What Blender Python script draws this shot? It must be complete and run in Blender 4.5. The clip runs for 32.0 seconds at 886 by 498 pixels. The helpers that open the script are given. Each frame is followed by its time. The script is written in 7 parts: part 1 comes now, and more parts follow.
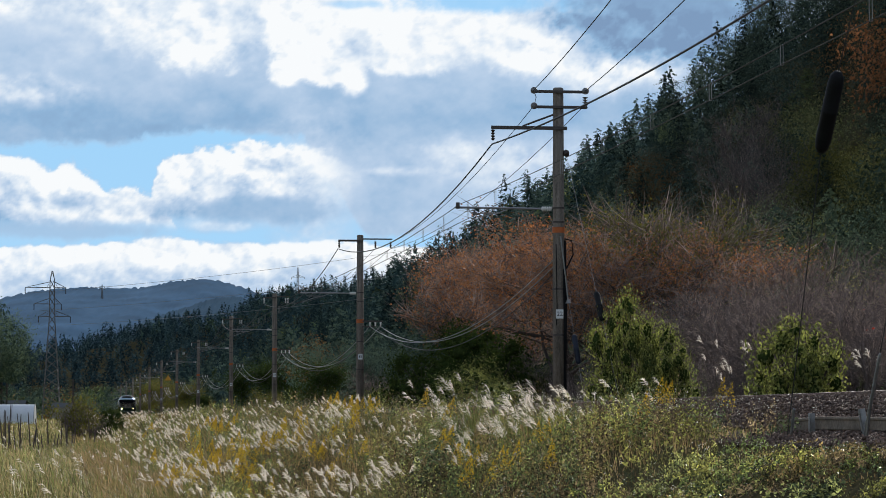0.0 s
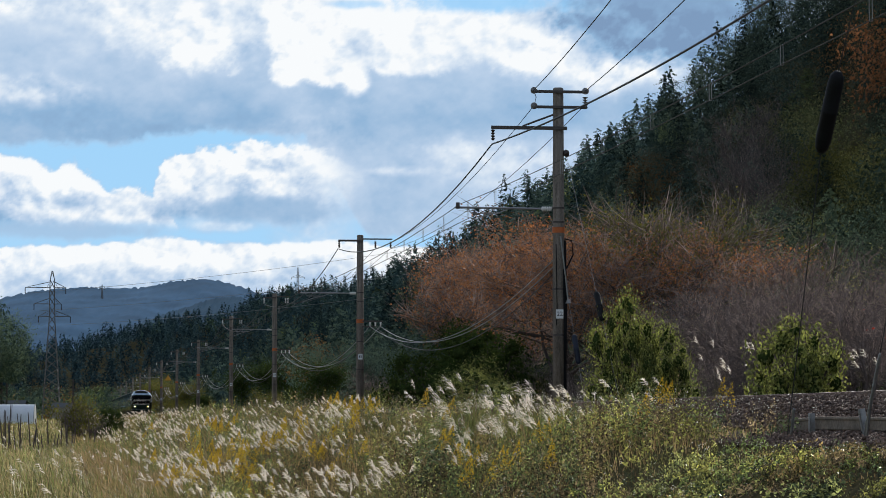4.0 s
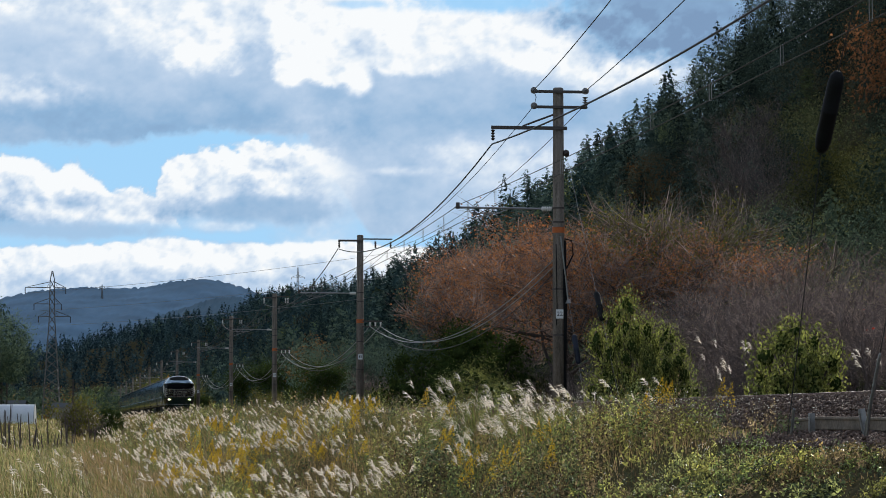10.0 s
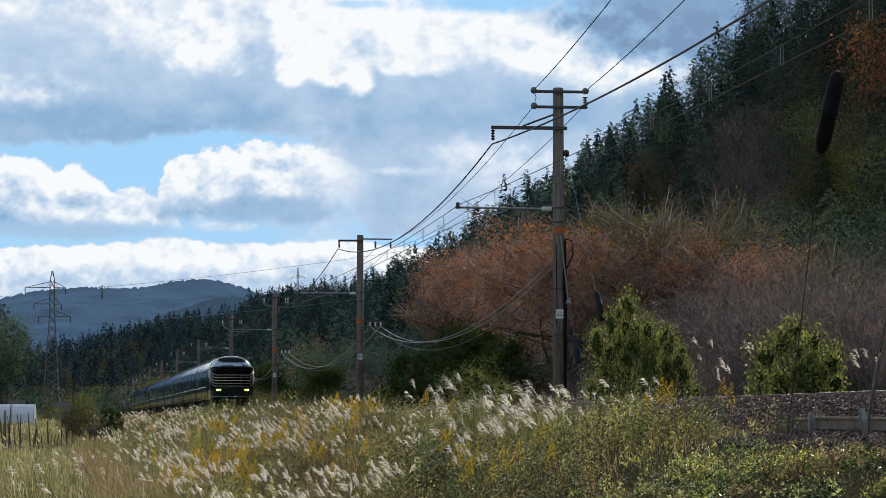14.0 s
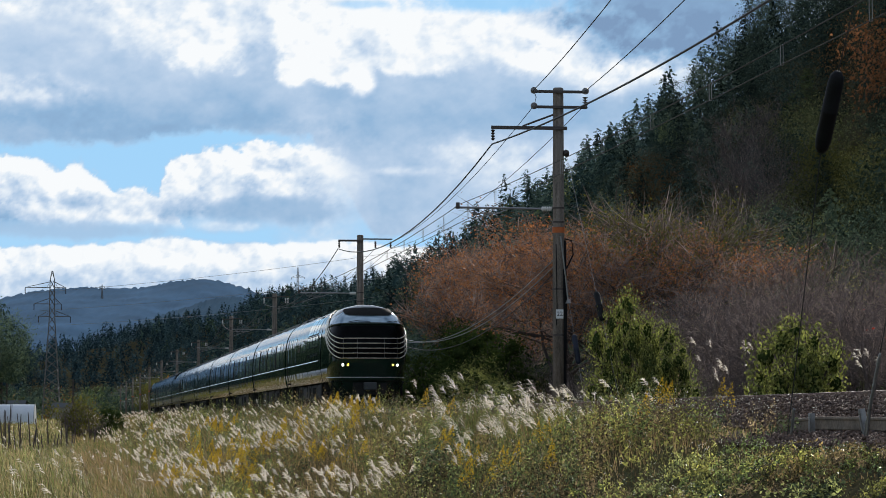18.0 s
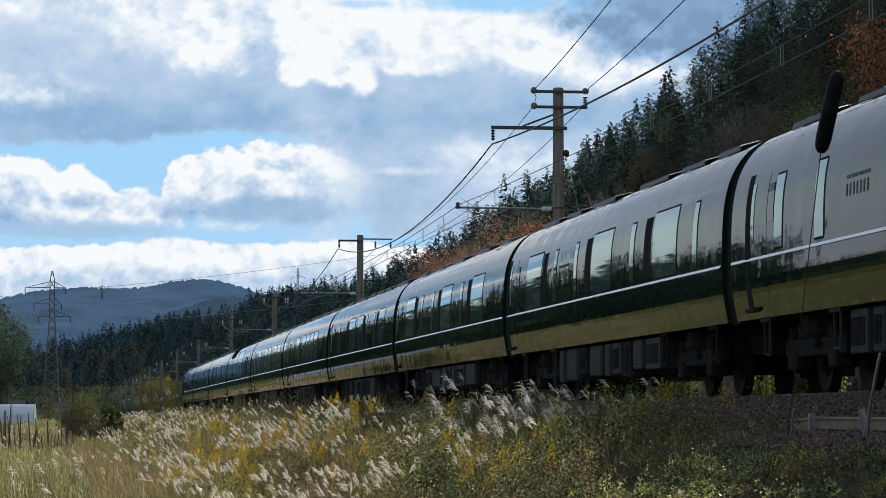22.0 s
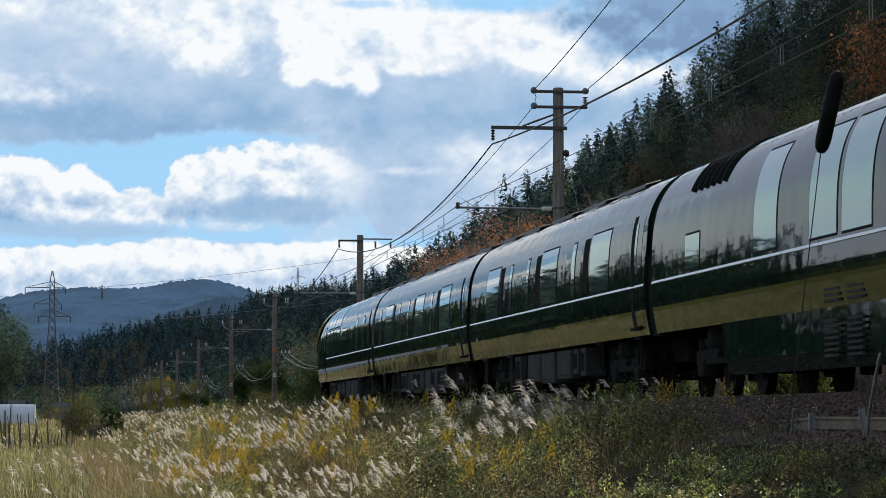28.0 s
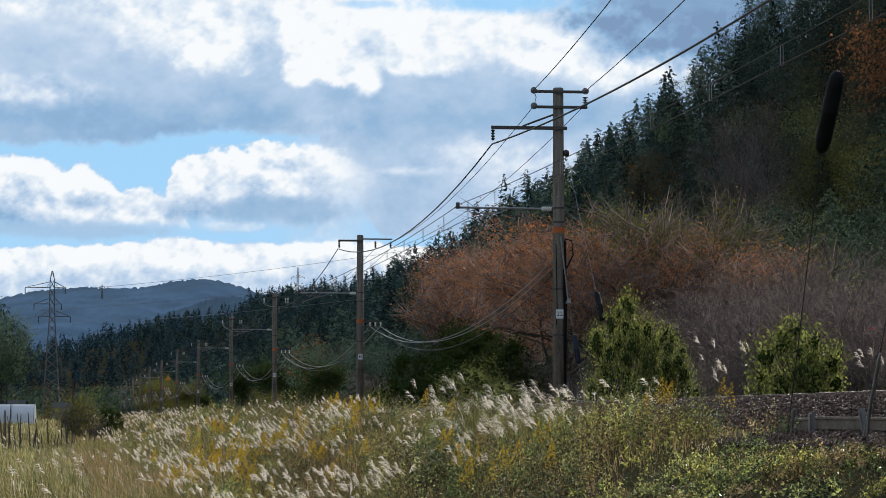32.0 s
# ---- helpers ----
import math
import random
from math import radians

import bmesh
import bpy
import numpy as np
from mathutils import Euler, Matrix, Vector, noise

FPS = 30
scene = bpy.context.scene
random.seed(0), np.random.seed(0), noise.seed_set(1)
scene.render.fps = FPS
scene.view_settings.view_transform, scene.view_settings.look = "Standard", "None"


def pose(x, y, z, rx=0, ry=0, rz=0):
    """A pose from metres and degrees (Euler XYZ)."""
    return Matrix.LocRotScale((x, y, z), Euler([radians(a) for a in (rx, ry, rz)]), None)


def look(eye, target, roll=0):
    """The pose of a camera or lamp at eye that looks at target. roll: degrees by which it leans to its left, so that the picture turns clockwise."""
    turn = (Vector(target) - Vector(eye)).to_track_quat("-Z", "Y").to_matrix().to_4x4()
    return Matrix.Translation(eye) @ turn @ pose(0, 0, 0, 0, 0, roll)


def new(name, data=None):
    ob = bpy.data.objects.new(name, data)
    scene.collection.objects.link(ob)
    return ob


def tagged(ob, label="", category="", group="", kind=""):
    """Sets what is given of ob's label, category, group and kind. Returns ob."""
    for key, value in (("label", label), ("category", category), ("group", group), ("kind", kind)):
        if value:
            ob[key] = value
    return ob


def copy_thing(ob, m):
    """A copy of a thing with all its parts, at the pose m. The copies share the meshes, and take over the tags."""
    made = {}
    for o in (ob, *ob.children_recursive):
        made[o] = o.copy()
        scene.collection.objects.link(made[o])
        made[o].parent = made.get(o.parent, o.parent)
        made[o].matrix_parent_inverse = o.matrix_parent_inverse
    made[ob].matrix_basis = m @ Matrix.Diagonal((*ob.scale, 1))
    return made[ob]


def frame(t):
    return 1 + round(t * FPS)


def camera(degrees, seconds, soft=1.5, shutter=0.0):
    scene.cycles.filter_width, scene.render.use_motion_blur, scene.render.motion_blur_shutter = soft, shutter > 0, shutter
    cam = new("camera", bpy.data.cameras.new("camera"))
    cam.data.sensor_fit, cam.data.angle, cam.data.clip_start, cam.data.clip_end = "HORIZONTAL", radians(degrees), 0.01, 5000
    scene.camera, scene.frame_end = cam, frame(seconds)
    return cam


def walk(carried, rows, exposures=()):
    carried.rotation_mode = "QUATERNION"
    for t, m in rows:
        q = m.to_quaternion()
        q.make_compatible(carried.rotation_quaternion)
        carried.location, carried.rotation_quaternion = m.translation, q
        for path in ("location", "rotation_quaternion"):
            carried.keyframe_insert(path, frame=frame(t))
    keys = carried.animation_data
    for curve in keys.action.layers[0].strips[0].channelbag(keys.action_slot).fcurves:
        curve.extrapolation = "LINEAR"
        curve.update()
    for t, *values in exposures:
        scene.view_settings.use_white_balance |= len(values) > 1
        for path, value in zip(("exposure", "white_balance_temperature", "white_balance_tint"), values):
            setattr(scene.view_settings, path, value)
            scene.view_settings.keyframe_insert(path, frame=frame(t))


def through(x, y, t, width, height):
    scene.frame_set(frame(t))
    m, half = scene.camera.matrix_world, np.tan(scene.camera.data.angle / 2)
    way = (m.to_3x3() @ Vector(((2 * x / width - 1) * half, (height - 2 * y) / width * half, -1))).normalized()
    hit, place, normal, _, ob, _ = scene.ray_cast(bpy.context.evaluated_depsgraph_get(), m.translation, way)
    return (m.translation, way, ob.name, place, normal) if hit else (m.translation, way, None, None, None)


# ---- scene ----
# The track is straight: s runs along it away from the viewer, l across it (positive beyond the rails), z up.
EYE_Z = 1.6
RAIL = 2.0
TRACK_X, TRACK_Y, TRACK_TURN = 7.281, 30.0, -0.13214
D = (math.sin(TRACK_TURN), math.cos(TRACK_TURN))
N = (math.cos(TRACK_TURN), -math.sin(TRACK_TURN))
TRAVEL = math.degrees(math.atan2(-D[1], -D[0]))  # turn of a car that runs towards the viewer


def tr(s, l, z=0.0):
    return Vector((TRACK_X + D[0] * s + N[0] * l, TRACK_Y + D[1] * s + N[1] * l, z))


def to_track(x, y):
    dx, dy = x - TRACK_X, y - TRACK_Y
    return D[0] * dx + D[1] * dy, N[0] * dx + N[1] * dy


# ---- camera ----
cam = camera(17.477, 32.0, soft=0.7)
STAND = pose(0, 0, EYE_Z, 90 + 3.42, 0, 0)
walk(cam, [(0.0, STAND), (32.0, STAND)], exposures=[(0.0, 0.0), (32.0, 0.0)])

# ---- light ----
SUN_AZ, SUN_EL = 10.5, 17.1  # degrees to the right of the view, degrees high
world = bpy.data.worlds.new("sky")
world.use_nodes = True
scene.world = world
wt = world.node_tree
wt.nodes.clear()
w_out = wt.nodes.new("ShaderNodeOutputWorld")
w_bg = wt.nodes.new("ShaderNodeBackground")
w_sky = wt.nodes.new("ShaderNodeTexSky")
w_sky.sky_type, w_sky.sun_disc = "NISHITA", False
w_sky.sun_elevation, w_sky.sun_rotation = radians(SUN_EL), radians(SUN_AZ)
w_sky.air_density, w_sky.dust_density = 1.0, 0.25
w_tc = wt.nodes.new("ShaderNodeTexCoord")
w_map = wt.nodes.new("ShaderNodeMapping")
w_map.inputs["Scale"].default_value = (1.0, 1.0, 3.2)
w_noise = wt.nodes.new("ShaderNodeTexNoise")
w_noise.inputs["Scale"].default_value, w_noise.inputs["Detail"].default_value = 3.4, 7.0
w_ramp = wt.nodes.new("ShaderNodeValToRGB")
w_ramp.color_ramp.elements[0].position, w_ramp.color_ramp.elements[1].position = 0.36, 0.60
w_mix = wt.nodes.new("ShaderNodeMixRGB")
w_mix.inputs[2].default_value = (5.2, 6.1, 7.9, 1)
w_bg.inputs["Strength"].default_value = 0.095
wt.links.new(w_tc.outputs["Generated"], w_map.inputs["Vector"])
wt.links.new(w_map.outputs["Vector"], w_noise.inputs["Vector"])
wt.links.new(w_noise.outputs["Fac"], w_ramp.inputs["Fac"])
wt.links.new(w_ramp.outputs["Color"], w_mix.inputs[0])
wt.links.new(w_sky.outputs["Color"], w_mix.inputs[1])
wt.links.new(w_mix.outputs["Color"], w_bg.inputs["Color"])
wt.links.new(w_bg.outputs["Background"], w_out.inputs["Surface"])

sun_data = bpy.data.lights.new("sun", "SUN")
sun_data.energy, sun_data.angle, sun_data.color = 4.6, radians(0.55), (1.0, 0.95, 0.87)
sun = new("sun", sun_data)
sun.matrix_world = look((0, 0, 60), Vector((0, 0, 60)) - Vector((math.sin(radians(SUN_AZ)) * math.cos(radians(SUN_EL)),
                        math.cos(radians(SUN_AZ)) * math.cos(radians(SUN_EL)), math.sin(radians(SUN_EL)))))

# ---- materials ----
def shader(name):
    m = bpy.data.materials.new(name)
    m.use_nodes = True
    nt = m.node_tree
    return m, nt, nt.nodes["Principled BSDF"]


def mat(name, a, b=None, rough=0.7, metal=0.0, scale=6.0, fine=60.0, bump=0.15, spec=0.5, coat=0.0, island=0.0, ob=0.0, stretch=(1, 1, 1), tint=""):
    """Two tones mixed by a coarse and a fine noise, with relief; island and ob: how far single pieces differ in brightness."""
    m, nt, p = shader(name)
    b = b or tuple(c * 0.7 for c in a)
    tc, mp = nt.nodes.new("ShaderNodeTexCoord"), nt.nodes.new("ShaderNodeMapping")
    mp.inputs["Scale"].default_value = stretch
    nt.links.new(tc.outputs["Object"], mp.inputs["Vector"])
    n1, n2 = nt.nodes.new("ShaderNodeTexNoise"), nt.nodes.new("ShaderNodeTexNoise")
    n1.inputs["Scale"].default_value, n1.inputs["Detail"].default_value = scale, 4
    n2.inputs["Scale"].default_value, n2.inputs["Detail"].default_value = fine, 3
    for n in (n1, n2):
        nt.links.new(mp.outputs["Vector"], n.inputs["Vector"])
    add = nt.nodes.new("ShaderNodeMath")
    add.operation = "ADD"
    nt.links.new(n1.outputs["Fac"], add.inputs[0])
    nt.links.new(n2.outputs["Fac"], add.inputs[1])
    rng = nt.nodes.new("ShaderNodeMapRange")
    rng.inputs["From Min"].default_value, rng.inputs["From Max"].default_value = 0.7, 1.3
    nt.links.new(add.outputs[0], rng.inputs["Value"])
    mix = nt.nodes.new("ShaderNodeMixRGB")
    mix.inputs[1].default_value, mix.inputs[2].default_value = (*a, 1), (*b, 1)
    nt.links.new(rng.outputs["Result"], mix.inputs[0])
    out = mix.outputs["Color"]
    if tint:
        at = nt.nodes.new("ShaderNodeAttribute")
        at.attribute_name = tint
        mu = nt.nodes.new("ShaderNodeMixRGB")
        mu.blend_type = "MULTIPLY"
        mu.inputs[0].default_value = 1.0
        nt.links.new(out, mu.inputs[1])
        nt.links.new(at.outputs["Color"], mu.inputs[2])
        out = mu.outputs["Color"]
    if island or ob:
        if island:
            src = nt.nodes.new("ShaderNodeNewGeometry").outputs["Random Per Island"]
        else:
            src = nt.nodes.new("ShaderNodeObjectInfo").outputs["Random"]
        k = island or ob
        r2 = nt.nodes.new("ShaderNodeMapRange")
        r2.inputs["To Min"].default_value, r2.inputs["To Max"].default_value = 1 - k, 1 + k
        nt.links.new(src, r2.inputs["Value"])
        hs = nt.nodes.new("ShaderNodeHueSaturation")
        nt.links.new(r2.outputs["Result"], hs.inputs["Value"])
        nt.links.new(out, hs.inputs["Color"])
        out = hs.outputs["Color"]
    nt.links.new(out, p.inputs["Base Color"])
    p.inputs["Roughness"].default_value, p.inputs["Metallic"].default_value = rough, metal
    p.inputs["Specular IOR Level"].default_value = spec
    p.inputs["Coat Weight"].default_value, p.inputs["Coat Roughness"].default_value = coat, 0.03
    if bump:
        bp = nt.nodes.new("ShaderNodeBump")
        bp.inputs["Strength"].default_value, bp.inputs["Distance"].default_value = bump, 0.02
        nt.links.new(add.outputs[0], bp.inputs["Height"])
        nt.links.new(bp.outputs["Normal"], p.inputs["Normal"])
    return m


def leaf_mat(name, a, b, through=0.5, rough=0.55, island=0.35, tint="", spec=0.3):
    """A thin leaf, blade or plume: some of the light goes through it."""
    m, nt, p = shader(name)
    geo = nt.nodes.new("ShaderNodeNewGeometry")
    mix = nt.nodes.new("ShaderNodeMixRGB")
    mix.inputs[1].default_value, mix.inputs[2].default_value = (*a, 1), (*b, 1)
    nt.links.new(geo.outputs["Random Per Island"], mix.inputs[0])
    hs = nt.nodes.new("ShaderNodeHueSaturation")
    wn = nt.nodes.new("ShaderNodeTexWhiteNoise")
    wn.noise_dimensions = "1D"
    nt.links.new(geo.outputs["Random Per Island"], wn.inputs["W"])
    rng = nt.nodes.new("ShaderNodeMapRange")
    rng.inputs["To Min"].default_value, rng.inputs["To Max"].default_value = 1 - island, 1 + island
    nt.links.new(wn.outputs["Value"], rng.inputs["Value"])
    nt.links.new(rng.outputs["Result"], hs.inputs["Value"])
    nt.links.new(mix.outputs["Color"], hs.inputs["Color"])
    out = hs.outputs["Color"]
    if tint:
        at = nt.nodes.new("ShaderNodeAttribute")
        at.attribute_name = tint
        mu = nt.nodes.new("ShaderNodeMixRGB")
        mu.blend_type = "MULTIPLY"
        mu.inputs[0].default_value = 1.0
        nt.links.new(out, mu.inputs[1])
        nt.links.new(at.outputs["Color"], mu.inputs[2])
        out = mu.outputs["Color"]
    nt.links.new(out, p.inputs["Base Color"])
    p.inputs["Roughness"].default_value, p.inputs["Specular IOR Level"].default_value = rough, spec
    if through:
        tl = nt.nodes.new("ShaderNodeBsdfTranslucent")
        nt.links.new(out, tl.inputs["Color"])
        ms = nt.nodes.new("ShaderNodeMixShader")
        ms.inputs[0].default_value = through
        nt.links.new(p.outputs["BSDF"], ms.inputs[1])
        nt.links.new(tl.outputs["BSDF"], ms.inputs[2])
        nt.links.new(ms.outputs["Shader"], nt.nodes["Material Output"].inputs["Surface"])
    return m


def glow_mat(name, c, strength):
    m, nt, p = shader(name)
    p.inputs["Base Color"].default_value = (*c, 1)
    p.inputs["Emission Color"].default_value = (*c, 1)
    p.inputs["Emission Strength"].default_value = strength
    return m


M_SOIL = mat("bank_soil", (0.085, 0.07, 0.04), (0.045, 0.045, 0.022), 0.95, scale=0.6, fine=9, bump=0.5, spec=0.0, tint="tint")
M_BALLAST = mat("ballast_stone", (0.135, 0.086, 0.062), (0.05, 0.031, 0.023), 0.85, scale=3, fine=40, bump=0.3, island=0.45)
M_RAIL = mat("rusty_rail_steel", (0.14, 0.07, 0.04), (0.07, 0.04, 0.03), 0.6, 0.6, scale=8)
M_RAILTOP = mat("polished_rail_top", (0.26, 0.21, 0.18), (0.16, 0.12, 0.10), 0.5, 0.8, scale=3)
M_CONC = mat("weathered_concrete", (0.29, 0.245, 0.20), (0.075, 0.062, 0.05), 0.88, scale=2.6, fine=45, bump=0.3, stretch=(3, 3, 0.3))
M_PLANK = mat("grey_weathered_board", (0.28, 0.215, 0.155), (0.11, 0.085, 0.06), 0.88, scale=3, fine=30, bump=0.3)
M_GALV = mat("galvanised_steel", (0.34, 0.34, 0.33), (0.22, 0.22, 0.22), 0.45, 0.75, scale=5)
M_ARM = mat("brown_painted_steel", (0.10, 0.085, 0.075), (0.06, 0.05, 0.045), 0.55, 0.4, scale=6)
M_PORC = mat("white_porcelain", (0.75, 0.75, 0.73), (0.6, 0.6, 0.58), 0.2, scale=9, bump=0.02)
M_DARKINS = mat("dark_porcelain", (0.05, 0.035, 0.03), (0.03, 0.02, 0.02), 0.25, scale=9, bump=0.02)
M_GREYINS = mat("grey_porcelain", (0.20, 0.195, 0.19), (0.09, 0.085, 0.08), 0.35, scale=12, bump=0.02)
M_NAVY = mat("navy_rubber_sleeve", (0.012, 0.018, 0.035), (0.008, 0.012, 0.024), 0.5, scale=7, fine=50, bump=0.05, spec=0.3)
M_WIRE = mat("dark_wire", (0.05, 0.05, 0.05), (0.03, 0.03, 0.03), 0.6, 0.3, scale=9, bump=0)
M_COPPER = mat("weathered_copper_wire", (0.05, 0.04, 0.032), (0.03, 0.026, 0.022), 0.7, 0.2, scale=9, bump=0)
M_RUBBER = mat("black_rubber_sleeve", (0.011, 0.012, 0.013), (0.007, 0.007, 0.008), 0.6, scale=7, fine=50, bump=0.05, spec=0.15)
M_ORANGE = mat("orange_band_paint", (0.55, 0.13, 0.02), (0.38, 0.09, 0.02), 0.6, scale=12)
M_PLATE = mat("white_enamel_plate", (0.72, 0.73, 0.72), (0.62, 0.63, 0.62), 0.35, scale=9, bump=0)
M_INK = mat("black_ink", (0.02, 0.02, 0.02), None, 0.6, bump=0)
M_BARK = mat("dark_bark", (0.07, 0.055, 0.045), (0.035, 0.028, 0.024), 0.9, scale=5, fine=40, bump=0.4, stretch=(1, 1, 0.3))
M_STEM = mat("pale_grey_shrub_bark", (0.13, 0.10, 0.088), (0.065, 0.05, 0.044), 0.85, scale=5, fine=40, bump=0.2)
# train
M_GREEN = mat("deep_green_coach_paint", (0.009, 0.024, 0.017), (0.007, 0.020, 0.014), 0.4, 0.0, scale=0.7, fine=14, bump=0.0, spec=0.0, coat=0.86)
_nt = M_GREEN.node_tree
_p = _nt.nodes["Principled BSDF"]
_p.inputs["Coat IOR"].default_value, _p.inputs["Coat Roughness"].default_value = 1.5, 0.035
_tc, _wave, _bp = _nt.nodes.new("ShaderNodeTexCoord"), _nt.nodes.new("ShaderNodeTexNoise"), _nt.nodes.new("ShaderNodeBump")
_wave.inputs["Scale"].default_value, _wave.inputs["Detail"].default_value = 1.1, 1.0
_bp.inputs["Strength"].default_value, _bp.inputs["Distance"].default_value = 0.6, 0.016
_nt.links.new(_tc.outputs["Object"], _wave.inputs["Vector"])
_nt.links.new(_wave.outputs["Fac"], _bp.inputs["Height"])
_nt.links.new(_bp.outputs["Normal"], _p.inputs["Coat Normal"])  # slightly wavy panels
M_SILVER = mat("silver_trim", (0.62, 0.64, 0.62), (0.5, 0.52, 0.5), 0.22, 0.9, scale=5, bump=0)
M_CHROME = mat("champagne_gold_bar", (0.70, 0.64, 0.50), (0.6, 0.54, 0.42), 0.18, 1.0, scale=5, bump=0)
M_BLACK = mat("matt_black_underframe", (0.026, 0.026, 0.025), (0.015, 0.015, 0.014), 0.9, scale=4, fine=40, bump=0.1, spec=0.08)
M_GLOSSBLACK = mat("gloss_black_panel", (0.003, 0.0035, 0.004), (0.002, 0.0025, 0.0025), 0.2, scale=3, bump=0, spec=0.04)
M_BOX = mat("grey_equipment_box", (0.06, 0.06, 0.059), (0.03, 0.03, 0.029), 0.75, 0.0, scale=3, fine=25, bump=0.05, spec=0.12)
M_LETTER = mat("dull_gold_lettering", (0.10, 0.09, 0.06), (0.07, 0.065, 0.045), 0.5, 0.0, scale=6, bump=0, spec=0.2)
M_BELLOWS = mat("black_gangway_rubber", (0.016, 0.018, 0.017), (0.009, 0.01, 0.01), 0.75, scale=5, spec=0.1)
M_ROOFBOX = mat("dark_roof_equipment", (0.05, 0.055, 0.055), (0.03, 0.035, 0.035), 0.5, 0.3, scale=4)
M_WHEEL = mat("worn_wheel_steel", (0.016, 0.014, 0.012), (0.009, 0.008, 0.007), 0.75, 0.0, scale=8, spec=0.1)
M_LAMPW = glow_mat("white_headlight", (1.0, 0.97, 0.88), 110.0)
M_LAMPY = glow_mat("yellow_headlight", (1.0, 0.66, 0.02), 16.0)
M_GLASS, _nt, _p = shader("tinted_coach_glass")
_p.inputs["Base Color"].default_value = (0.26, 0.37, 0.36, 1)
_p.inputs["Metallic"].default_value, _p.inputs["Roughness"].default_value = 0.8, 0.025
M_SCREEN, _nt, _p = shader("coated_windscreen_glass")
_p.inputs["Base Color"].default_value = (0.34, 0.44, 0.50, 1)
_p.inputs["Metallic"].default_value, _p.inputs["Roughness"].default_value = 0.6, 0.04

# ---- builders ----
def link(name, bm, material, parent=None, label="", smooth=False):
    me = bpy.data.meshes.new(name)
    bm.to_mesh(me)
    bm.free()
    if smooth:
        me.shade_smooth()
    if material:
        me.materials.append(material)
    ob = new(name, me)
    if parent:
        ob.parent = parent
    if label:
        ob["label"] = label
    return ob


def part(name, bm, material, parent, label="", smooth=False):
    return link(name, bm, material, parent, label, smooth)


def thing(name, label, category, m=None, group="", kind=""):
    ob = new(name)
    ob.empty_display_size = 0.2
    if m is not None:
        ob.matrix_basis = m
    return tagged(ob, label, category, group, kind)


def box(bm, x0, x1, y0, y1, z0, z1, bevel=0.0, m=None):
    r = bmesh.ops.create_cube(bm, size=1.0)
    vs = r["verts"]
    for v in vs:
        v.co = Vector(((x0 + x1) / 2 + v.co.x * (x1 - x0), (y0 + y1) / 2 + v.co.y * (y1 - y0), (z0 + z1) / 2 + v.co.z * (z1 - z0)))
    if bevel:
        es = list({e for v in vs for e in v.link_edges})
        g = bmesh.ops.bevel(bm, geom=es, offset=bevel, segments=2, affect="EDGES", profile=0.5)
        vs = g["verts"] if g["verts"] else vs
    if m is not None:
        bmesh.ops.transform(bm, matrix=m, verts=list({v for v in vs if v.is_valid}))
    return bm


def rod(bm, pts, radii, sides=8, cap=True):
    """A tube through the points; radii: one number or one for each point."""
    pts = [Vector(p) for p in pts]
    if not hasattr(radii, "__len__"):
        radii = [radii] * len(pts)
    rings = []
    for i, p in enumerate(pts):
        d = (pts[min(i + 1, len(pts) - 1)] - pts[max(i - 1, 0)]).normalized()
        a = d.cross(Vector((0, 0, 1)))
        if a.length < 0.01:
            a = Vector((1, 0, 0))
        a.normalize()
        b = d.cross(a).normalized()
        rings.append([bm.verts.new(p + (a * math.cos(t) + b * math.sin(t)) * radii[i]) for t in (2 * math.pi * k / sides for k in range(sides))])
    for r0, r1 in zip(rings, rings[1:]):
        for k in range(sides):
            bm.faces.new((r0[k], r0[(k + 1) % sides], r1[(k + 1) % sides], r1[k]))
    if cap:
        bm.faces.new(rings[0][::-1])
        bm.faces.new(rings[-1])
    return bm


def lathe(bm, profile, sides=12, m=None):
    """Turn a profile of (radius, height) round the z axis."""
    rings = []
    for r, z in profile:
        rings.append([bm.verts.new((r * math.cos(2 * math.pi * k / sides), r * math.sin(2 * math.pi * k / sides), z)) for k in range(sides)])
    for r0, r1 in zip(rings, rings[1:]):
        for k in range(sides):
            bm.faces.new((r0[k], r0[(k + 1) % sides], r1[(k + 1) % sides], r1[k]))
    bm.faces.new(rings[0][::-1])
    bm.faces.new(rings[-1])
    if m is not None:
        bmesh.ops.transform(bm, matrix=m, verts=[v for r in rings for v in r])
    return bm


def sheet(bm, rows, close=False):
    """A surface over rows of points."""
    vs = [[bm.verts.new(p) for p in r] for r in rows]
    for a, b in zip(vs, vs[1:]):
        n = len(a)
        for i in range(n if close else n - 1):
            bm.faces.new((a[i], a[(i + 1) % n], b[(i + 1) % n], b[i]))
    return vs


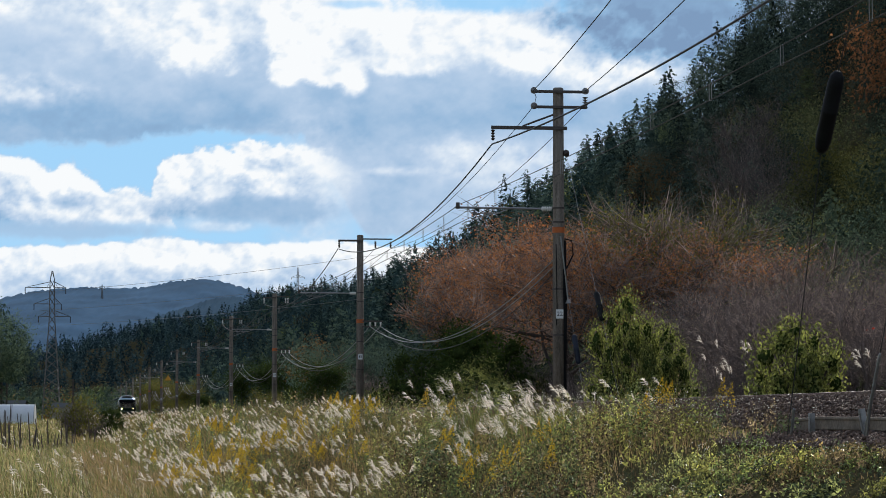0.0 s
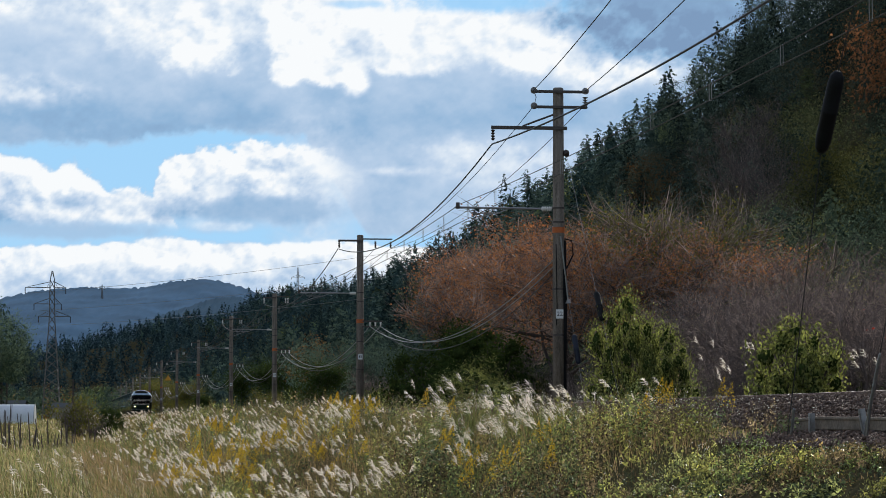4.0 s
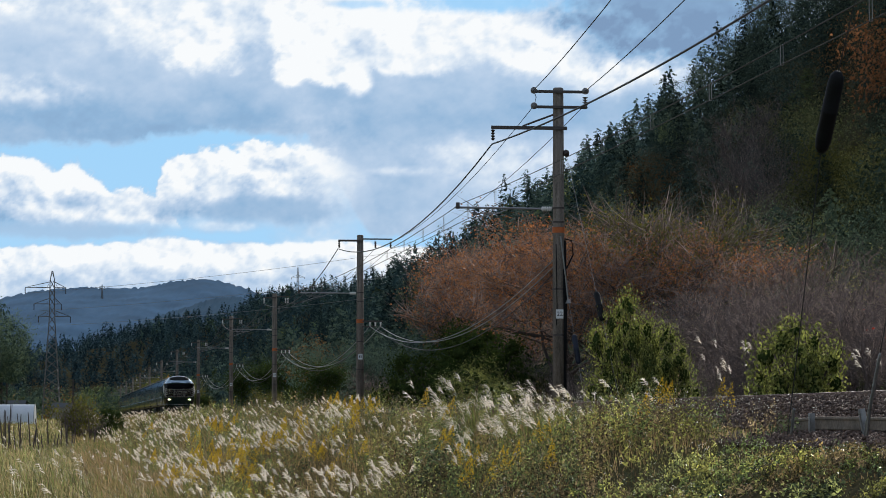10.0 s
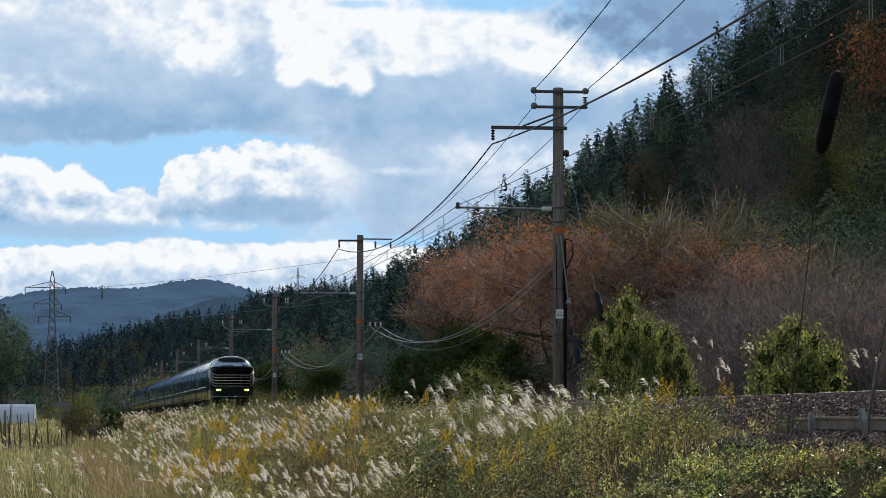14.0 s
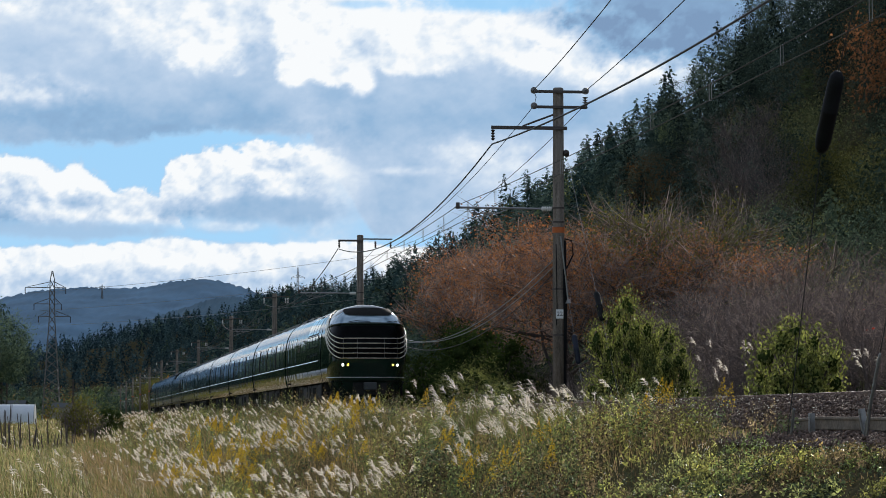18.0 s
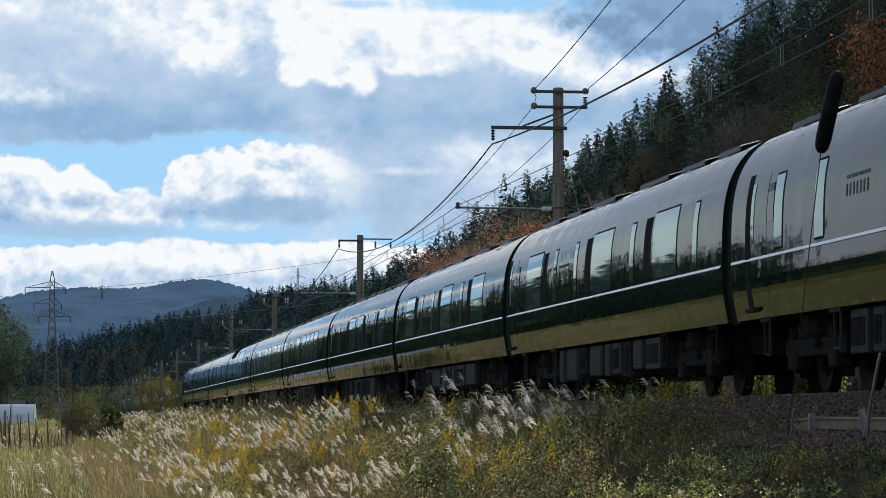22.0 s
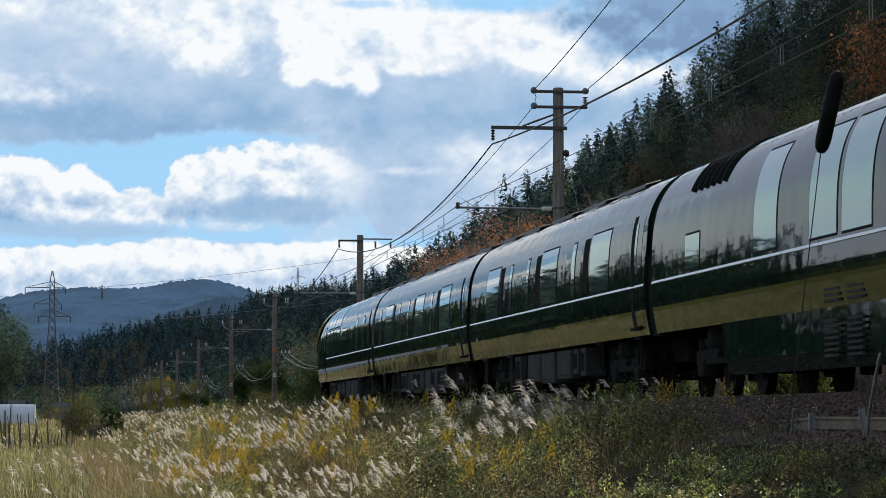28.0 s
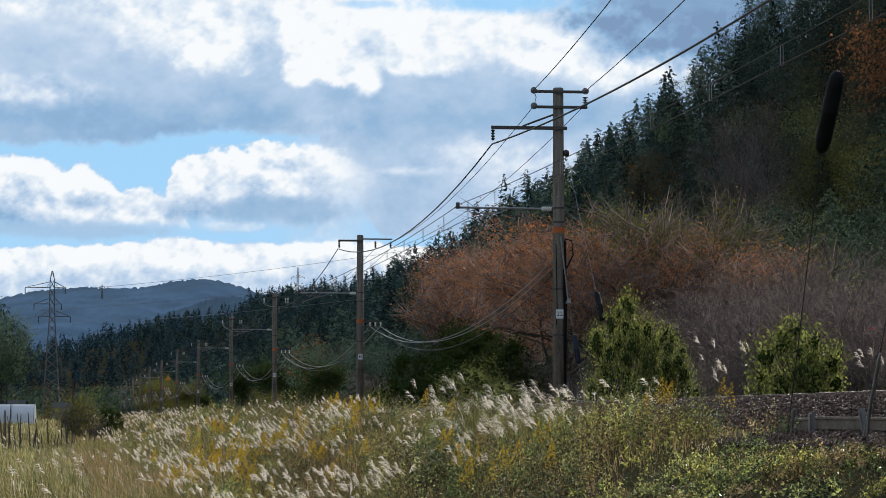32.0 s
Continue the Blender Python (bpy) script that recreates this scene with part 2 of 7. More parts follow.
def mesh_np(name, co, faces, material, parent=None, colors=None, smooth=False):
    """A mesh from arrays: co (n, 3), faces (m, 3) or (m, 4); colors: one (r, g, b) for each vertex, kept as tint."""
    me = bpy.data.meshes.new(name)
    k = faces.shape[1]
    me.vertices.add(len(co))
    me.vertices.foreach_set("co", np.ascontiguousarray(co, dtype=np.float32).ravel())
    me.loops.add(faces.size)
    me.loops.foreach_set("vertex_index", np.ascontiguousarray(faces, dtype=np.int32).ravel())
    me.polygons.add(len(faces))
    me.polygons.foreach_set("loop_start", np.arange(0, faces.size, k, dtype=np.int32))
    if smooth:
        me.polygons.foreach_set("use_smooth", np.ones(len(faces), dtype=bool))
    if colors is not None:
        at = me.attributes.new("tint", "FLOAT_COLOR", "POINT")
        at.data.foreach_set("color", np.concatenate([colors, np.ones((len(colors), 1))], axis=1).astype(np.float32).ravel())
    me.update(calc_edges=True)
    me.materials.append(material)
    ob = new(name, me)
    if parent:
        ob.parent = parent
    return ob


RNG = np.random.default_rng(11)


def unit(v):
    return v / np.maximum(np.linalg.norm(v, axis=-1, keepdims=True), 1e-9)


def leaves(centers, out, sizes, aspect=0.6, droop=0.0, spread=0.8, rng=RNG):
    """Small folded leaves (two triangles each) at the centers, facing roughly out: coordinates and triangles."""
    n = len(centers)
    nrm = unit(out + rng.normal(size=(n, 3)) * spread)
    a = unit(np.cross(nrm, unit(rng.normal(size=(n, 3)))))
    b = np.cross(nrm, a)
    a = a - np.array([0, 0, 1.0]) * droop
    sz = np.asarray(sizes).reshape(-1, 1)
    tip, base = centers + a * sz * 0.5, centers - a * sz * 0.5
    side = b * sz * 0.5 * aspect
    mid = centers + nrm * sz * 0.12
    co = np.stack([base, mid + side, tip, mid - side], axis=1).reshape(-1, 3)
    i = np.arange(n)[:, None] * 4
    tri = np.concatenate([i + np.array([[0, 1, 2]]), i + np.array([[0, 2, 3]])], axis=1).reshape(-1, 3)
    return co, tri


def fbm(x, y, seed=0, octaves=5, gain=0.5):
    """Value noise of numpy arrays, 0 to 1."""
    total, amp, norm = np.zeros_like(x, dtype=float), 1.0, 0.0
    for o in range(octaves):
        xs, ys = x * 2 ** o + seed * 17.3 + o * 5.1, y * 2 ** o + seed * 9.7 + o * 3.3
        xi, yi = np.floor(xs), np.floor(ys)
        u, v = xs - xi, ys - yi
        u, v = u * u * (3 - 2 * u), v * v * (3 - 2 * v)

        def h(a, b):
            q = np.sin(a * 127.1 + b * 311.7 + seed * 13.7) * 43758.5453
            return q - np.floor(q)
        total += amp * ((h(xi, yi) * (1 - u) + h(xi + 1, yi) * u) * (1 - v) + (h(xi, yi + 1) * (1 - u) + h(xi + 1, yi + 1) * u) * v)
        norm += amp
        amp *= gain
    return total / norm

# ---- ground, hills, sky ----
def smooth01(x):
    x = np.clip(x, 0, 1)
    return x * x * (3 - 2 * x)


def hill_height(s, l):
    """The wooded hillside beyond the rails, and the ridge that closes the valley far off."""
    ridge = np.interp(s, [0, 250, 330, 430, 560, 700, 930, 1450], [57.5, 57, 50.5, 43.5, 39.5, 36, 40, 57]) + 4 * (fbm(s / 130, l * 0 + 3.0, 3) - 0.5)
    up = np.clip((l - 30) / 60, 0, 1)
    z = ridge * (0.35 * up + 0.65 * smooth01(up))
    z = np.where(l > 90, np.maximum(ridge - (l - 90) * 0.1, 20), z)
    near = smooth01((s + 60) / 120)
    cross = np.exp(-((s - 1550) / 330) ** 2) * (63 * smooth01((l + 225) / 400))
    mound = 24 * np.exp(-((s - 760) / 170) ** 2 - ((l + 88) / 33) ** 2)
    z = np.maximum(np.maximum(z, cross), mound)
    return z * (0.9 + 0.2 * fbm(s / 45, l / 45, 5)) * near


def ground_z(s, l):
    """Height of the ground: field, bank, the bed of the rails, the strip beyond, then the hill."""
    s, l = np.asarray(s, float), np.asarray(l, float)
    field = 1.35 * smooth01((s - 70) / 230) + 0.12 * (fbm(s / 9, l / 9, 1) - 0.5)
    bed = RAIL - 0.62
    near = field + (bed - field) * smooth01((l + 9.2) / 5.6)
    far = bed - 0.25 * smooth01((l - 3) / 6) + 0.4 * (fbm(s / 7, l / 7, 2) - 0.5) * smooth01((l - 4) / 5)
    z = np.where(l < 0, near, far)
    rough = 0.14 * (fbm(s / 1.6, l / 1.6, 4) - 0.5) * np.clip((np.abs(l) - 3.2) / 1.0, 0, 1)
    return z + rough + hill_height(s, l)


def axis(*stretches):
    out = []
    for a, b, step in stretches:
        out += list(np.arange(a, b, step))
    return np.array(out + [stretches[-1][1]])


S_AX = axis((-4600, -200, 400), (-200, -40, 20), (-40, 60, 0.8), (60, 220, 2.5), (220, 800, 12), (800, 2200, 40), (2200, 4600, 400))
L_AX = axis((-4600, -600, 400), (-600, -60, 30), (-60, -14, 4), (-14, 8, 0.35), (8, 100, 4), (100, 400, 25), (400, 4600, 400))
_S, _L = np.meshgrid(S_AX, L_AX, indexing="ij")
_Z = ground_z(_S, _L)
_co = np.stack([TRACK_X + D[0] * _S + N[0] * _L, TRACK_Y + D[1] * _S + N[1] * _L, _Z], axis=-1).reshape(-1, 3)
_i = np.arange(len(S_AX) - 1)[:, None] * len(L_AX) + np.arange(len(L_AX) - 1)[None, :]
_f = np.stack([_i, _i + len(L_AX), _i + len(L_AX) + 1, _i + 1], axis=-1).reshape(-1, 4)
# earth on the bank and under the woods, green and straw-coloured meadow over the fields
_m = (smooth01((-10 - _L) / 3) * (1 - smooth01((hill_height(_S, _L) - 2) / 3)))[..., None]
_cols = (1 - _m) + _m * np.array([2.2, 2.35, 1.15])
ground = mesh_np("ground", _co, _f, M_SOIL, smooth=True, colors=_cols.reshape(-1, 3))
tagged(ground, "earth of the grassy bank, valley field and wooded hillside", "ground", kind="structure")


def stand(s, l, dz=0.0):
    return tr(s, l, float(ground_z(s, l)) + dz)

# sky backdrop: a far shell that carries the clouds
AZ = np.radians(np.concatenate([np.linspace(-16, -9.4, 40), np.linspace(-9.35, 9.35, 540), np.linspace(9.4, 16, 40)]))
EL = np.radians(np.concatenate([np.linspace(-1.0, 2.0, 40), np.linspace(2.03, 9.2, 230), np.linspace(9.4, 11.5, 12)]))
_A, _E = np.meshgrid(AZ, EL, indexing="ij")
_u = 784 + 5100 * np.tan(_A)
_v = 745.8 - 5100 * np.tan(_E)


def rough_edge(seed, a=1.0):
    """Ragged, billowing offsets for the rims of the clouds."""
    puff = np.abs(2 * fbm(_u / 46, _v / 40, seed + 40, 5, 0.66) - 1)
    return ((fbm(_u / 110, _v / 80, seed, 6, 0.66) - 0.5) * 52 - (puff - 0.25) * 34) * a


def blob(cx, cy, rx, ry, soft, seed):
    d = np.hypot((_u - cx) / rx, (_v - cy) / ry) + rough_edge(seed, 1.7) / 44 * 0.5
    return smooth01((1 + soft / 2 - d) / soft)


def below(xs, ys, soft, seed, rag):
    """Everything under a rim that runs through the points."""
    rim = np.interp(_u, xs, ys)
    return smooth01((_v - rim + rough_edge(seed, rag)) / soft), _v - rim


def cloud_layers():
    """Two fields over the shell: how much cloud there is, and how brightly the sun lights it."""
    cover, lit = np.zeros_like(_u), np.full_like(_u, 0.5)

    def lay(c, br):
        nonlocal cover, lit
        cover, lit = cover * (1 - c) + c, lit * (1 - c) + np.clip(br, 0, 1.1) * c
    grain = fbm(_u / 55, _v / 38, 11, 6, 0.6)
    fine = np.abs(2 * fbm(_u / 30, _v / 24, 14, 5, 0.6) - 1)
    # relief of the heaps, lit from the upper right where the sun stands
    relief = fbm((_u - 6) / 44, (_v + 9) / 34, 17, 5, 0.6) - fbm((_u + 6) / 44, (_v - 9) / 34, 17, 5, 0.6)
    # high deck with a dusky belly
    rim = np.interp(_u, [-300, 0, 100, 220, 300, 400, 550, 600, 660, 1700], [272, 268, 262, 266, 246, 238, 252, 330, 430, 440])
    up = rim - _v
    c = smooth01((up + rough_edge(1, 0.5)) / 18)
    lay(c, np.interp(_v, [0, 60, 120, 180, 225, 270, 430], [0.64, 0.63, 0.56, 0.42, 0.33, 0.36, 0.38]) + (grain - 0.5) * 0.35 + 0.12 * smooth01((_u - 600) / 200) * smooth01((_v - 190) / 60))
    # (x, y, half width, half height, soft rim, brightness)
    pale = [(40, 160, 95, 26, 0.9, 0.62), (130, 165, 60, 16, 0.9, 0.56), (30, 18, 60, 22, 0.9, 0.85), (250, 30, 55, 55, 0.9, 0.9), (180, 15, 70, 24, 0.9, 0.74), (560, 320, 60, 90, 1.2, 0.72), (880, 275, 90, 30, 1.2, 0.84),
            (720, 302, 50, 7, 1.3, 0.72), (1060, 300, 200, 50, 1.2, 0.7)]
    white = [(365, 65, 75, 60, 0.5, 1.0), (430, 30, 60, 50, 0.7, 0.85), (560, 55, 85, 80, 0.4, 1.06), (515, 125, 34, 28, 0.4, 1.0), (585, 122, 56, 30, 0.4, 1.04), (640, 140, 24, 22, 0.5, 0.95), (720, 50, 120, 62, 0.5, 1.04),
             (705, 112, 40, 20, 0.5, 0.96), (765, 108, 44, 22, 0.5, 0.98), (850, 55, 110, 50, 0.6, 1.0), (940, 88, 62, 40, 0.5, 1.03), (1000, 70, 40, 50, 0.7, 0.96), (1100, 125, 120, 32, 0.8, 0.92), (620, -90, 700, 80, 0.7, 0.95)]
    dusk = [(640, 82, 42, 34, 0.9, 0.72), (752, 72, 24, 30, 1.0, 0.76), (905, 72, 44, 22, 1.0, 0.76), (455, 75, 26, 60, 0.9, 0.56), (1190, 45, 190, 70, 0.6, 0.10), (820, 95, 40, 18, 1.0, 0.7)]
    for k, (x, y, a, b, e, br) in enumerate(pale + white + dusk):
        lay(blob(x, y, a, b, e * (1.7 if b > 10 else 1.2), k % 7 + 1) * (0.62 if 0.5 < br < 0.71 and b > 17 and x > 400 else 1.0), br + (grain - 0.5) * 0.42 - (fine - 0.3) * 0.2 + relief * 0.5)
    lay(blob(1200, -30, 220, 60, 0.8, 3), 0.16 + (grain - 0.5) * 0.2)
    gap = np.maximum(blob(870, 2, 150, 22, 0.8, 4), 0.7 * blob(640, 4, 60, 8, 0.9, 5))
    cover = cover * (1 - 0.9 * gap)
    # heaped clouds in the middle and to the side, bright rims over blue-grey bases
    for seed, xs, ys, foot in ((5, [-300, 0, 40, 85, 100, 140, 170, 200, 255, 300, 330], [282, 278, 280, 297, 300, 285, 305, 325, 331, 352, 420], 402),
                               (6, [262, 285, 300, 335, 375, 420, 450, 480, 530, 565, 605, 645, 690], [420, 312, 288, 272, 265, 256, 241, 250, 258, 257, 275, 305, 420], 392)):
        c, d = below(xs, ys, 13, seed, 0.8)
        c = c * smooth01((foot + 18 - _v) / 36) * (smooth01((675 - _u + rough_edge(2)) / 150) if seed == 6 else 1.0)
        lay(c, 0.98 - 0.52 * smooth01((d - 22) / 80) + (grain - 0.5) * 0.5 - (fine - 0.3) * 0.3 + relief * 0.85)
    for x, y, a, b, br in ((60, 383, 34, 16, 0.92), (128, 380, 40, 24, 0.9), (390, 345, 34, 18, 0.98), (322, 335, 20, 14, 0.96), (490, 335, 32, 16, 0.94), (230, 372, 60, 26, 0.8), (400, 402, 60, 10, 0.8)):
        lay(0.7 * blob(x, y, a, b, 1.2, 2), br + relief * 0.7 - (fine - 0.3) * 0.2)
    lay(0.45 * blob(615, 330, 75, 90, 1.7, 2), 0.8 + (grain - 0.5) * 0.3)
    lay(0.75 * blob(110, 412, 190, 14, 1.0, 3), 0.42)
    lay(0.8 * blob(480, 372, 170, 22, 1.0, 6), 0.36)
    # long low bank over the mountains
    c, d = below([-300, 0, 100, 150, 250, 310, 350, 450, 600, 700, 900, 1700], [445, 440, 430, 433, 426, 419, 426, 429, 425, 432, 440, 450], 8, 7, 0.34)
    lay(c, 0.98 - 0.34 * smooth01((d - 14) / 60) + (grain - 0.5) * 0.55 - (fine - 0.3) * 0.28 + relief * 0.6)
    return cover, lit


_cover, _lit = cloud_layers()
_R = 4400.0
_co = np.stack([_R * np.sin(_A) * np.cos(_E), _R * np.cos(_A) * np.cos(_E), _R * np.sin(_E) + EYE_Z], -1).reshape(-1, 3)
_i = np.arange(len(AZ) - 1)[:, None] * len(EL) + np.arange(len(EL) - 1)[None, :]
_f = np.stack([_i, _i + len(EL), _i + len(EL) + 1, _i + 1], -1).reshape(-1, 4)
M_SKY, _nt, _p = shader("cloudy_sky")
_nt.nodes.remove(_p)
_at = _nt.nodes.new("ShaderNodeAttribute")
_at.attribute_name = "tint"
_sep = _nt.nodes.new("ShaderNodeSeparateColor")
_nt.links.new(_at.outputs["Color"], _sep.inputs["Color"])
_r1 = _nt.nodes.new("ShaderNodeValToRGB")
_r1.color_ramp.elements[0].position, _r1.color_ramp.elements[0].color = 0.10, (0.21, 0.33, 0.52, 1)
_r1.color_ramp.elements[1].position, _r1.color_ramp.elements[1].color = 0.97, (0.94, 0.965, 0.985, 1)
for _q, _c in ((0.32, (0.285, 0.465, 0.69, 1)), (0.6, (0.505, 0.64, 0.82, 1)), (0.83, (0.765, 0.845, 0.935, 1))):
    _r1.color_ramp.elements.new(_q).color = _c
_nt.links.new(_sep.outputs["Green"], _r1.inputs["Fac"])
_r2 = _nt.nodes.new("ShaderNodeValToRGB")
_r2.color_ramp.elements[0].color, _r2.color_ramp.elements[1].color = (0.44, 0.71, 0.96, 1), (0.27, 0.60, 0.96, 1)
_nt.links.new(_sep.outputs["Blue"], _r2.inputs["Fac"])
_mx = _nt.nodes.new("ShaderNodeMixRGB")
_nt.links.new(_sep.outputs["Red"], _mx.inputs[0])
_nt.links.new(_r2.outputs["Color"], _mx.inputs[1])
_nt.links.new(_r1.outputs["Color"], _mx.inputs[2])
_em = _nt.nodes.new("ShaderNodeEmission")
_nt.links.new(_mx.outputs["Color"], _em.inputs["Color"])
_nt.links.new(_em.outputs["Emission"], _nt.nodes["Material Output"].inputs["Surface"])
_cols = np.stack([_cover, _lit, np.clip(np.degrees(_E) / 12, 0, 1)], -1).reshape(-1, 3)
sky_backdrop = mesh_np("backdrop", _co, _f, M_SKY, colors=_cols, smooth=True)
tagged(sky_backdrop, "pale blue sky with drifting white and grey clouds", "sky", kind="structure")

# ---- rails, ballast, poles ----
def rail(l):
    bm = bmesh.new()
    prof = [(-0.065, -0.15), (0.065, -0.15), (0.065, -0.135), (0.012, -0.11), (0.012, -0.05), (0.036, -0.035), (0.036, -0.003), (-0.036, -0.003), (-0.036, -0.035), (-0.012, -0.05), (-0.012, -0.11), (-0.065, -0.135)]
    sheet(bm, [[tr(s, l + a, RAIL + b) for a, b in prof] for s in (-300, 40, 300, 1200)], close=True)
    bmesh.ops.recalc_face_normals(bm, faces=bm.faces)
    r = link("rail", bm, M_RAIL)
    tagged(r, "rusty steel rail with a polished head", "rail", group="rails", kind="structure")
    bm = bmesh.new()
    sheet(bm, [[tr(s, l + a, RAIL + b) for a, b in ((-0.034, -0.002), (-0.028, 0.0), (0.028, 0.0), (0.034, -0.002))] for s in (-300, 40, 300, 1200)])
    part("rail_head", bm, M_RAILTOP, r)


rail(-0.57)
rail(0.57)
bm = bmesh.new()
sheet(bm, [[tr(s, l, z) for l, z in ((-3.15, RAIL - 0.66), (-2.3, RAIL - 0.22), (-1.7, RAIL - 0.09), (1.7, RAIL - 0.09), (2.3, RAIL - 0.22), (3.1, RAIL - 0.66))] for s in np.concatenate([np.arange(-300, 1200, 30)])])
ballast = link("ballast_bed", bm, M_BALLAST)
tagged(ballast, "bed of grey-brown crushed stone under the rails", "ballast", kind="structure")


def stones(name, s0, s1, l0, l1, n, size, rng):
    s, l = rng.uniform(s0, s1, n), rng.uniform(l0, l1, n)
    z = np.interp(l, [-4.3, -3.3, -2.3, -1.7, 1.7], [float(ground_z(-3, -4.3)) + 0.02, RAIL - 0.50, RAIL - 0.22, RAIL - 0.10, RAIL - 0.10]) + rng.uniform(-0.01, 0.03, n)
    base = np.array([[1, 0, 0], [-1, 0, 0], [0, 1, 0], [0, -1, 0], [0, 0, 1], [0, 0, -1]], float)
    tri = np.array([[0, 2, 4], [2, 1, 4], [1, 3, 4], [3, 0, 4], [2, 0, 5], [1, 2, 5], [3, 1, 5], [0, 3, 5]])
    shape = base[None] * rng.uniform(0.55, 1.1, (n, 6, 1)) * (size * rng.uniform(0.6, 1.3, (n, 1, 1)))
    a = rng.uniform(0, 6.28, n)
    t = rng.uniform(-0.8, 0.8, n)
    ca, sa, ct, st = np.cos(a), np.sin(a), np.cos(t), np.sin(t)
    x, y, zz = shape[..., 0], shape[..., 1], shape[..., 2]
    y, zz = y * ct[:, None] - zz * st[:, None], y * st[:, None] + zz * ct[:, None]
    x, y = x * ca[:, None] - y * sa[:, None], x * sa[:, None] + y * ca[:, None]
    co = np.stack([x + (TRACK_X + D[0] * s + N[0] * l)[:, None], y + (TRACK_Y + D[1] * s + N[1] * l)[:, None], zz + z[:, None]], -1).reshape(-1, 3)
    f = (np.arange(n)[:, None, None] * 6 + tri[None]).reshape(-1, 3)
    ob = mesh_np(name, co, f, M_BALLAST)
    return tagged(ob, "loose crushed ballast stones beside the rails", "ballast stones", kind="stuff")


stones("ballast_stones", -9, 36, -3.35, -1.2, 30000, 0.028, np.random.default_rng(5))
stones("ballast_stones", -9, 2.2, -4.3, -3.3, 4200, 0.03, np.random.default_rng(6))

POLE_S = [51.5, 105.9, 160.2, 208.6, 265.0, 319.0, 372.0, 425.0, 478.0, 530.0, 584.0, 640.0]
POLE_TOP = [9.05, 8.35, 7.97, 8.24, 7.87, 8.2, 8.0, 8.1, 8.0, 8.0, 8.0, 8.0]
POLE_L = 2.8


def pole(i, s, top):
    base = stand(s, POLE_L)
    p_ = thing("utility_pole", "tall weathered concrete railway pole with steel crossarms", "utility pole", Matrix.Translation(base) @ pose(0, 0, 0, 0, 0, math.degrees(-TRACK_TURN)), "poles beside the track")
    h = RAIL + top - base.z
    bm = bmesh.new()
    lathe(bm, [(0.185, -0.5), (0.17, h * 0.5), (0.15, h - 0.03), (0.12, h)], 16)
    part("shaft", bm, M_CONC, p_, "", True)
    return p_, h


POLES = [pole(i, s, t) for i, (s, t) in enumerate(zip(POLE_S, POLE_TOP))]


def insulator(bm, p, n=3, r=0.07, pitch=0.05):
    """A short string of discs hanging at p."""
    prof = []
    for k in range(n):
        z = -k * pitch
        prof += [(0.02, z), (r, z - 0.012), (r, z - 0.022), (0.02, z - pitch * 0.9)]
    lathe(bm, prof, 10, Matrix.Translation(p))


def cantilever(p_, z, reach, first):
    bm = bmesh.new()
    rod(bm, [(-0.5, 0, z), (-reach, 0, z + 0.02)], 0.03, 8)
    a = part("cantilever_arm", bm, M_GALV, p_, "horizontal steel cantilever pipe")
    bm = bmesh.new()
    prof = [(0.025, 0.0)]
    for k in range(6):
        prof += [(0.075, 0.05 * k + 0.012), (0.07, 0.05 * k + 0.02), (0.025, 0.05 * k + 0.045)]
    lathe(bm, prof, 12, Matrix.Translation((-0.2, 0, z)) @ Matrix.Rotation(radians(-90), 4, "Y"))
    part("arm_insulator", bm, M_PORC, a, "ribbed white porcelain insulator")
    bm = bmesh.new()
    box(bm, -reach + 0.02, -reach + 0.12, -0.05, 0.05, z - 0.02, z + 0.16, 0.01)
    part("messenger_clamp", bm, M_ARM, a)
    bm = bmesh.new()
    rod(bm, [(-reach + 0.35, 0, z), (-reach + 0.45, 0, z - 0.14), (-1.75, 0, z - 0.14), (-1.45, 0, z - 0.02)], 0.018, 6)
    rod(bm, [(-1.75, 0, z - 0.12), (-2.35, 0, z - 0.28), (-2.75, 0, z - 0.44)], 0.014, 6)
    part("steady_arm", bm, M_GALV, a, "curved steady arm of the contact wire")


def wire(name, pts, r, material, label, sides=5):
    bm = bmesh.new()
    rod(bm, pts, r, sides)
    w = link(name, bm, material, None, "", True)
    return tagged(w, label, "cable", group="overhead wires")


def sag(a, b, drop, n=15):
    a, b = Vector(a), Vector(b)
    return [a.lerp(b, k / n) - Vector((0, 0, 4 * drop * (k / n) * (1 - k / n))) for k in range(n + 1)]


def number_plate(p_, z, lettered):
    bm = bmesh.new()
    box(bm, -0.11, 0.10, -0.20, -0.185, z - 0.13, z + 0.13, 0.005)
    pl = part("pole_plate", bm, M_PLATE, p_, "small white enamel plate")
    if lettered:
        cu = bpy.data.curves.new("plate_text", "FONT")
        cu.body, cu.size, cu.align_x, cu.align_y, cu.extrude = "22", 0.17, "CENTER", "CENTER", 0.001
        t = new("plate_text", cu)
        t.data.materials.append(M_INK)
        t.matrix_basis = pose(-0.005, -0.204, z, 90, 0, 0)
        t.parent = pl
    else:
        bm = bmesh.new()
        for dx in (-0.05, 0.03):
            box(bm, dx - 0.02, dx + 0.02, -0.204, -0.2, z - 0.06, z + 0.06)
        part("plate_mark", bm, M_INK, pl)


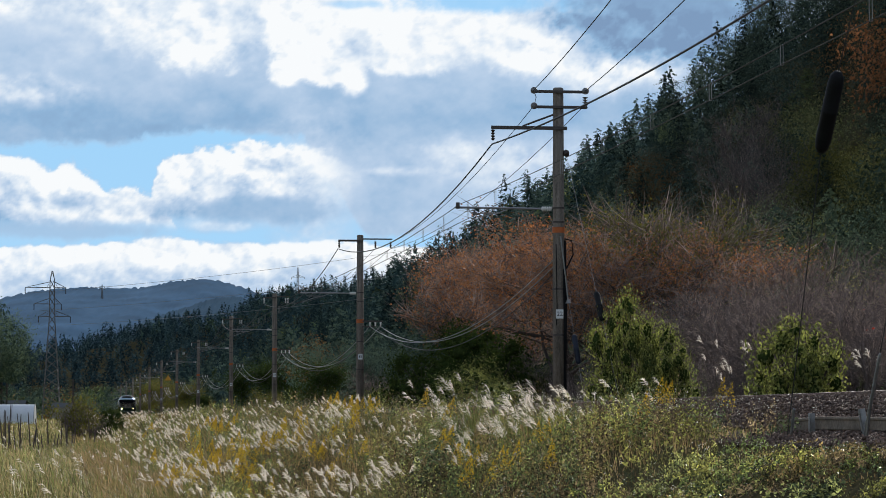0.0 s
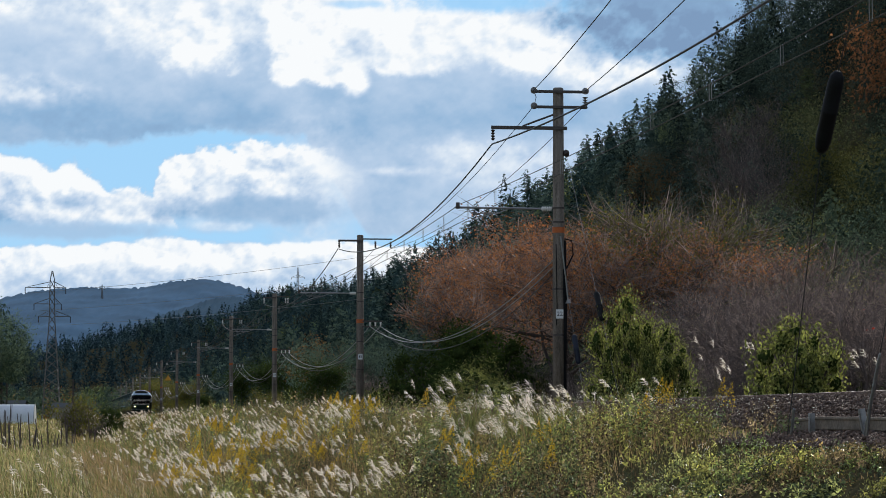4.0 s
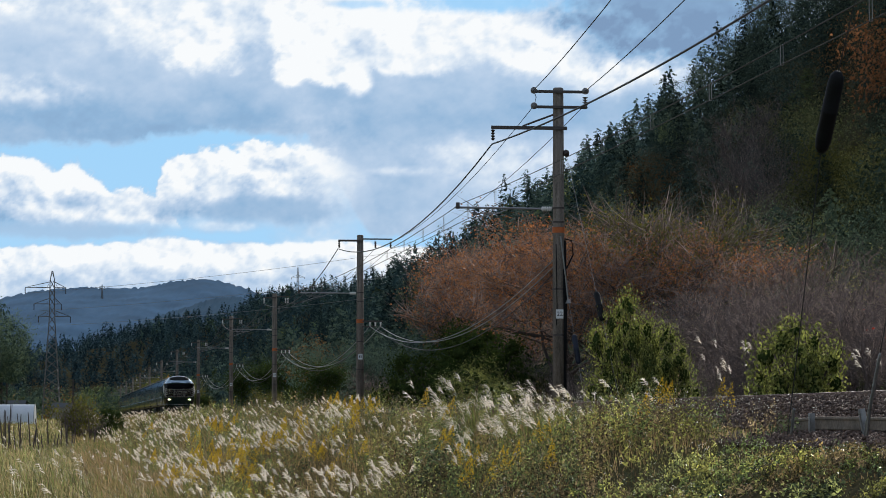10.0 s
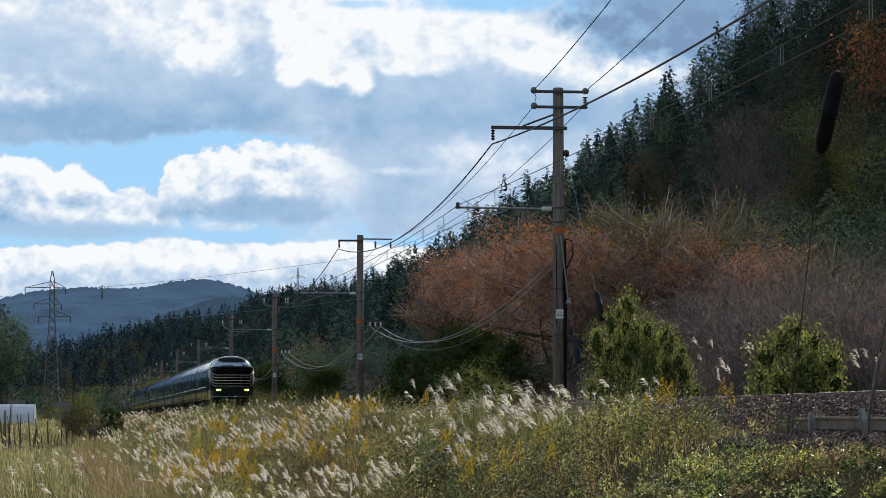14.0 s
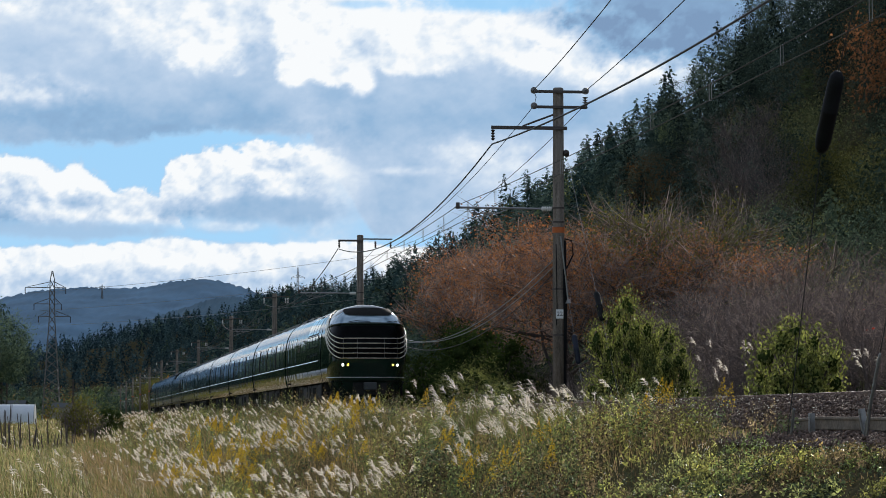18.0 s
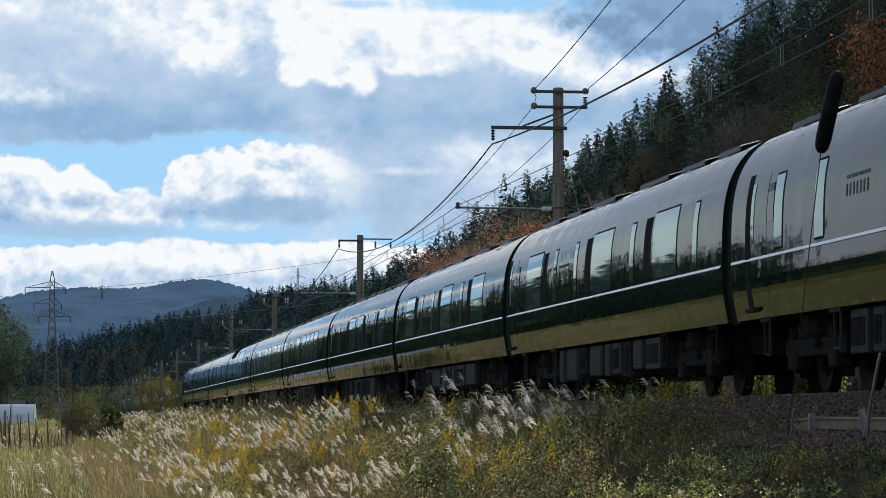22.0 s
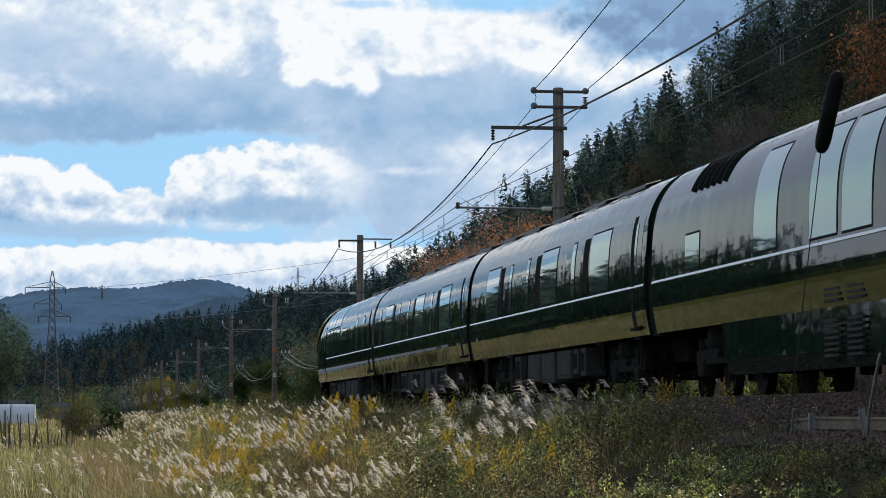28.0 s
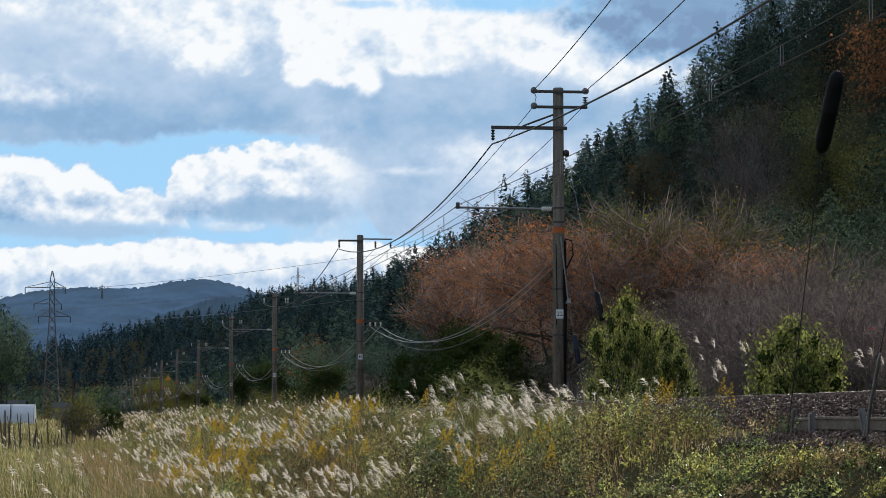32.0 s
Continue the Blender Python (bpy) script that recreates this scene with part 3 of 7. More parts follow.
low_hang, feeders, tops = [], [], []
for i, ((p_, h), s, top) in enumerate(zip(POLES, POLE_S, POLE_TOP)):
    zt = h - top  # height of the rail level in the pole's space
    far = i > 6
    bm = bmesh.new()
    rod(bm, [(0, 0, zt + 4.92), (0, 0, zt + 5.08)] if i == 0 else [(0, 0, zt + 4.2), (0, 0, zt + 4.38)], 0.178, 16)
    part("warning_band", bm, M_ORANGE, p_, "painted orange band")
    cantilever(p_, zt + 5.6, 2.95, i == 0)
    if not far:
        number_plate(p_, zt + 2.62, i == 0)
        for zb in (5.6, 5.2, 3.3, 2.0):
            bm = bmesh.new()
            lathe(bm, [(0.165, 0), (0.182, 0.004), (0.182, 0.05), (0.165, 0.054)], 14, Matrix.Translation((0, 0, zt + zb)))
            part("pole_clamp", bm, M_ARM, p_)
    if i == 0:
        for k, z in enumerate((zt + 8.92, zt + 8.48)):
            bm = bmesh.new()
            box(bm, -0.8, 0.8, -0.21, -0.14, z - 0.04, z + 0.04, 0.008)
            arm = part("crossarm", bm, M_ARM, p_, "steel crossarm with insulators")
            for sx in (-0.74, 0.74):
                bm = bmesh.new()
                if k == 1 and sx > 0:
                    insulator(bm, (sx, -0.2, z + 0.30), 5, 0.08, 0.07)
                else:
                    lathe(bm, [(0.02, -0.08), (0.085, -0.06), (0.1, 0.0), (0.085, 0.06), (0.02, 0.08)], 14, Matrix.Translation((sx, -0.26, z + 0.02)) @ Matrix.Rotation(radians(90), 4, "X"))
                part("arm_insulator", bm, M_GREYINS, arm)
            bm = bmesh.new()
            rod(bm, [(-0.74, -0.26, z + 0.0), (-0.68, -0.26, z - 0.18), (-0.72, -0.26, z - 0.36)], 0.012, 5)
            if k == 0:
                part("jumper", bm, M_WIRE, arm)
            else:
                bm.free()
        zb = zt + 7.88
        bm = bmesh.new()
        box(bm, -1.95, 0.22, -0.2, -0.14, zb - 0.05, zb + 0.05, 0.008)
        br = part("feeder_bracket", bm, M_ARM, p_, "long steel bracket towards the track")
        bm = bmesh.new()
        rod(bm, [(-1.05, -0.17, zb + 0.05), (-0.18, -0.17, zb + 0.38)], 0.03, 6)
        part("brace", bm, M_ARM, br)
        bm = bmesh.new()
        insulator(bm, (-1.9, -0.17, zb - 0.06), 4, 0.06, 0.08)
        part("feeder_insulator", bm, M_DARKINS, br)
        feeders.append(tr(s, POLE_L - 1.9, RAIL + 7.42))
        tops.append((tr(s, POLE_L - 0.74, RAIL + 8.48), tr(s, POLE_L + 0.74, RAIL + 8.55)))
        # cables and pipes clamped to the shaft
        for dx, dy, za, zb2, r in ((0.17, -0.08, 0.3, 4.7, 0.035), (0.12, -0.14, 0.3, 3.9, 0.028), (-0.1, -0.16, 2.9, 4.6, 0.014)):
            bm = bmesh.new()
            rod(bm, [(dx, dy, zt - 0.6 + za), (dx + 0.02, dy - 0.03, zt + zb2 * 0.6), (dx, dy, zt + zb2)], r, 6)
            part("cable_pipe", bm, M_RUBBER, p_, "black cable clamped to the pole")
        bm = bmesh.new()
        rod(bm, [(0.15, -0.1, zt + 4.75), (0.36, -0.1, zt + 4.7), (0.40, -0.1, zt + 4.3), (0.2, -0.12, zt + 3.9)], 0.022, 6)
        part("cable_loop", bm, M_RUBBER, p_)
        bm = bmesh.new()
        rod(bm, [(0.02, -0.19, zt + 4.82), (0.06, -0.2, zt + 4.5), (0.16, -0.2, zt + 3.7), (0.23, -0.2, zt + 3.02)], 0.022, 6)
        part("pale_conduit", bm, M_GALV, p_, "pale grey conduit slanting down the pole")
        bm = bmesh.new()
        lathe(bm, [(0.09, -0.05), (0.06, 0.0), (0.03, 0.07)], 10, Matrix.Translation((0.24, -0.2, zt + 2.97)))
        part("conduit_cap", bm, M_GALV, p_)
    else:
        zb = zt + top - 0.28
        w = 1.05 if i == 1 else 0.75
        bm = bmesh.new()
        box(bm, -w, 0.1, -0.2, -0.14, zb - 0.045, zb + 0.045)
        box(bm, 0.1, 1.5 if i == 1 else 0.9, -0.2, -0.15, zb + 0.05, zb + 0.11)
        arm = part("crossarm", bm, M_ARM, p_, "steel crossarm with insulators")
        for sx in (-w + 0.04, 0.7, 1.42 if i == 1 else 0.85):
            bm = bmesh.new()
            insulator(bm, (sx, -0.17, zb - 0.03), 4, 0.06, 0.08)
            part("arm_insulator", bm, M_DARKINS if i < 2 else M_PORC, arm)
        feeders.append(tr(s, POLE_L - w, RAIL + top - 0.66))
        tops.append((tr(s, POLE_L + 0.7, RAIL + top - 0.64), tr(s, POLE_L + (1.42 if i == 1 else 0.85), RAIL + top - 0.64)))
    zl = zt + (4.0 if i == 0 else 4.28)
    if i:
        bm = bmesh.new()
        box(bm, 0.1, 1.05, -0.2, -0.14, zl - 0.03, zl + 0.04)
        box(bm, 0.1, 0.7, -0.2, -0.14, zl - 0.28, zl - 0.22)
        arm = part("low_crossarm", bm, M_ARM, p_, "short arm with telephone insulators")
        for sx in (0.45, 0.7, 0.95):
            bm = bmesh.new()
            insulator(bm, (sx, -0.2, zl - 0.03), 3, 0.05, 0.06)
            part("arm_insulator", bm, M_PORC, arm, "small white insulator")
        low_hang.append([tr(s, POLE_L + sx, RAIL + 4.06) for sx in (0.45, 0.7, 0.95)])
    else:
        low_hang.append([tr(s, POLE_L - 0.16, RAIL + z) for z in (4.15, 3.75, 3.95)])

WL = "thin overhead wire between the railway poles"
for i in range(len(POLES) - 1):
    a, b = POLE_S[i], POLE_S[i + 1]
    wire("feeder_wire", sag(feeders[i], feeders[i + 1], 1.15), 0.022 if i < 3 else 0.016, M_WIRE, "thick black feeder cable sagging between poles")
    for k in (0, 1):
        wire("power_wire", sag(tops[i][k], tops[i + 1][k], 0.7), 0.010, M_WIRE, WL)
    wire("messenger_wire", sag(tr(a, 0, RAIL + 5.72), tr(b, 0, RAIL + 5.72), 0.28), 0.011, M_COPPER, WL)
    wire("contact_wire", sag(tr(a, 0, RAIL + 5.2), tr(b, 0, RAIL + 5.2), 0.03), 0.010, M_COPPER, WL)
    for k in range(3):
        wire("telephone_wire", sag(low_hang[i][k], low_hang[i + 1][k], (1.45, 1.6, 1.35)[k], 20), 0.016 if i < 2 else 0.014, M_WIRE if k == 1 else M_GALV, "sagging telephone wire catching the light")
# spans that pass out of view over the viewer's side
near = -2.6
wire("feeder_wire", sag(feeders[0], tr(near, 0.9, RAIL + 7.42), 0.6, 24), 0.024, M_WIRE, "thick black feeder cable sagging between poles")
for k, l in ((0, POLE_L - 0.74), (1, POLE_L + 0.74)):
    wire("power_wire", sag(tr(POLE_S[0], l, RAIL + 8.94), Vector((4.6 + 1.3 * k, 24.5, 9.6 - 0.2 * k)), 0.3, 24), 0.012, M_WIRE, WL)
ms, ct = sag(tr(POLE_S[0], 0, RAIL + 5.72), tr(near, 0, RAIL + 5.72), 0.28, 24), sag(tr(POLE_S[0], 0, RAIL + 5.2), tr(near, 0, RAIL + 5.2), 0.03, 24)
wire("messenger_wire", ms, 0.010, M_COPPER, WL)
wire("contact_wire", ct, 0.010, M_COPPER, WL)


def dropper(a, b):
    bm = bmesh.new()
    off = Vector((N[0], N[1], 0)) * 0.022
    rod(bm, [a + off, b + off], 0.006, 5)
    rod(bm, [a - off, b - off], 0.006, 5)
    rod(bm, [b + off, b - off], 0.006, 5)
    tagged(link("dropper", bm, M_GALV), "thin steel loop hanging the contact wire", "dropper", group="droppers")


for a, b in ((POLE_S[0], near), (POLE_S[0], POLE_S[1]), (POLE_S[1], POLE_S[2])):
    for k in range(1, 11):
        s = (0.0 if b < a else a - 1.5) + 5.0 * k
        t = (s - a) / (b - a)
        dropper(tr(s, 0, RAIL + 5.72 - 0.28 * 4 * t * (1 - t)), tr(s, 0, RAIL + 5.19 - 0.12 * t * (1 - t)))


def stay(a, b, t0, t1, r, label, group="stay wires", sleeve_m=None, via=(), ball=0.0):
    """A stay wire from its anchor a up to b, with a protective sleeve over part of it."""
    a, b = Vector(a), Vector(b)
    w = thing("stay_wire", label, "stay wire", Matrix.Translation(a), group)
    d = b - a
    bm = bmesh.new()
    rod(bm, [(0, 0, 0), d] if not via else [(0, 0, 0)] + [Vector(q) - a for q in via] + [d], 0.0055, 6)
    part("strand", bm, M_GALV if r > 0.07 and t0 > 0.3 else M_WIRE, w)
    if r:
        bm = bmesh.new()
        ts = [t0, t0 + 0.004, t0 + 0.012, t0 + (t1 - t0) * 0.5, t0 + (t1 - t0) * 0.51, t0 + (t1 - t0) * 0.52, t1 - 0.012, t1 - 0.004, t1]
        if via:
            lo, hi = (Vector(q) - a for q in via)
            at = [lo.lerp(hi, (t - t0) / (t1 - t0)) for t in ts]
        else:
            at = [d * t for t in ts]
        rod(bm, at, [r * k for k in (0.5, 0.85, 1, 1, 1.05, 1, 1, 0.85, 0.45)], 16)
        part("sleeve", bm, sleeve_m or M_RUBBER, w, "black rubber stay-wire guard", True)
    if ball:
        bm = bmesh.new()
        lathe(bm, [(0.02, -0.1), (0.075, -0.07), (0.09, 0.0), (0.075, 0.07), (0.02, 0.1)], 14, Matrix.Translation(d * ball))
        part("ball_insulator", bm, M_DARKINS, w, "round porcelain stay insulator", True)
    bm = bmesh.new()
    rod(bm, [(0, 0, -0.3), d.normalized() * 0.5], 0.016, 6)
    part("anchor_rod", bm, M_GALV, w)
    return w


# a pole on the near side of the rails, just out of view, that the two near stays hold
near_pole = thing("utility_pole", "concrete railway pole on the near side, held by stays", "utility pole", Matrix.Translation(stand(-5.1, -3.38)), "poles beside the track")
bm = bmesh.new()
lathe(bm, [(0.2, -0.5), (0.18, 6.0), (0.15, 12.2), (0.12, 12.25)], 16)
part("shaft", bm, M_CONC, near_pole, "", True)
stay((3.50, 29.5, 1.30), (4.60, 24.5, 9.5), 0.2815, 0.353, 0.079, "thin stay wire with a black guard sleeve", via=((3.697, 28.1, 4.232), (3.818, 27.7, 4.972)))
stay((3.90, 27.0, 1.25), (4.55, 24.55, 6.4), 0.02, 0.19, 0.016, "anchored stay wire with a twisted guard", sleeve_m=M_GALV)
stay((4.86, 76.0, 1.2), tr(POLE_S[0], POLE_L + 0.2, 9.30), 0.385, 0.485, 0.085, "stay wire of the concrete pole with a black sleeve", ball=0.985)
stay((4.08, 80.2, 1.2), tr(POLE_S[0], POLE_L + 0.1, 6.2), 0.40, 0.565, 0.075, "short stay wire with a dark blue-black sleeve", sleeve_m=M_NAVY)
for s_ in (near, -58.0):
    q, _h = pole(0, s_, 9.0)

# retaining boards below the ballast, with steel posts
for n_, (s0, s1, z0, z1, tilt) in enumerate(((-7.4, -3.2, 1.62, 1.62, 0), (-3.15, 0.25, 1.62, 1.63, 3), (0.28, 1.7, 1.625, 1.585, 8), (6.4, 8.4, 1.50, 1.50, 5))):
    a, b = tr(s0, -3.42, z0), tr(s1, -3.42 - 0.01 * n_, z1)
    d = b - a
    m = Matrix.Translation(a) @ d.to_track_quat("X", "Z").to_matrix().to_4x4() @ pose(0, 0, 0, tilt, 0, 0)
    bd = thing("retaining_board", "grey weathered retaining board at the ballast's edge", "board", m, "retaining boards")
    bm = bmesh.new()
    box(bm, 0, d.length, -0.02, 0.02, -0.115, 0.0, 0.01)
    part("plank", bm, M_PLANK, bd)
    bm = bmesh.new()
    box(bm, 0, d.length, -0.05, 0.035, -0.014, 0.016, 0.007)
    part("top_rail", bm, M_PLANK, bd)
for s_, lean, hh in ((-1.8, -7, 0.10), (0.05, 0, 0.06), (-4.6, 2, 0.05), (-7.3, 3, 0.07)):
    post = thing("steel_post", "short galvanised angle post beside the ballast", "post", Matrix.Translation(tr(s_, -3.52, 1.62 + hh)) @ pose(0, 0, 0, lean, lean, math.degrees(-TRACK_TURN)), "steel posts")
    bm = bmesh.new()
    box(bm, -0.028, 0.028, -0.006, 0.006, -0.9, 0, 0.002)
    box(bm, -0.028, -0.018, -0.006, 0.06, -0.9, 0, 0.002)
    part("angle_bar", bm, M_GALV, post)

# a yellow warning triangle on a bracket of one pole
p_, _h = POLES[6]
z_ = 7.5 - p_.matrix_basis.translation.z
bm = bmesh.new()
rod(bm, [(0.1, 0, z_), (0.9, -0.05, z_)], 0.03, 6)
bracket = part("sign_bracket", bm, M_ARM, p_)
M_SIGN = mat("yellow_sign_paint", (0.75, 0.36, 0.02), (0.62, 0.28, 0.02), 0.5, scale=6, bump=0)
bm = bmesh.new()
tri_ = [(0.9 + 0.55 * math.sin(radians(120 * k)), 0.5 * math.cos(radians(120 * k))) for k in range(3)]
front = [bm.verts.new((x, -0.10, z_ + y)) for x, y in tri_]
back = [bm.verts.new((x, -0.07, z_ + y)) for x, y in tri_]
bm.faces.new(front)
bm.faces.new(back[::-1])
for k in range(3):
    bm.faces.new((front[k], back[k], back[(k + 1) % 3], front[(k + 1) % 3]))
part("warning_sign", bm, M_SIGN, p_, "yellow triangular warning sign")

# ---- train ----
CAR = 21.3
PROFILE = [(1.365, 1.05), (1.42, 1.34), (1.455, 1.62), (1.458, 2.0), (1.452, 2.35), (1.435, 2.65), (1.40, 2.9), (1.34, 3.13), (1.25, 3.33),
           (1.12, 3.52), (0.94, 3.68), (0.70, 3.80), (0.38, 3.88), (0.0, 3.91)]


def rounded(pts, n=4):
    """The profile with points added along a smooth curve through the given ones."""
    out = []
    for i in range(len(pts) - 1):
        p0, p1, p2, p3 = (Vector(pts[j]) for j in (max(i - 1, 0), i, i + 1, min(i + 2, len(pts) - 1)))
        for k in range(n):
            t = k / n
            q = 0.5 * (2 * p1 + (p2 - p0) * t + (2 * p0 - 5 * p1 + 4 * p2 - p3) * t * t + (3 * p1 - p0 - 3 * p2 + p3) * t ** 3)
            out.append((q.x, q.y))
    return out + [tuple(pts[-1])]


PROFILE = rounded(PROFILE)
_pz, _pw = [b for a, b in PROFILE], [a for a, b in PROFILE]


def half_width(z):
    return float(np.interp(z, _pz, _pw))


def outline(k=1.0, dz=0.0):
    near = [(-y * k, z + dz) for y, z in PROFILE]
    return near + [(y * k, z + dz) for y, z in PROFILE[-2::-1]]


def loft(bm, x0, x1, k=1.0, ends=True, dz=0.0):
    vs = sheet(bm, [[(x, y, z) for y, z in outline(k, dz)] for x in (x0, x1)])
    if ends:
        bm.faces.new(vs[0])
        bm.faces.new(vs[1][::-1])
    bm.faces.new((vs[0][0], vs[1][0], vs[1][-1], vs[0][-1]))
    bmesh.ops.recalc_face_normals(bm, faces=bm.faces)
    return bm


def skin(bm, side, x0, x1, z0, z1, lift=0.006, steps=6, thick=0.012, corner=0.0):
    """A thin plate on the car's side between two stations and two heights, following its curve."""
    zs = np.linspace(z0, z1, max(steps, int((z1 - z0) / 0.07) + 2))
    rows_out, rows_in = [], []
    for k, z in enumerate(zs):
        c = corner if k in (0, len(zs) - 1) else 0.0
        y = half_width(z)
        rows_out.append([(x0 + c, side * (y + lift), z), (x1 - c, side * (y + lift), z)])
        rows_in.append([(x0 + c, side * (y + lift - thick), z), (x1 - c, side * (y + lift - thick), z)])
    a = sheet(bm, rows_out)
    b = sheet(bm, rows_in)
    for i in range(len(zs) - 1):
        for j in (0, 1):
            bm.faces.new((a[i][j], a[i + 1][j], b[i + 1][j], b[i][j]))
    for i in (0, -1):
        bm.faces.new((a[i][0], a[i][1], b[i][1], b[i][0]))
    bmesh.ops.recalc_face_normals(bm, faces=bm.faces)
    return bm


def window(car, side, x0, x1, z0=1.95, z1=3.03, name="window", frame_w=0.035):
    """A rubber-framed pane let into the car's side."""
    w = part(name, skin(bmesh.new(), side, x0 - frame_w, x1 + frame_w, z0 - frame_w, z1 + frame_w, 0.004, corner=0.03), M_BELLOWS, car)
    part("pane", skin(bmesh.new(), side, x0, x1, z0, z1, 0.010, thick=0.02), M_GLASS, w, "tinted reflecting glass")
    return w


def slot(car, side, x0, x1, z0=1.98, z1=3.0):
    return part("vent_shutter", skin(bmesh.new(), side, x0, x1, z0, z1, 0.005), M_BLACK, car, "black shutter panel")


def strip(car, side, x0, x1):
    bm = bmesh.new()
    y = half_width(1.88)
    prof = [(y - 0.004, 1.858), (y + 0.020, 1.864), (y + 0.020, 1.872), (y + 0.003, 1.908), (y - 0.004, 1.91)]
    sheet(bm, [[(x, side * a, b) for a, b in prof] for x in (x0, x1)])
    bmesh.ops.recalc_face_normals(bm, faces=bm.faces)
    part("belt_stripe", bm, M_SILVER, car, "thin silver belt stripe")
    part("belt_moulding", skin(bmesh.new(), side, x0, x1, 1.60, 1.635, 0.012, 3, 0.02), M_GREEN, car)


def door(car, side, x0, x1, ahead=1):
    """A sliding door: its dark jamb, the leaf, and the step that hangs below it."""
    xj = x0 if ahead > 0 else x1
    d = part("door", skin(bmesh.new(), side, x0 + 0.08, x1 + 0.55, 1.12, 3.08, 0.004, 8), M_GREEN, car)
    part("jamb", skin(bmesh.new(), side, xj - 0.06, xj + 0.2, 1.2, 3.1, 0.009, 8), M_BLACK, d, "dark door jamb")
    part("door_window", skin(bmesh.new(), side, x0 + 0.26, x0 + 0.42, 2.1, 2.95, 0.012, 5), M_GLASS, d)
    part("door_panel", skin(bmesh.new(), side, x1 + 0.62, x1 + 0.95, 2.35, 2.9, 0.010, 5), M_GREEN, d, "flush panel beside the door")
    part("panel_mark", skin(bmesh.new(), side, x1 + 0.64, x1 + 0.93, 2.78, 2.89, 0.014, 3, 0.006), M_GLOSSBLACK, d)
    bm = bmesh.new()
    y = side * 1.47
    box(bm, xj - 0.06, xj + 0.42, min(y, y - side * 0.1), max(y, y - side * 0.1), 1.14, 1.2, 0.01)
    part("step", bm, M_BLACK, d)


def bars_block(car, side, x0, x1, z0, rows):
    """Lettering too small to read: rows of short bars."""
    for zb, high, n in ((z0, 0.16, 7), (z0 + 0.22, 0.05, 14))[:rows]:
        for k in range(n):
            a = x0 + (x1 - x0) * k / n
            part("letter_bar", skin(bmesh.new(), side, a, a + (x1 - x0) / n * 0.35, zb, zb + high, 0.005, 2, 0.004), M_LETTER, car)


def gold_emblem(car, side, x, z):
    bm = bmesh.new()
    for k in range(4):
        skin(bm, side, x - 0.5 + 0.09 * k, x + 0.5 - 0.09 * k, z - 0.1 + 0.07 * k, z - 0.06 + 0.07 * k, 0.007, 2, 0.004)
    for dx in (-0.16, 0.0, 0.16):
        skin(bm, side, x + dx - 0.03, x + dx + 0.03, z + 0.16, z + 0.62 - abs(dx), 0.007, 3, 0.004)
    part("emblem", bm, M_CHROME, car, "small gold winged emblem")


def bogie_mesh():
    bm = bmesh.new()
    for sd in (-1, 1):
        y = sd * 1.02
        box(bm, -1.55, 1.55, y - 0.08, y + 0.08, 0.48, 0.72, 0.03)
        for ax in (-1.05, 1.05):
            box(bm, ax - 0.2, ax + 0.2, y - 0.13, y + 0.13, 0.3, 0.56, 0.04)
            rod(bm, [(ax - 0.28, y, 0.55), (ax - 0.28, y, 0.9)], 0.09, 8)
            rod(bm, [(ax + 0.28, y, 0.55), (ax + 0.28, y, 0.9)], 0.09, 8)
        lathe(bm, [(0.26, 0.7), (0.3, 0.78), (0.3, 0.95), (0.26, 1.02)], 12, Matrix.Translation((0, y * 0.95, 0)))
        rod(bm, [(-0.5, y + sd * 0.14, 0.85), (0.4, y + sd * 0.14, 0.62)], 0.05, 8)
    box(bm, -0.35, 0.35, -1.0, 1.0, 0.45, 0.85, 0.04)
    return bm


def wheelset_mesh():
    bm = bmesh.new()
    for sd in (-1, 1):
        m = Matrix.Translation((0, sd * 0.6, 0.43)) @ Matrix.Rotation(radians(90) * -sd, 4, "X")
        lathe(bm, [(0.12, -0.1), (0.2, -0.09), (0.38, -0.05), (0.455, -0.07), (0.455, -0.03), (0.43, 0.0), (0.425, 0.065), (0.36, 0.06), (0.22, 0.02), (0.13, 0.08)], 20, m)
    rod(bm, [(0, -0.7, 0.43), (0, 0.7, 0.43)], 0.08, 8)
    return bm


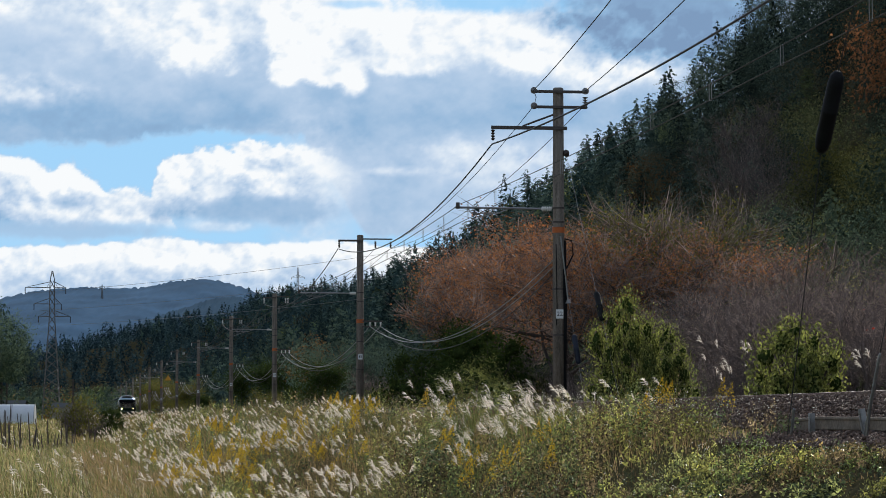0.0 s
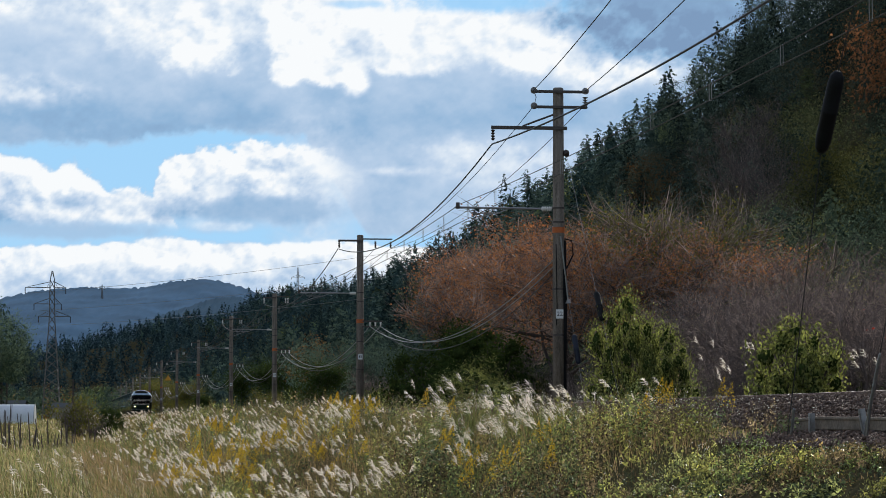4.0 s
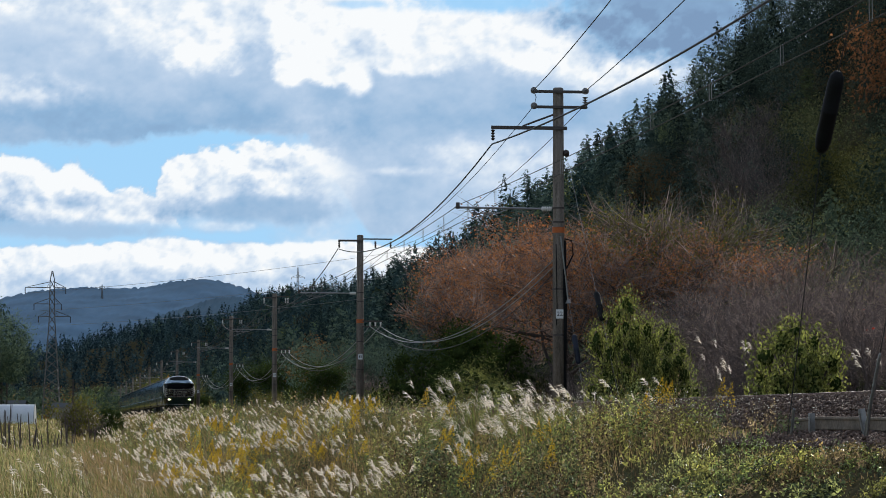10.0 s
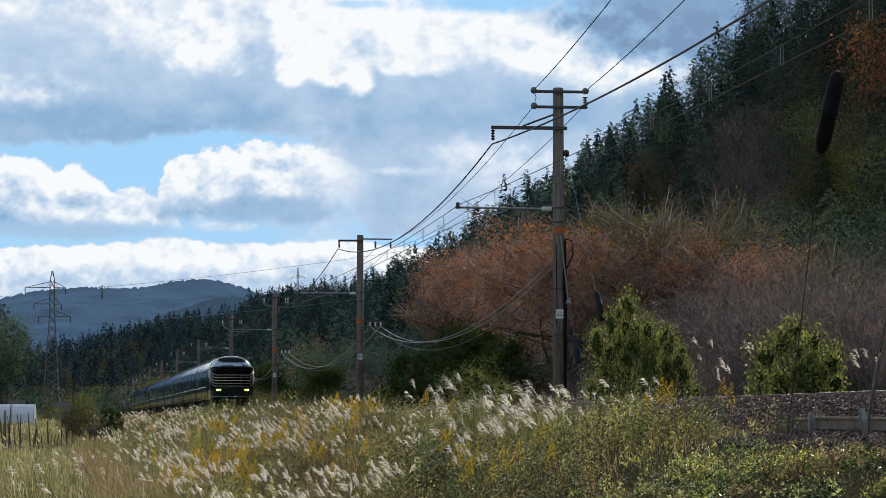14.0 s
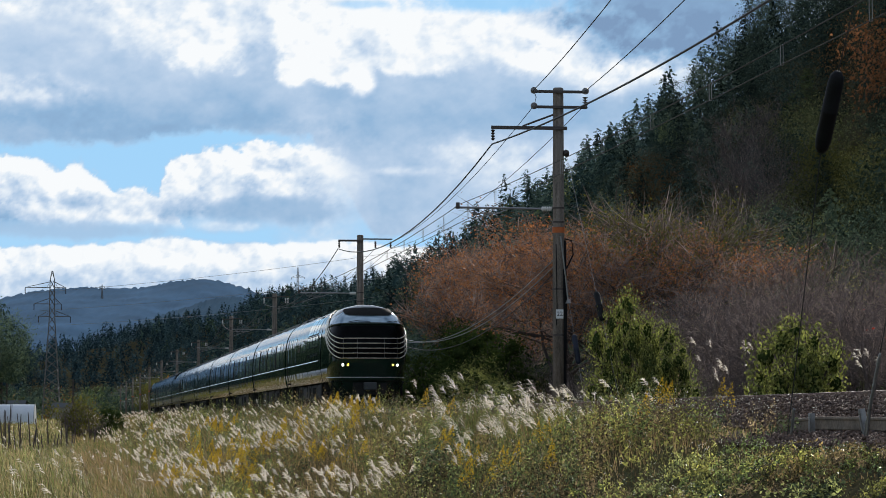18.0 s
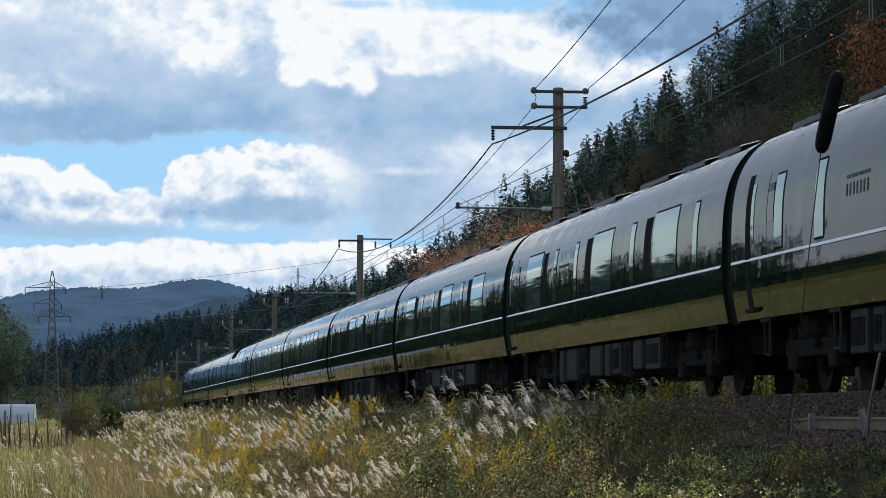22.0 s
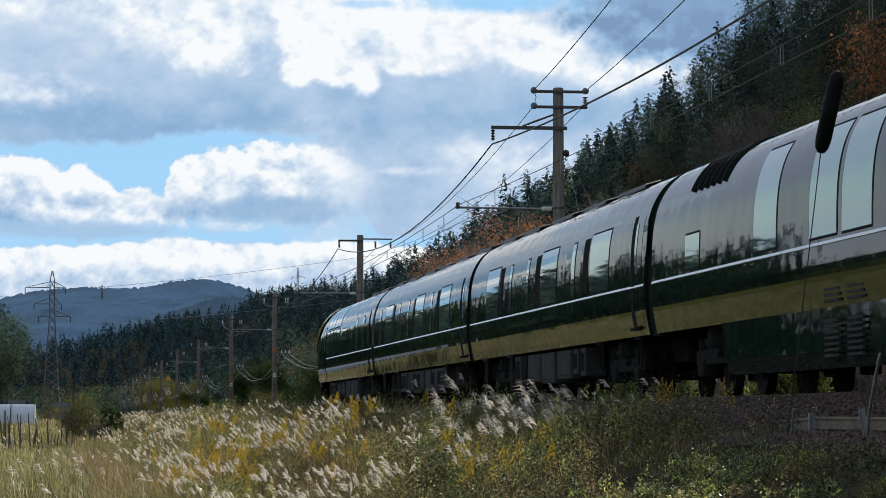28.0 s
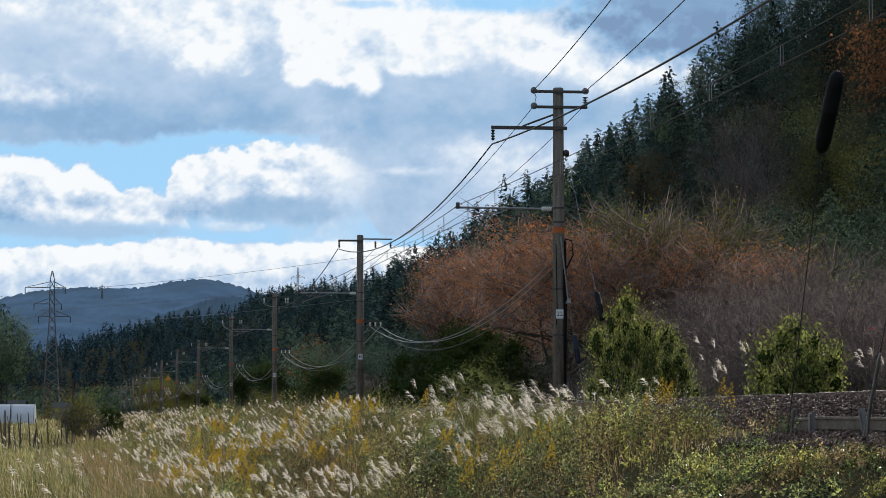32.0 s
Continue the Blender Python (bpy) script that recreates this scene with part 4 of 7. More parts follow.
def underframe(car, seed, lowered=False, x_end=20.9):
    rng = random.Random(seed)
    for bx in (3.6, 17.7 if x_end > 20 else 16.6):
        b = part("bogie", bogie_mesh(), M_BLACK, car, "dark dusty bogie frame")
        b.location = (bx, 0, 0)
        for ax in (-1.05, 1.05):
            w = part("wheelset", wheelset_mesh(), M_WHEEL, b, "worn steel wheels on an axle")
            w.location = (ax, 0, 0)
    bm = bmesh.new()
    box(bm, 0.5, x_end - 0.6, -0.55, 0.55, 0.62, 1.04)
    box(bm, 5.9, 15.4, -0.85, 0.85, 0.42, 1.0, 0.03)
    part("centre_sill", bm, M_BLACK, car)
    if lowered:
        for sd in (-1, 1):
            bm = bmesh.new()
            rows = [[(5.0, sd * 1.372, 1.06), (16.0, sd * 1.372, 1.06)], [(5.25, sd * 1.36, 0.5), (15.7, sd * 1.36, 0.5)], [(5.5, sd * 1.28, 0.28), (15.5, sd * 1.28, 0.28)]]
            sheet(bm, rows)
            bmesh.ops.recalc_face_normals(bm, faces=bm.faces)
            part("lower_skirt", bm, M_GREEN, car)
            for gx in (11.0, 12.1):
                for zb, n in ((1.12, 5), (0.42, 7)):
                    bm = bmesh.new()
                    for k in range(n):
                        box(bm, gx, gx + 0.7, sd * 1.40 - 0.02, sd * 1.40 + 0.02, zb + k * 0.075, zb + k * 0.075 + 0.035)
                    part("louvre", bm, M_BOX, car, "louvred air intake")
        return
    for sd in (-1, 1):
        x = 6.1
        while x < 14.6:
            w = rng.choice((0.5, 0.8, 1.2, 1.6))
            z0 = rng.uniform(0.36, 0.5)
            bm = bmesh.new()
            box(bm, x, x + w, min(sd * 0.9, sd * 1.3), max(sd * 0.9, sd * 1.3), z0, 1.0, 0.025)
            b = part("equipment_box", bm, rng.choice((M_BOX, M_BOX, M_BLACK)), car)
            kind = rng.random()
            bm = bmesh.new()
            if kind < 0.4:
                for k in range(6):
                    a = x + 0.08 + (w - 0.16) * k / 6
                    box(bm, a, a + (w - 0.16) / 12, sd * 1.3 - 0.012, sd * 1.3 + 0.012, z0 + 0.1, 0.9)
                part("grille", bm, M_BLACK, b)
            else:
                box(bm, x + 0.07, x + w - 0.07, sd * 1.3 - 0.012, sd * 1.3 + 0.012, z0 + 0.08, 0.92, 0.008)
                part("cover", bm, M_BOX, b)
            x += w + rng.uniform(0.06, 0.35)
        for lx in (1.6, 5.3, 16.0, 19.6):
            bm = bmesh.new()
            y = sd * 1.28
            rod(bm, [(lx, y, 1.04), (lx, y, 0.55), (lx + 0.3, y, 0.52), (lx + 0.32, y, 1.04)], 0.025, 6)
            box(bm, lx - 0.1, lx + 0.45, y - 0.05, y + 0.05, 1.0, 1.06)
            part("ladder_step", bm, M_BOX if lx < 6 else M_BLACK, car)


def roof_kit(car, seed, a=1.0, b=20.0):
    rng = random.Random(seed)
    x = a + 0.6
    while x < b - 2:
        w = rng.uniform(1.2, 2.6)
        for sd in (-1, 1):
            bm = bmesh.new()
            rows = []
            for y, z in ((0.52, 3.86), (0.5, 3.91), (0.80, 3.83), (0.82, 3.75)):
                rows.append([(x, sd * y, z), (x + 0.12, sd * y, z + 0.015), (x + w - 0.12, sd * y, z + 0.015), (x + w, sd * y, z)])
            sheet(bm, rows)
            bmesh.ops.recalc_face_normals(bm, faces=bm.faces)
            part("roof_fairing", bm, M_ROOFBOX, car, "low dark equipment cover")
        x += w + rng.uniform(0.9, 3.0)


def gangway(car):
    for k in range(5):
        bm = bmesh.new()
        loft(bm, -0.30 + 0.12 * k, -0.30 + 0.12 * k + 0.085, 0.955, dz=-0.03)
        part("gangway_rib", bm, M_BELLOWS, car, "black rubber gangway fold")


GROUP = "cars of the train"


def middle_car(i, big, dark, narrow, doors, words=None, emblem=None, small=(), lowered=False, tall=()):
    car = thing("railway_car", "dark green sleeper railway car with silver belt stripe, on rails", "railway car", group=GROUP)
    bm = bmesh.new()
    loft(bm, 0.30, CAR - 0.30)
    part("body", bm, M_GREEN, car, "glossy dark green body shell", smooth=False)
    for sd in (-1, 1):
        for a, b in big:
            window(car, sd, a, b)
        for a, b in tall:
            window(car, sd, a, b, 1.98, 3.42, "panorama_window")
        for a, b in small:
            window(car, sd, a, b, 1.97, 2.5, "small_window")
        for a, b in dark:
            slot(car, sd, a, b)
        for a, b in narrow:
            window(car, sd, a, b, 1.98, 2.98, "narrow_window")
        stops = sorted(doors)
        strip(car, sd, 0.34, CAR - 0.34)
        for a, b, side_of in stops:
            door(car, sd, a, b, side_of)
        if words:
            bars_block(car, sd, words[0] + 0.1, words[0] + 1.2, 2.38, 2)
        if emblem:
            gold_emblem(car, sd, emblem, 2.62)
    if lowered:
        for k in range(6):
            bm = bmesh.new()
            x = 2.9 + 0.42 * k
            ring = [(x, -half_width(z) - 0.012, z) for z in np.linspace(3.2, 3.85, 7)]
            rod(bm, ring, 0.045, 6)
            part("roof_rib", bm, M_BELLOWS, car)
    underframe(car, i, lowered)
    roof_kit(car, 40 + i, *((14, 20.5) if lowered else (0.6, 20.6)))
    gangway(car)
    return car


# the nose: at each height an outline in plan, rounded towards the tip
TIP = 21.2


def nose_x(z):
    return TIP + float(np.interp(z, [0.2, 1.0, 1.7, 2.4, 2.9, 3.15, 3.35, 3.55, 3.7, 3.8, 3.88, 3.91], [-0.45, -0.2, -0.02, 0, -0.10, -0.22, -0.40, -0.66, -0.95, -1.25, -1.8, -2.9]))


def nose_point(z, q, lift=0.0):
    """q from 0 at the tip to 1 where the straight side begins, then metres further back; negative: the other side."""
    sd, q = (1 if q >= 0 else -1), abs(q)
    w, length = half_width(z) if z >= 1.05 else 1.365 - 0.10 * (1.05 - z), 2.1
    x0 = nose_x(z) - length
    if q <= 1:
        t = q * math.pi / 2
        c, s_ = max(math.cos(t), 0.0) ** 0.66, math.sin(t) ** 0.66
        x, y = x0 + length * c, w * s_
        n = Vector((c / length * w, s_, 0.0)).normalized()
    else:
        x, y, n = x0 - (q - 1), w, Vector((0, 1, 0))
    tilt = Vector((0, 0, float(np.interp(z, [2.8, 3.3, 3.9], [0.0, 0.7, 3.0]))))
    n = (n + tilt).normalized()
    return Vector((x + n.x * lift, sd * (y + n.y * lift), z + n.z * lift))


def nose_patch(z_of, q0, q1, lift, nq=24, nz=8):
    """A patch of the nose between q0 and q1; z_of(q) gives its lower and upper edge."""
    bm = bmesh.new()
    rows = []
    for q in np.linspace(q0, q1, nq):
        a, b = z_of(q)
        rows.append([nose_point(z, q, lift) for z in np.linspace(a, b, nz)])
    sheet(bm, rows)
    bmesh.ops.recalc_face_normals(bm, faces=bm.faces)
    return bm


def end_car(name):
    car = thing(name, "dark green end car with rounded nose and gold grille bars", "railway car", group=GROUP)
    bm = bmesh.new()
    levels = np.array([z for y, z in PROFILE])
    qs = np.linspace(-1, 1, 41)
    vs = sheet(bm, [[(0.30, half_width(z), z)] + [nose_point(z, -q) for q in qs] + [(0.30, -half_width(z), z)] for z in levels])
    bm.faces.new([r[0] for r in vs] + [r[-1] for r in vs[-2::-1]])
    bm.faces.new(vs[0][::-1])
    bmesh.ops.remove_doubles(bm, verts=bm.verts, dist=0.0005)
    bmesh.ops.recalc_face_normals(bm, faces=bm.faces)
    body = part("body", bm, M_GREEN, car, "glossy dark green body with rounded nose", smooth=False)
    for poly in body.data.polygons:
        poly.use_smooth = abs(poly.normal.x) > 0.03 and poly.normal.x < 0.999
    for sd in (-1, 1):
        for k, (a, b) in enumerate(((11.05, 12.05), (12.22, 13.22), (13.48, 14.5), (14.72, 15.7))):
            window(car, sd, a, b, 2.46, 2.84, "saloon_window")
            window(car, sd, a - 0.05 * k, b - 0.05 * k, 2.95, 3.62, "roof_window", 0.045)
            part("sill_recess", skin(bmesh.new(), sd, a, b, 2.07, 2.22, 0.004, 3), M_GLOSSBLACK, car)
        window(car, sd, 8.57, 10.1, 2.4, 2.78, "small_window")
        window(car, sd, 2.86, 3.3, 1.98, 2.98, "narrow_window")
        window(car, sd, 5.0, 5.45, 1.98, 2.98, "narrow_window")
        strip(car, sd, 0.34, 15.9)
        door(car, sd, 1.25, 1.85, 1)
        bars_block(car, sd, 6.5, 7.6, 2.4, 2)
        d = part("cab_door", skin(bmesh.new(), sd, 16.35, 17.0, 1.12, 3.05, 0.008, 8), M_GREEN, car)
        for xa in (16.33, 16.98):
            part("door_seal", skin(bmesh.new(), sd, xa, xa + 0.03, 1.1, 3.06, 0.011, 8), M_GLOSSBLACK, d)
        part("door_window", skin(bmesh.new(), sd, 16.5, 16.85, 2.2, 2.9, 0.012, 5), M_GLASS, d)
    # windscreen, eyebrow, black mask, grille
    part("windscreen", nose_patch(lambda q: (3.16 - 0.02 * abs(q), 3.64 - 0.33 * max(0, abs(q) - 0.45) / 0.5), -0.93, 0.93, 0.012), M_SCREEN, car, "curved panoramic windscreen", True)
    part("windscreen_visor", nose_patch(lambda q: (3.43 + 0.22 * (q / 0.6) ** 4, 3.72 - 0.05 * abs(q)), -0.6, 0.6, 0.035), M_BLACK, car, "black visor above the glass", True)
    sill = bmesh.new()
    rod(sill, [nose_point(3.13 - 0.10 * abs(q) ** 3, q, 0.03) for q in np.linspace(-1.25, 1.25, 41)], [0.045 - 0.025 * abs(q) / 1.25 for q in np.linspace(-1.25, 1.25, 41)], 8)
    part("windscreen_sill", sill, M_GREEN, car, "", True)
    for q in (-0.28, 0.2):
        bm = bmesh.new()
        rod(bm, [nose_point(3.19, q, 0.04), nose_point(3.22, q + 0.13, 0.05), nose_point(3.20, q + 0.28, 0.04)], 0.013, 6)
        part("wiper", bm, M_BLACK, car)
    part("front_mask", nose_patch(lambda q: (1.86 + 1.6 * max(0, abs(q) - 0.5) ** 1.5, 3.07 - 0.2 * max(0, abs(q) - 0.6)), -0.80, 0.80, 0.010, 30), M_GLOSSBLACK, car, "gloss black front panel", True)
    for q in (-0.6, -0.36, -0.12, 0.12, 0.36, 0.6):
        grid = bmesh.new()
        rod(grid, [nose_point(z, q, 0.03) for z in np.linspace(1.88, 2.6, 6)], 0.014, 6)
        part("grille_upright", grid, M_BOX, car, "", True)
    for k, zc in enumerate((2.60, 2.42, 2.24, 2.06, 1.88)):
        bm = bmesh.new()
        pts = []
        for q in np.concatenate([np.linspace(-2.3, -1, 24), np.linspace(-0.96, 0.96, 49), np.linspace(1, 2.3, 24)]):
            a = abs(q)
            e = 2.1 * (1 - max(math.cos(min(a, 1.0) * math.pi / 2), 0.0) ** 0.66) + max(a - 1, 0)
            f = min(max((e - 0.30) / 3.0, 0.0), 1.0)
            pts.append(nose_point(zc + (3.74 - 0.05 * k - zc) * f ** 1.15, q, 0.03))
        rod(bm, pts, [0.022 if i % 96 else 0.006 for i in range(97)], 6)
        part("grille_bar", bm, M_CHROME, car, "long gold bar sweeping up the side", True)
    for sd in (-1, 1):
        for q, mt, lab in ((0.27, M_LAMPY, "lit yellow lamp"), (0.37, M_LAMPW, "lit white lamp")):
            c, o = nose_point(1.64, sd * q), nose_point(1.64, sd * q, 1.0)
            m = look(c, c + (c - o))
            bm = bmesh.new()
            lathe(bm, [(0.075, -0.02), (0.08, 0.025), (0.048, 0.03), (0.043, 0.0)], 16, m)
            h = part("headlight", bm, M_BOX, car, "round headlight bezel")
            bm = bmesh.new()
            lathe(bm, [(0.041, 0.0), (0.034, 0.014), (0.02, 0.021), (0.005, 0.024)], 16, m)
            part("lens", bm, mt, h, lab)
    rim = bmesh.new()
    rod(rim, [nose_point(1.19, q, 0.012) for q in np.linspace(-1.0, 1.0, 41)], 0.018, 6)
    part("bumper_line", rim, M_SILVER, car, "", True)
    # skirt under the nose, coupler hatch and rail guard
    bm = bmesh.new()
    for_rows = ((1.06, -0.06, 0.98, 1.0), (0.92, -0.09, 0.95, 0.99), (0.74, -0.15, 0.88, 0.96), (0.55, -0.25, 0.78, 0.92), (0.40, -0.36, 0.68, 0.88), (0.32, -0.44, 0.62, 0.85))
    sheet(bm, [[Vector((p.x + dx, p.y * ky, p.z)) for p in (nose_point(z, -q) for q in np.linspace(-reach, reach, 33))] for z, dx, reach, ky in for_rows])
    bmesh.ops.recalc_face_normals(bm, faces=bm.faces)
    skirt = part("front_skirt", bm, M_GREEN, car, "", True)
    lip = bmesh.new()
    rod(lip, [Vector((p.x - 0.36, p.y * 0.885, p.z + 0.75 * max(0.0, abs(q) - 0.5) ** 2 * 4)) for q in np.linspace(-0.86, 0.86, 33) for p in (nose_point(0.40, q, 0.02),)], 0.022, 6)
    part("skirt_lip", lip, M_GREEN, skirt, "", True)
    bm = bmesh.new()
    box(bm, TIP - 0.9, TIP - 0.22, -0.62, 0.62, 0.55, 1.0, 0.03)
    part("coupler_recess", bm, M_BLACK, skirt)
    bm = bmesh.new()
    box(bm, TIP - 0.4, TIP - 0.08, -0.24, 0.24, 0.72, 1.02, 0.05)
    part("coupler_cover", bm, M_ROOFBOX, skirt, "grey coupler cover")
    bm = bmesh.new()
    box(bm, TIP - 1.9, TIP - 0.9, -1.1, 1.1, 0.16, 0.4, 0.04)
    part("rail_guard", bm, M_BLACK, car)
    underframe(car, 3, False, 19.4)
    roof_kit(car, 30, 0.8, 9)
    gangway(car)
    return car


A_BIG, A_DARK, A_NARROW = ((2.9, 4.75), (10.4, 12.3), (15.95, 17.8)), ((4.88, 5.4), (9.7, 10.25), (15.2, 15.75)), ((6.25, 6.55), (8.55, 8.85), (14.0, 14.35))
TRAIN = [
    end_car("railway_car"),
    middle_car(2, A_BIG, A_DARK, A_NARROW + ((19.0, 19.3),), ((0.4, 0.95, 1),), (6.8, 8.4)),
    middle_car(3, A_BIG, A_DARK, A_NARROW, ((0.4, 0.95, 1),), (6.8, 8.3)),
    middle_car(4, ((8.0, 9.78), (10.66, 12.24), (17.0, 18.55)), ((6.95, 7.5), (12.36, 12.87), (16.3, 16.8), (0.36, 0.8)), ((4.25, 4.58), (13.32, 13.61), (15.52, 15.85)), ((1.15, 1.75, 1),), (13.8, 15.3)),
    middle_car(5, ((0.45, 1.5), (7.3, 8.6), (10.26, 11.6), (12.05, 13.35), (13.8, 15.1), (15.57, 16.86)), (), (), ((2.5, 3.15, 1),), (18.0, 19.4), 5.8),
    middle_car(6, ((5.6, 7.0), (9.95, 11.6), (12.1, 13.65), (15.8, 17.3), (17.84, 19.4)), (), ((3.9, 4.3),), ((2.3, 2.8, 1),), (7.6, 9.0)),
    middle_car(7, (), ((16.3, 17.0), (17.5, 18.2)), (), ((19.5, 20.0, 1),), (14.2, 15.4), 14.8, ((2.9, 3.9),), True, ((7.4, 8.7), (10.45, 11.8), (12.05, 13.4))),
    middle_car(8, A_BIG, A_DARK, A_NARROW, ((19.9, 20.2, 1),)),
    middle_car(9, ((3.3, 5.1), (10.7, 12.5), (15.95, 17.8)), ((5.3, 5.75), (10.2, 10.55), (15.2, 15.75)), ((1.75, 2.1), (6.75, 7.0), (8.95, 9.2), (14.0, 14.3)), ((19.9, 20.2, 1),), (7.3, 8.7)),
    end_car("railway_car"),
]
CAR_AT = [CAR * k for k in range(9)] + [CAR * 8]

# ---- valley: pylon, greenhouse, stakes, mountains ----
def at_view(u, d, z=None):
    """A spot at that many metres ahead, to the side by u (right positive, in thousandths of the distance)."""
    x, y = u / 1000 * d, d
    if z is None:
        s, l = to_track(x, y)
        z = float(ground_z(s, l))
    return Vector((x, y, z))


M_PYLON = mat("dull_lattice_steel", (0.19, 0.18, 0.17), (0.12, 0.115, 0.11), 0.7, 0.2, scale=1.0, bump=0)


def pylon(u, d, height, base_z, arms, width, label):
    p = at_view(u, d, base_z)
    t = thing("pylon", label, "pylon", Matrix.Translation(p) @ pose(0, 0, 0, 0, 0, 12), "power pylons")
    w = lambda z: width * float(np.interp(z / height, [0, 0.68, 0.94, 1.0], [1.0, 0.30, 0.24, 0.05]))
    r = max(0.05, 0.00011 * d) if d < 1000 else 0.00005 * d
    bm = bmesh.new()
    for sx in (-1, 1):
        for sy in (-1, 1):
            rod(bm, [(sx * w(z), sy * w(z), z) for z in (0, height * 0.68, height * 0.94, height)], r * 1.2, 4)
    part("leg_frame", bm, M_PYLON, t)
    n = 17
    bm = bmesh.new()
    for k in range(n):
        z0, z1 = height * k / n, height * (k + 1) / n
        for sx, sy, ex, ey in ((-1, -1, 1, -1), (-1, 1, 1, 1), (-1, -1, -1, 1), (1, -1, 1, 1)):
            rod(bm, [(sx * w(z0), sy * w(z0), z0), (ex * w(z1), ey * w(z1), z1)], r * 0.7, 4)
            rod(bm, [(ex * w(z0), ey * w(z0), z0), (sx * w(z1), sy * w(z1), z1)], r * 0.7, 4)
    part("lattice", bm, M_PYLON, t)
    for z, x0, x1 in arms:
        for side, reach in ((-1, x0), (1, x1)):
            bm = bmesh.new()
            for sy in (-1, 1):
                rod(bm, [(side * w(z), sy * w(z), z), (side * reach, 0, z)], r, 4)
                rod(bm, [(side * w(z + 1.2), sy * w(z + 1.2), z + 1.2), (side * reach, 0, z)], r * 0.8, 4)
            rod(bm, [(side * w(z) * 2.2, 0, z), (side * w(z) * 1.5, 0, z + 0.7)], r * 0.6, 4)
            a = part("arm", bm, M_PYLON, t)
            bm = bmesh.new()
            rod(bm, [(side * reach, 0, z), (side * reach, 0, z - 1.3)], r * 1.3, 6)
            part("insulator_string", bm, M_DARKINS, a)
    return t


pylon(-135.7, 600, 31.5, 1.4, ((28.0, 5.6, 2.8), (24.6, 3.75, 1.9), (22.0, 2.8, 3.8)), 1.95, "tall steel lattice pylon standing in the valley")
pylon(-50.4, 1750, 40, 55, ((34, 4, 4), (28, 4, 4)), 2.0, "small distant pylon on the wooded ridge")
pylon(-118.4, 3500, 18, 150, ((15, 3, 3), (12, 3, 3)), 1.4, "tiny pylon on the far mountain")
for z0, x0, dz in ((28.2, -5.6, 50), (24.6, -2.6, 46), (21.6, 2.6, 44)):
    a = at_view(-135.4, 600, z0) + Vector((x0, 0, 0))
    wire("transmission_wire", sag(a, Vector((140, 700, z0 + dz)), 7, 24), 0.035, M_GALV, "long faint transmission line crossing the sky")

# greenhouse tunnel
M_VINYL = mat("white_vinyl_film", (0.85, 0.87, 0.88), (0.7, 0.73, 0.75), 0.4, scale=0.8, fine=9, bump=0.1)
gh = thing("greenhouse", "long white vinyl greenhouse tunnel in the field", "greenhouse", Matrix.Translation(at_view(-141.3, 262)) @ pose(0, 0, 0, 0, 0, 4))
bm = bmesh.new()
arch = [(1.9 * math.cos(t), 2.05 * math.sin(t) ** 0.8) for t in np.linspace(0.0, math.pi, 15)]
vs = sheet(bm, [[(x, y, z) for y, z in arch] for x in np.arange(-14, 0.1, 1.0)])
bm.faces.new(vs[0])
bm.faces.new(vs[-1])
part("film", bm, M_VINYL, gh)
for x in np.arange(-14, 0.1, 2.0):
    bm = bmesh.new()
    rod(bm, [(x, y * 1.01, z * 1.01) for y, z in arch], 0.02, 5)
    part("hoop", bm, M_GALV, gh)
bm = bmesh.new()
box(bm, 0.01, 0.05, -0.5, 0.5, 0, 1.75, 0.01)
part("end_door", bm, M_VINYL, gh)

# garden stakes and dead stalks at the field's edge
rngs = random.Random(9)
for k in range(30):
    u, d = rngs.uniform(-153, -112), rngs.uniform(128, 150)
    st = thing("garden_stake", "thin dark wooden garden stake in the grass", "stake", Matrix.Translation(at_view(u, d)) @ pose(0, 0, 0, rngs.uniform(-7, 7), rngs.uniform(-9, 9), 0), "garden stakes")
    bm = bmesh.new()
    hh = rngs.uniform(0.9, 1.9) * (1.25 if u < -148 else 1)
    rod(bm, [(0, 0, -0.2), (0.01, 0, hh * 0.6), (0.02, 0.01, hh)], [0.035, 0.03, 0.018], 6)
    part("stick", bm, M_STEM, st)
# sheds and posts far down the valley
M_SHED = mat("grey_shed_wall", (0.35, 0.34, 0.32), (0.25, 0.24, 0.23), 0.8, scale=1.0)
for u, d, w, h in ((-131.5, 470, 3.2, 2.6), (-149, 470, 4.0, 3.0)):
    sh = thing("shed", "small grey shed at the edge of the field", "shed", Matrix.Translation(at_view(u, d)), "sheds")
    bm = bmesh.new()
    box(bm, -w / 2, w / 2, -1.5, 1.5, 0, h, 0.02)
    part("wall", bm, M_SHED, sh)
    bm = bmesh.new()
    sheet(bm, [[(x, -1.8, h - 0.1), (x, 0, h + 0.7), (x, 1.8, h - 0.1)] for x in (-w / 2 - 0.2, w / 2 + 0.2)])
    part("roof", bm, M_ROOFBOX, sh)
for u, d, h in ((-151.2, 420, 9.6), (-128.2, 430, 6.5), (-153.0, 400, 8.5)):
    q = thing("utility_pole", "slim dark utility pole in the valley", "utility pole", Matrix.Translation(at_view(u, d)), "valley poles")
    bm = bmesh.new()
    rod(bm, [(0, 0, -0.5), (0, 0, h)], [0.17, 0.12], 8)
    part("shaft", bm, M_ARM, q)
    for z in (h - 0.6, h - 1.4):
        bm = bmesh.new()
        box(bm, -0.8, 0.8, -0.06, 0.06, z, z + 0.1)
        part("crossarm", bm, M_ARM, q)


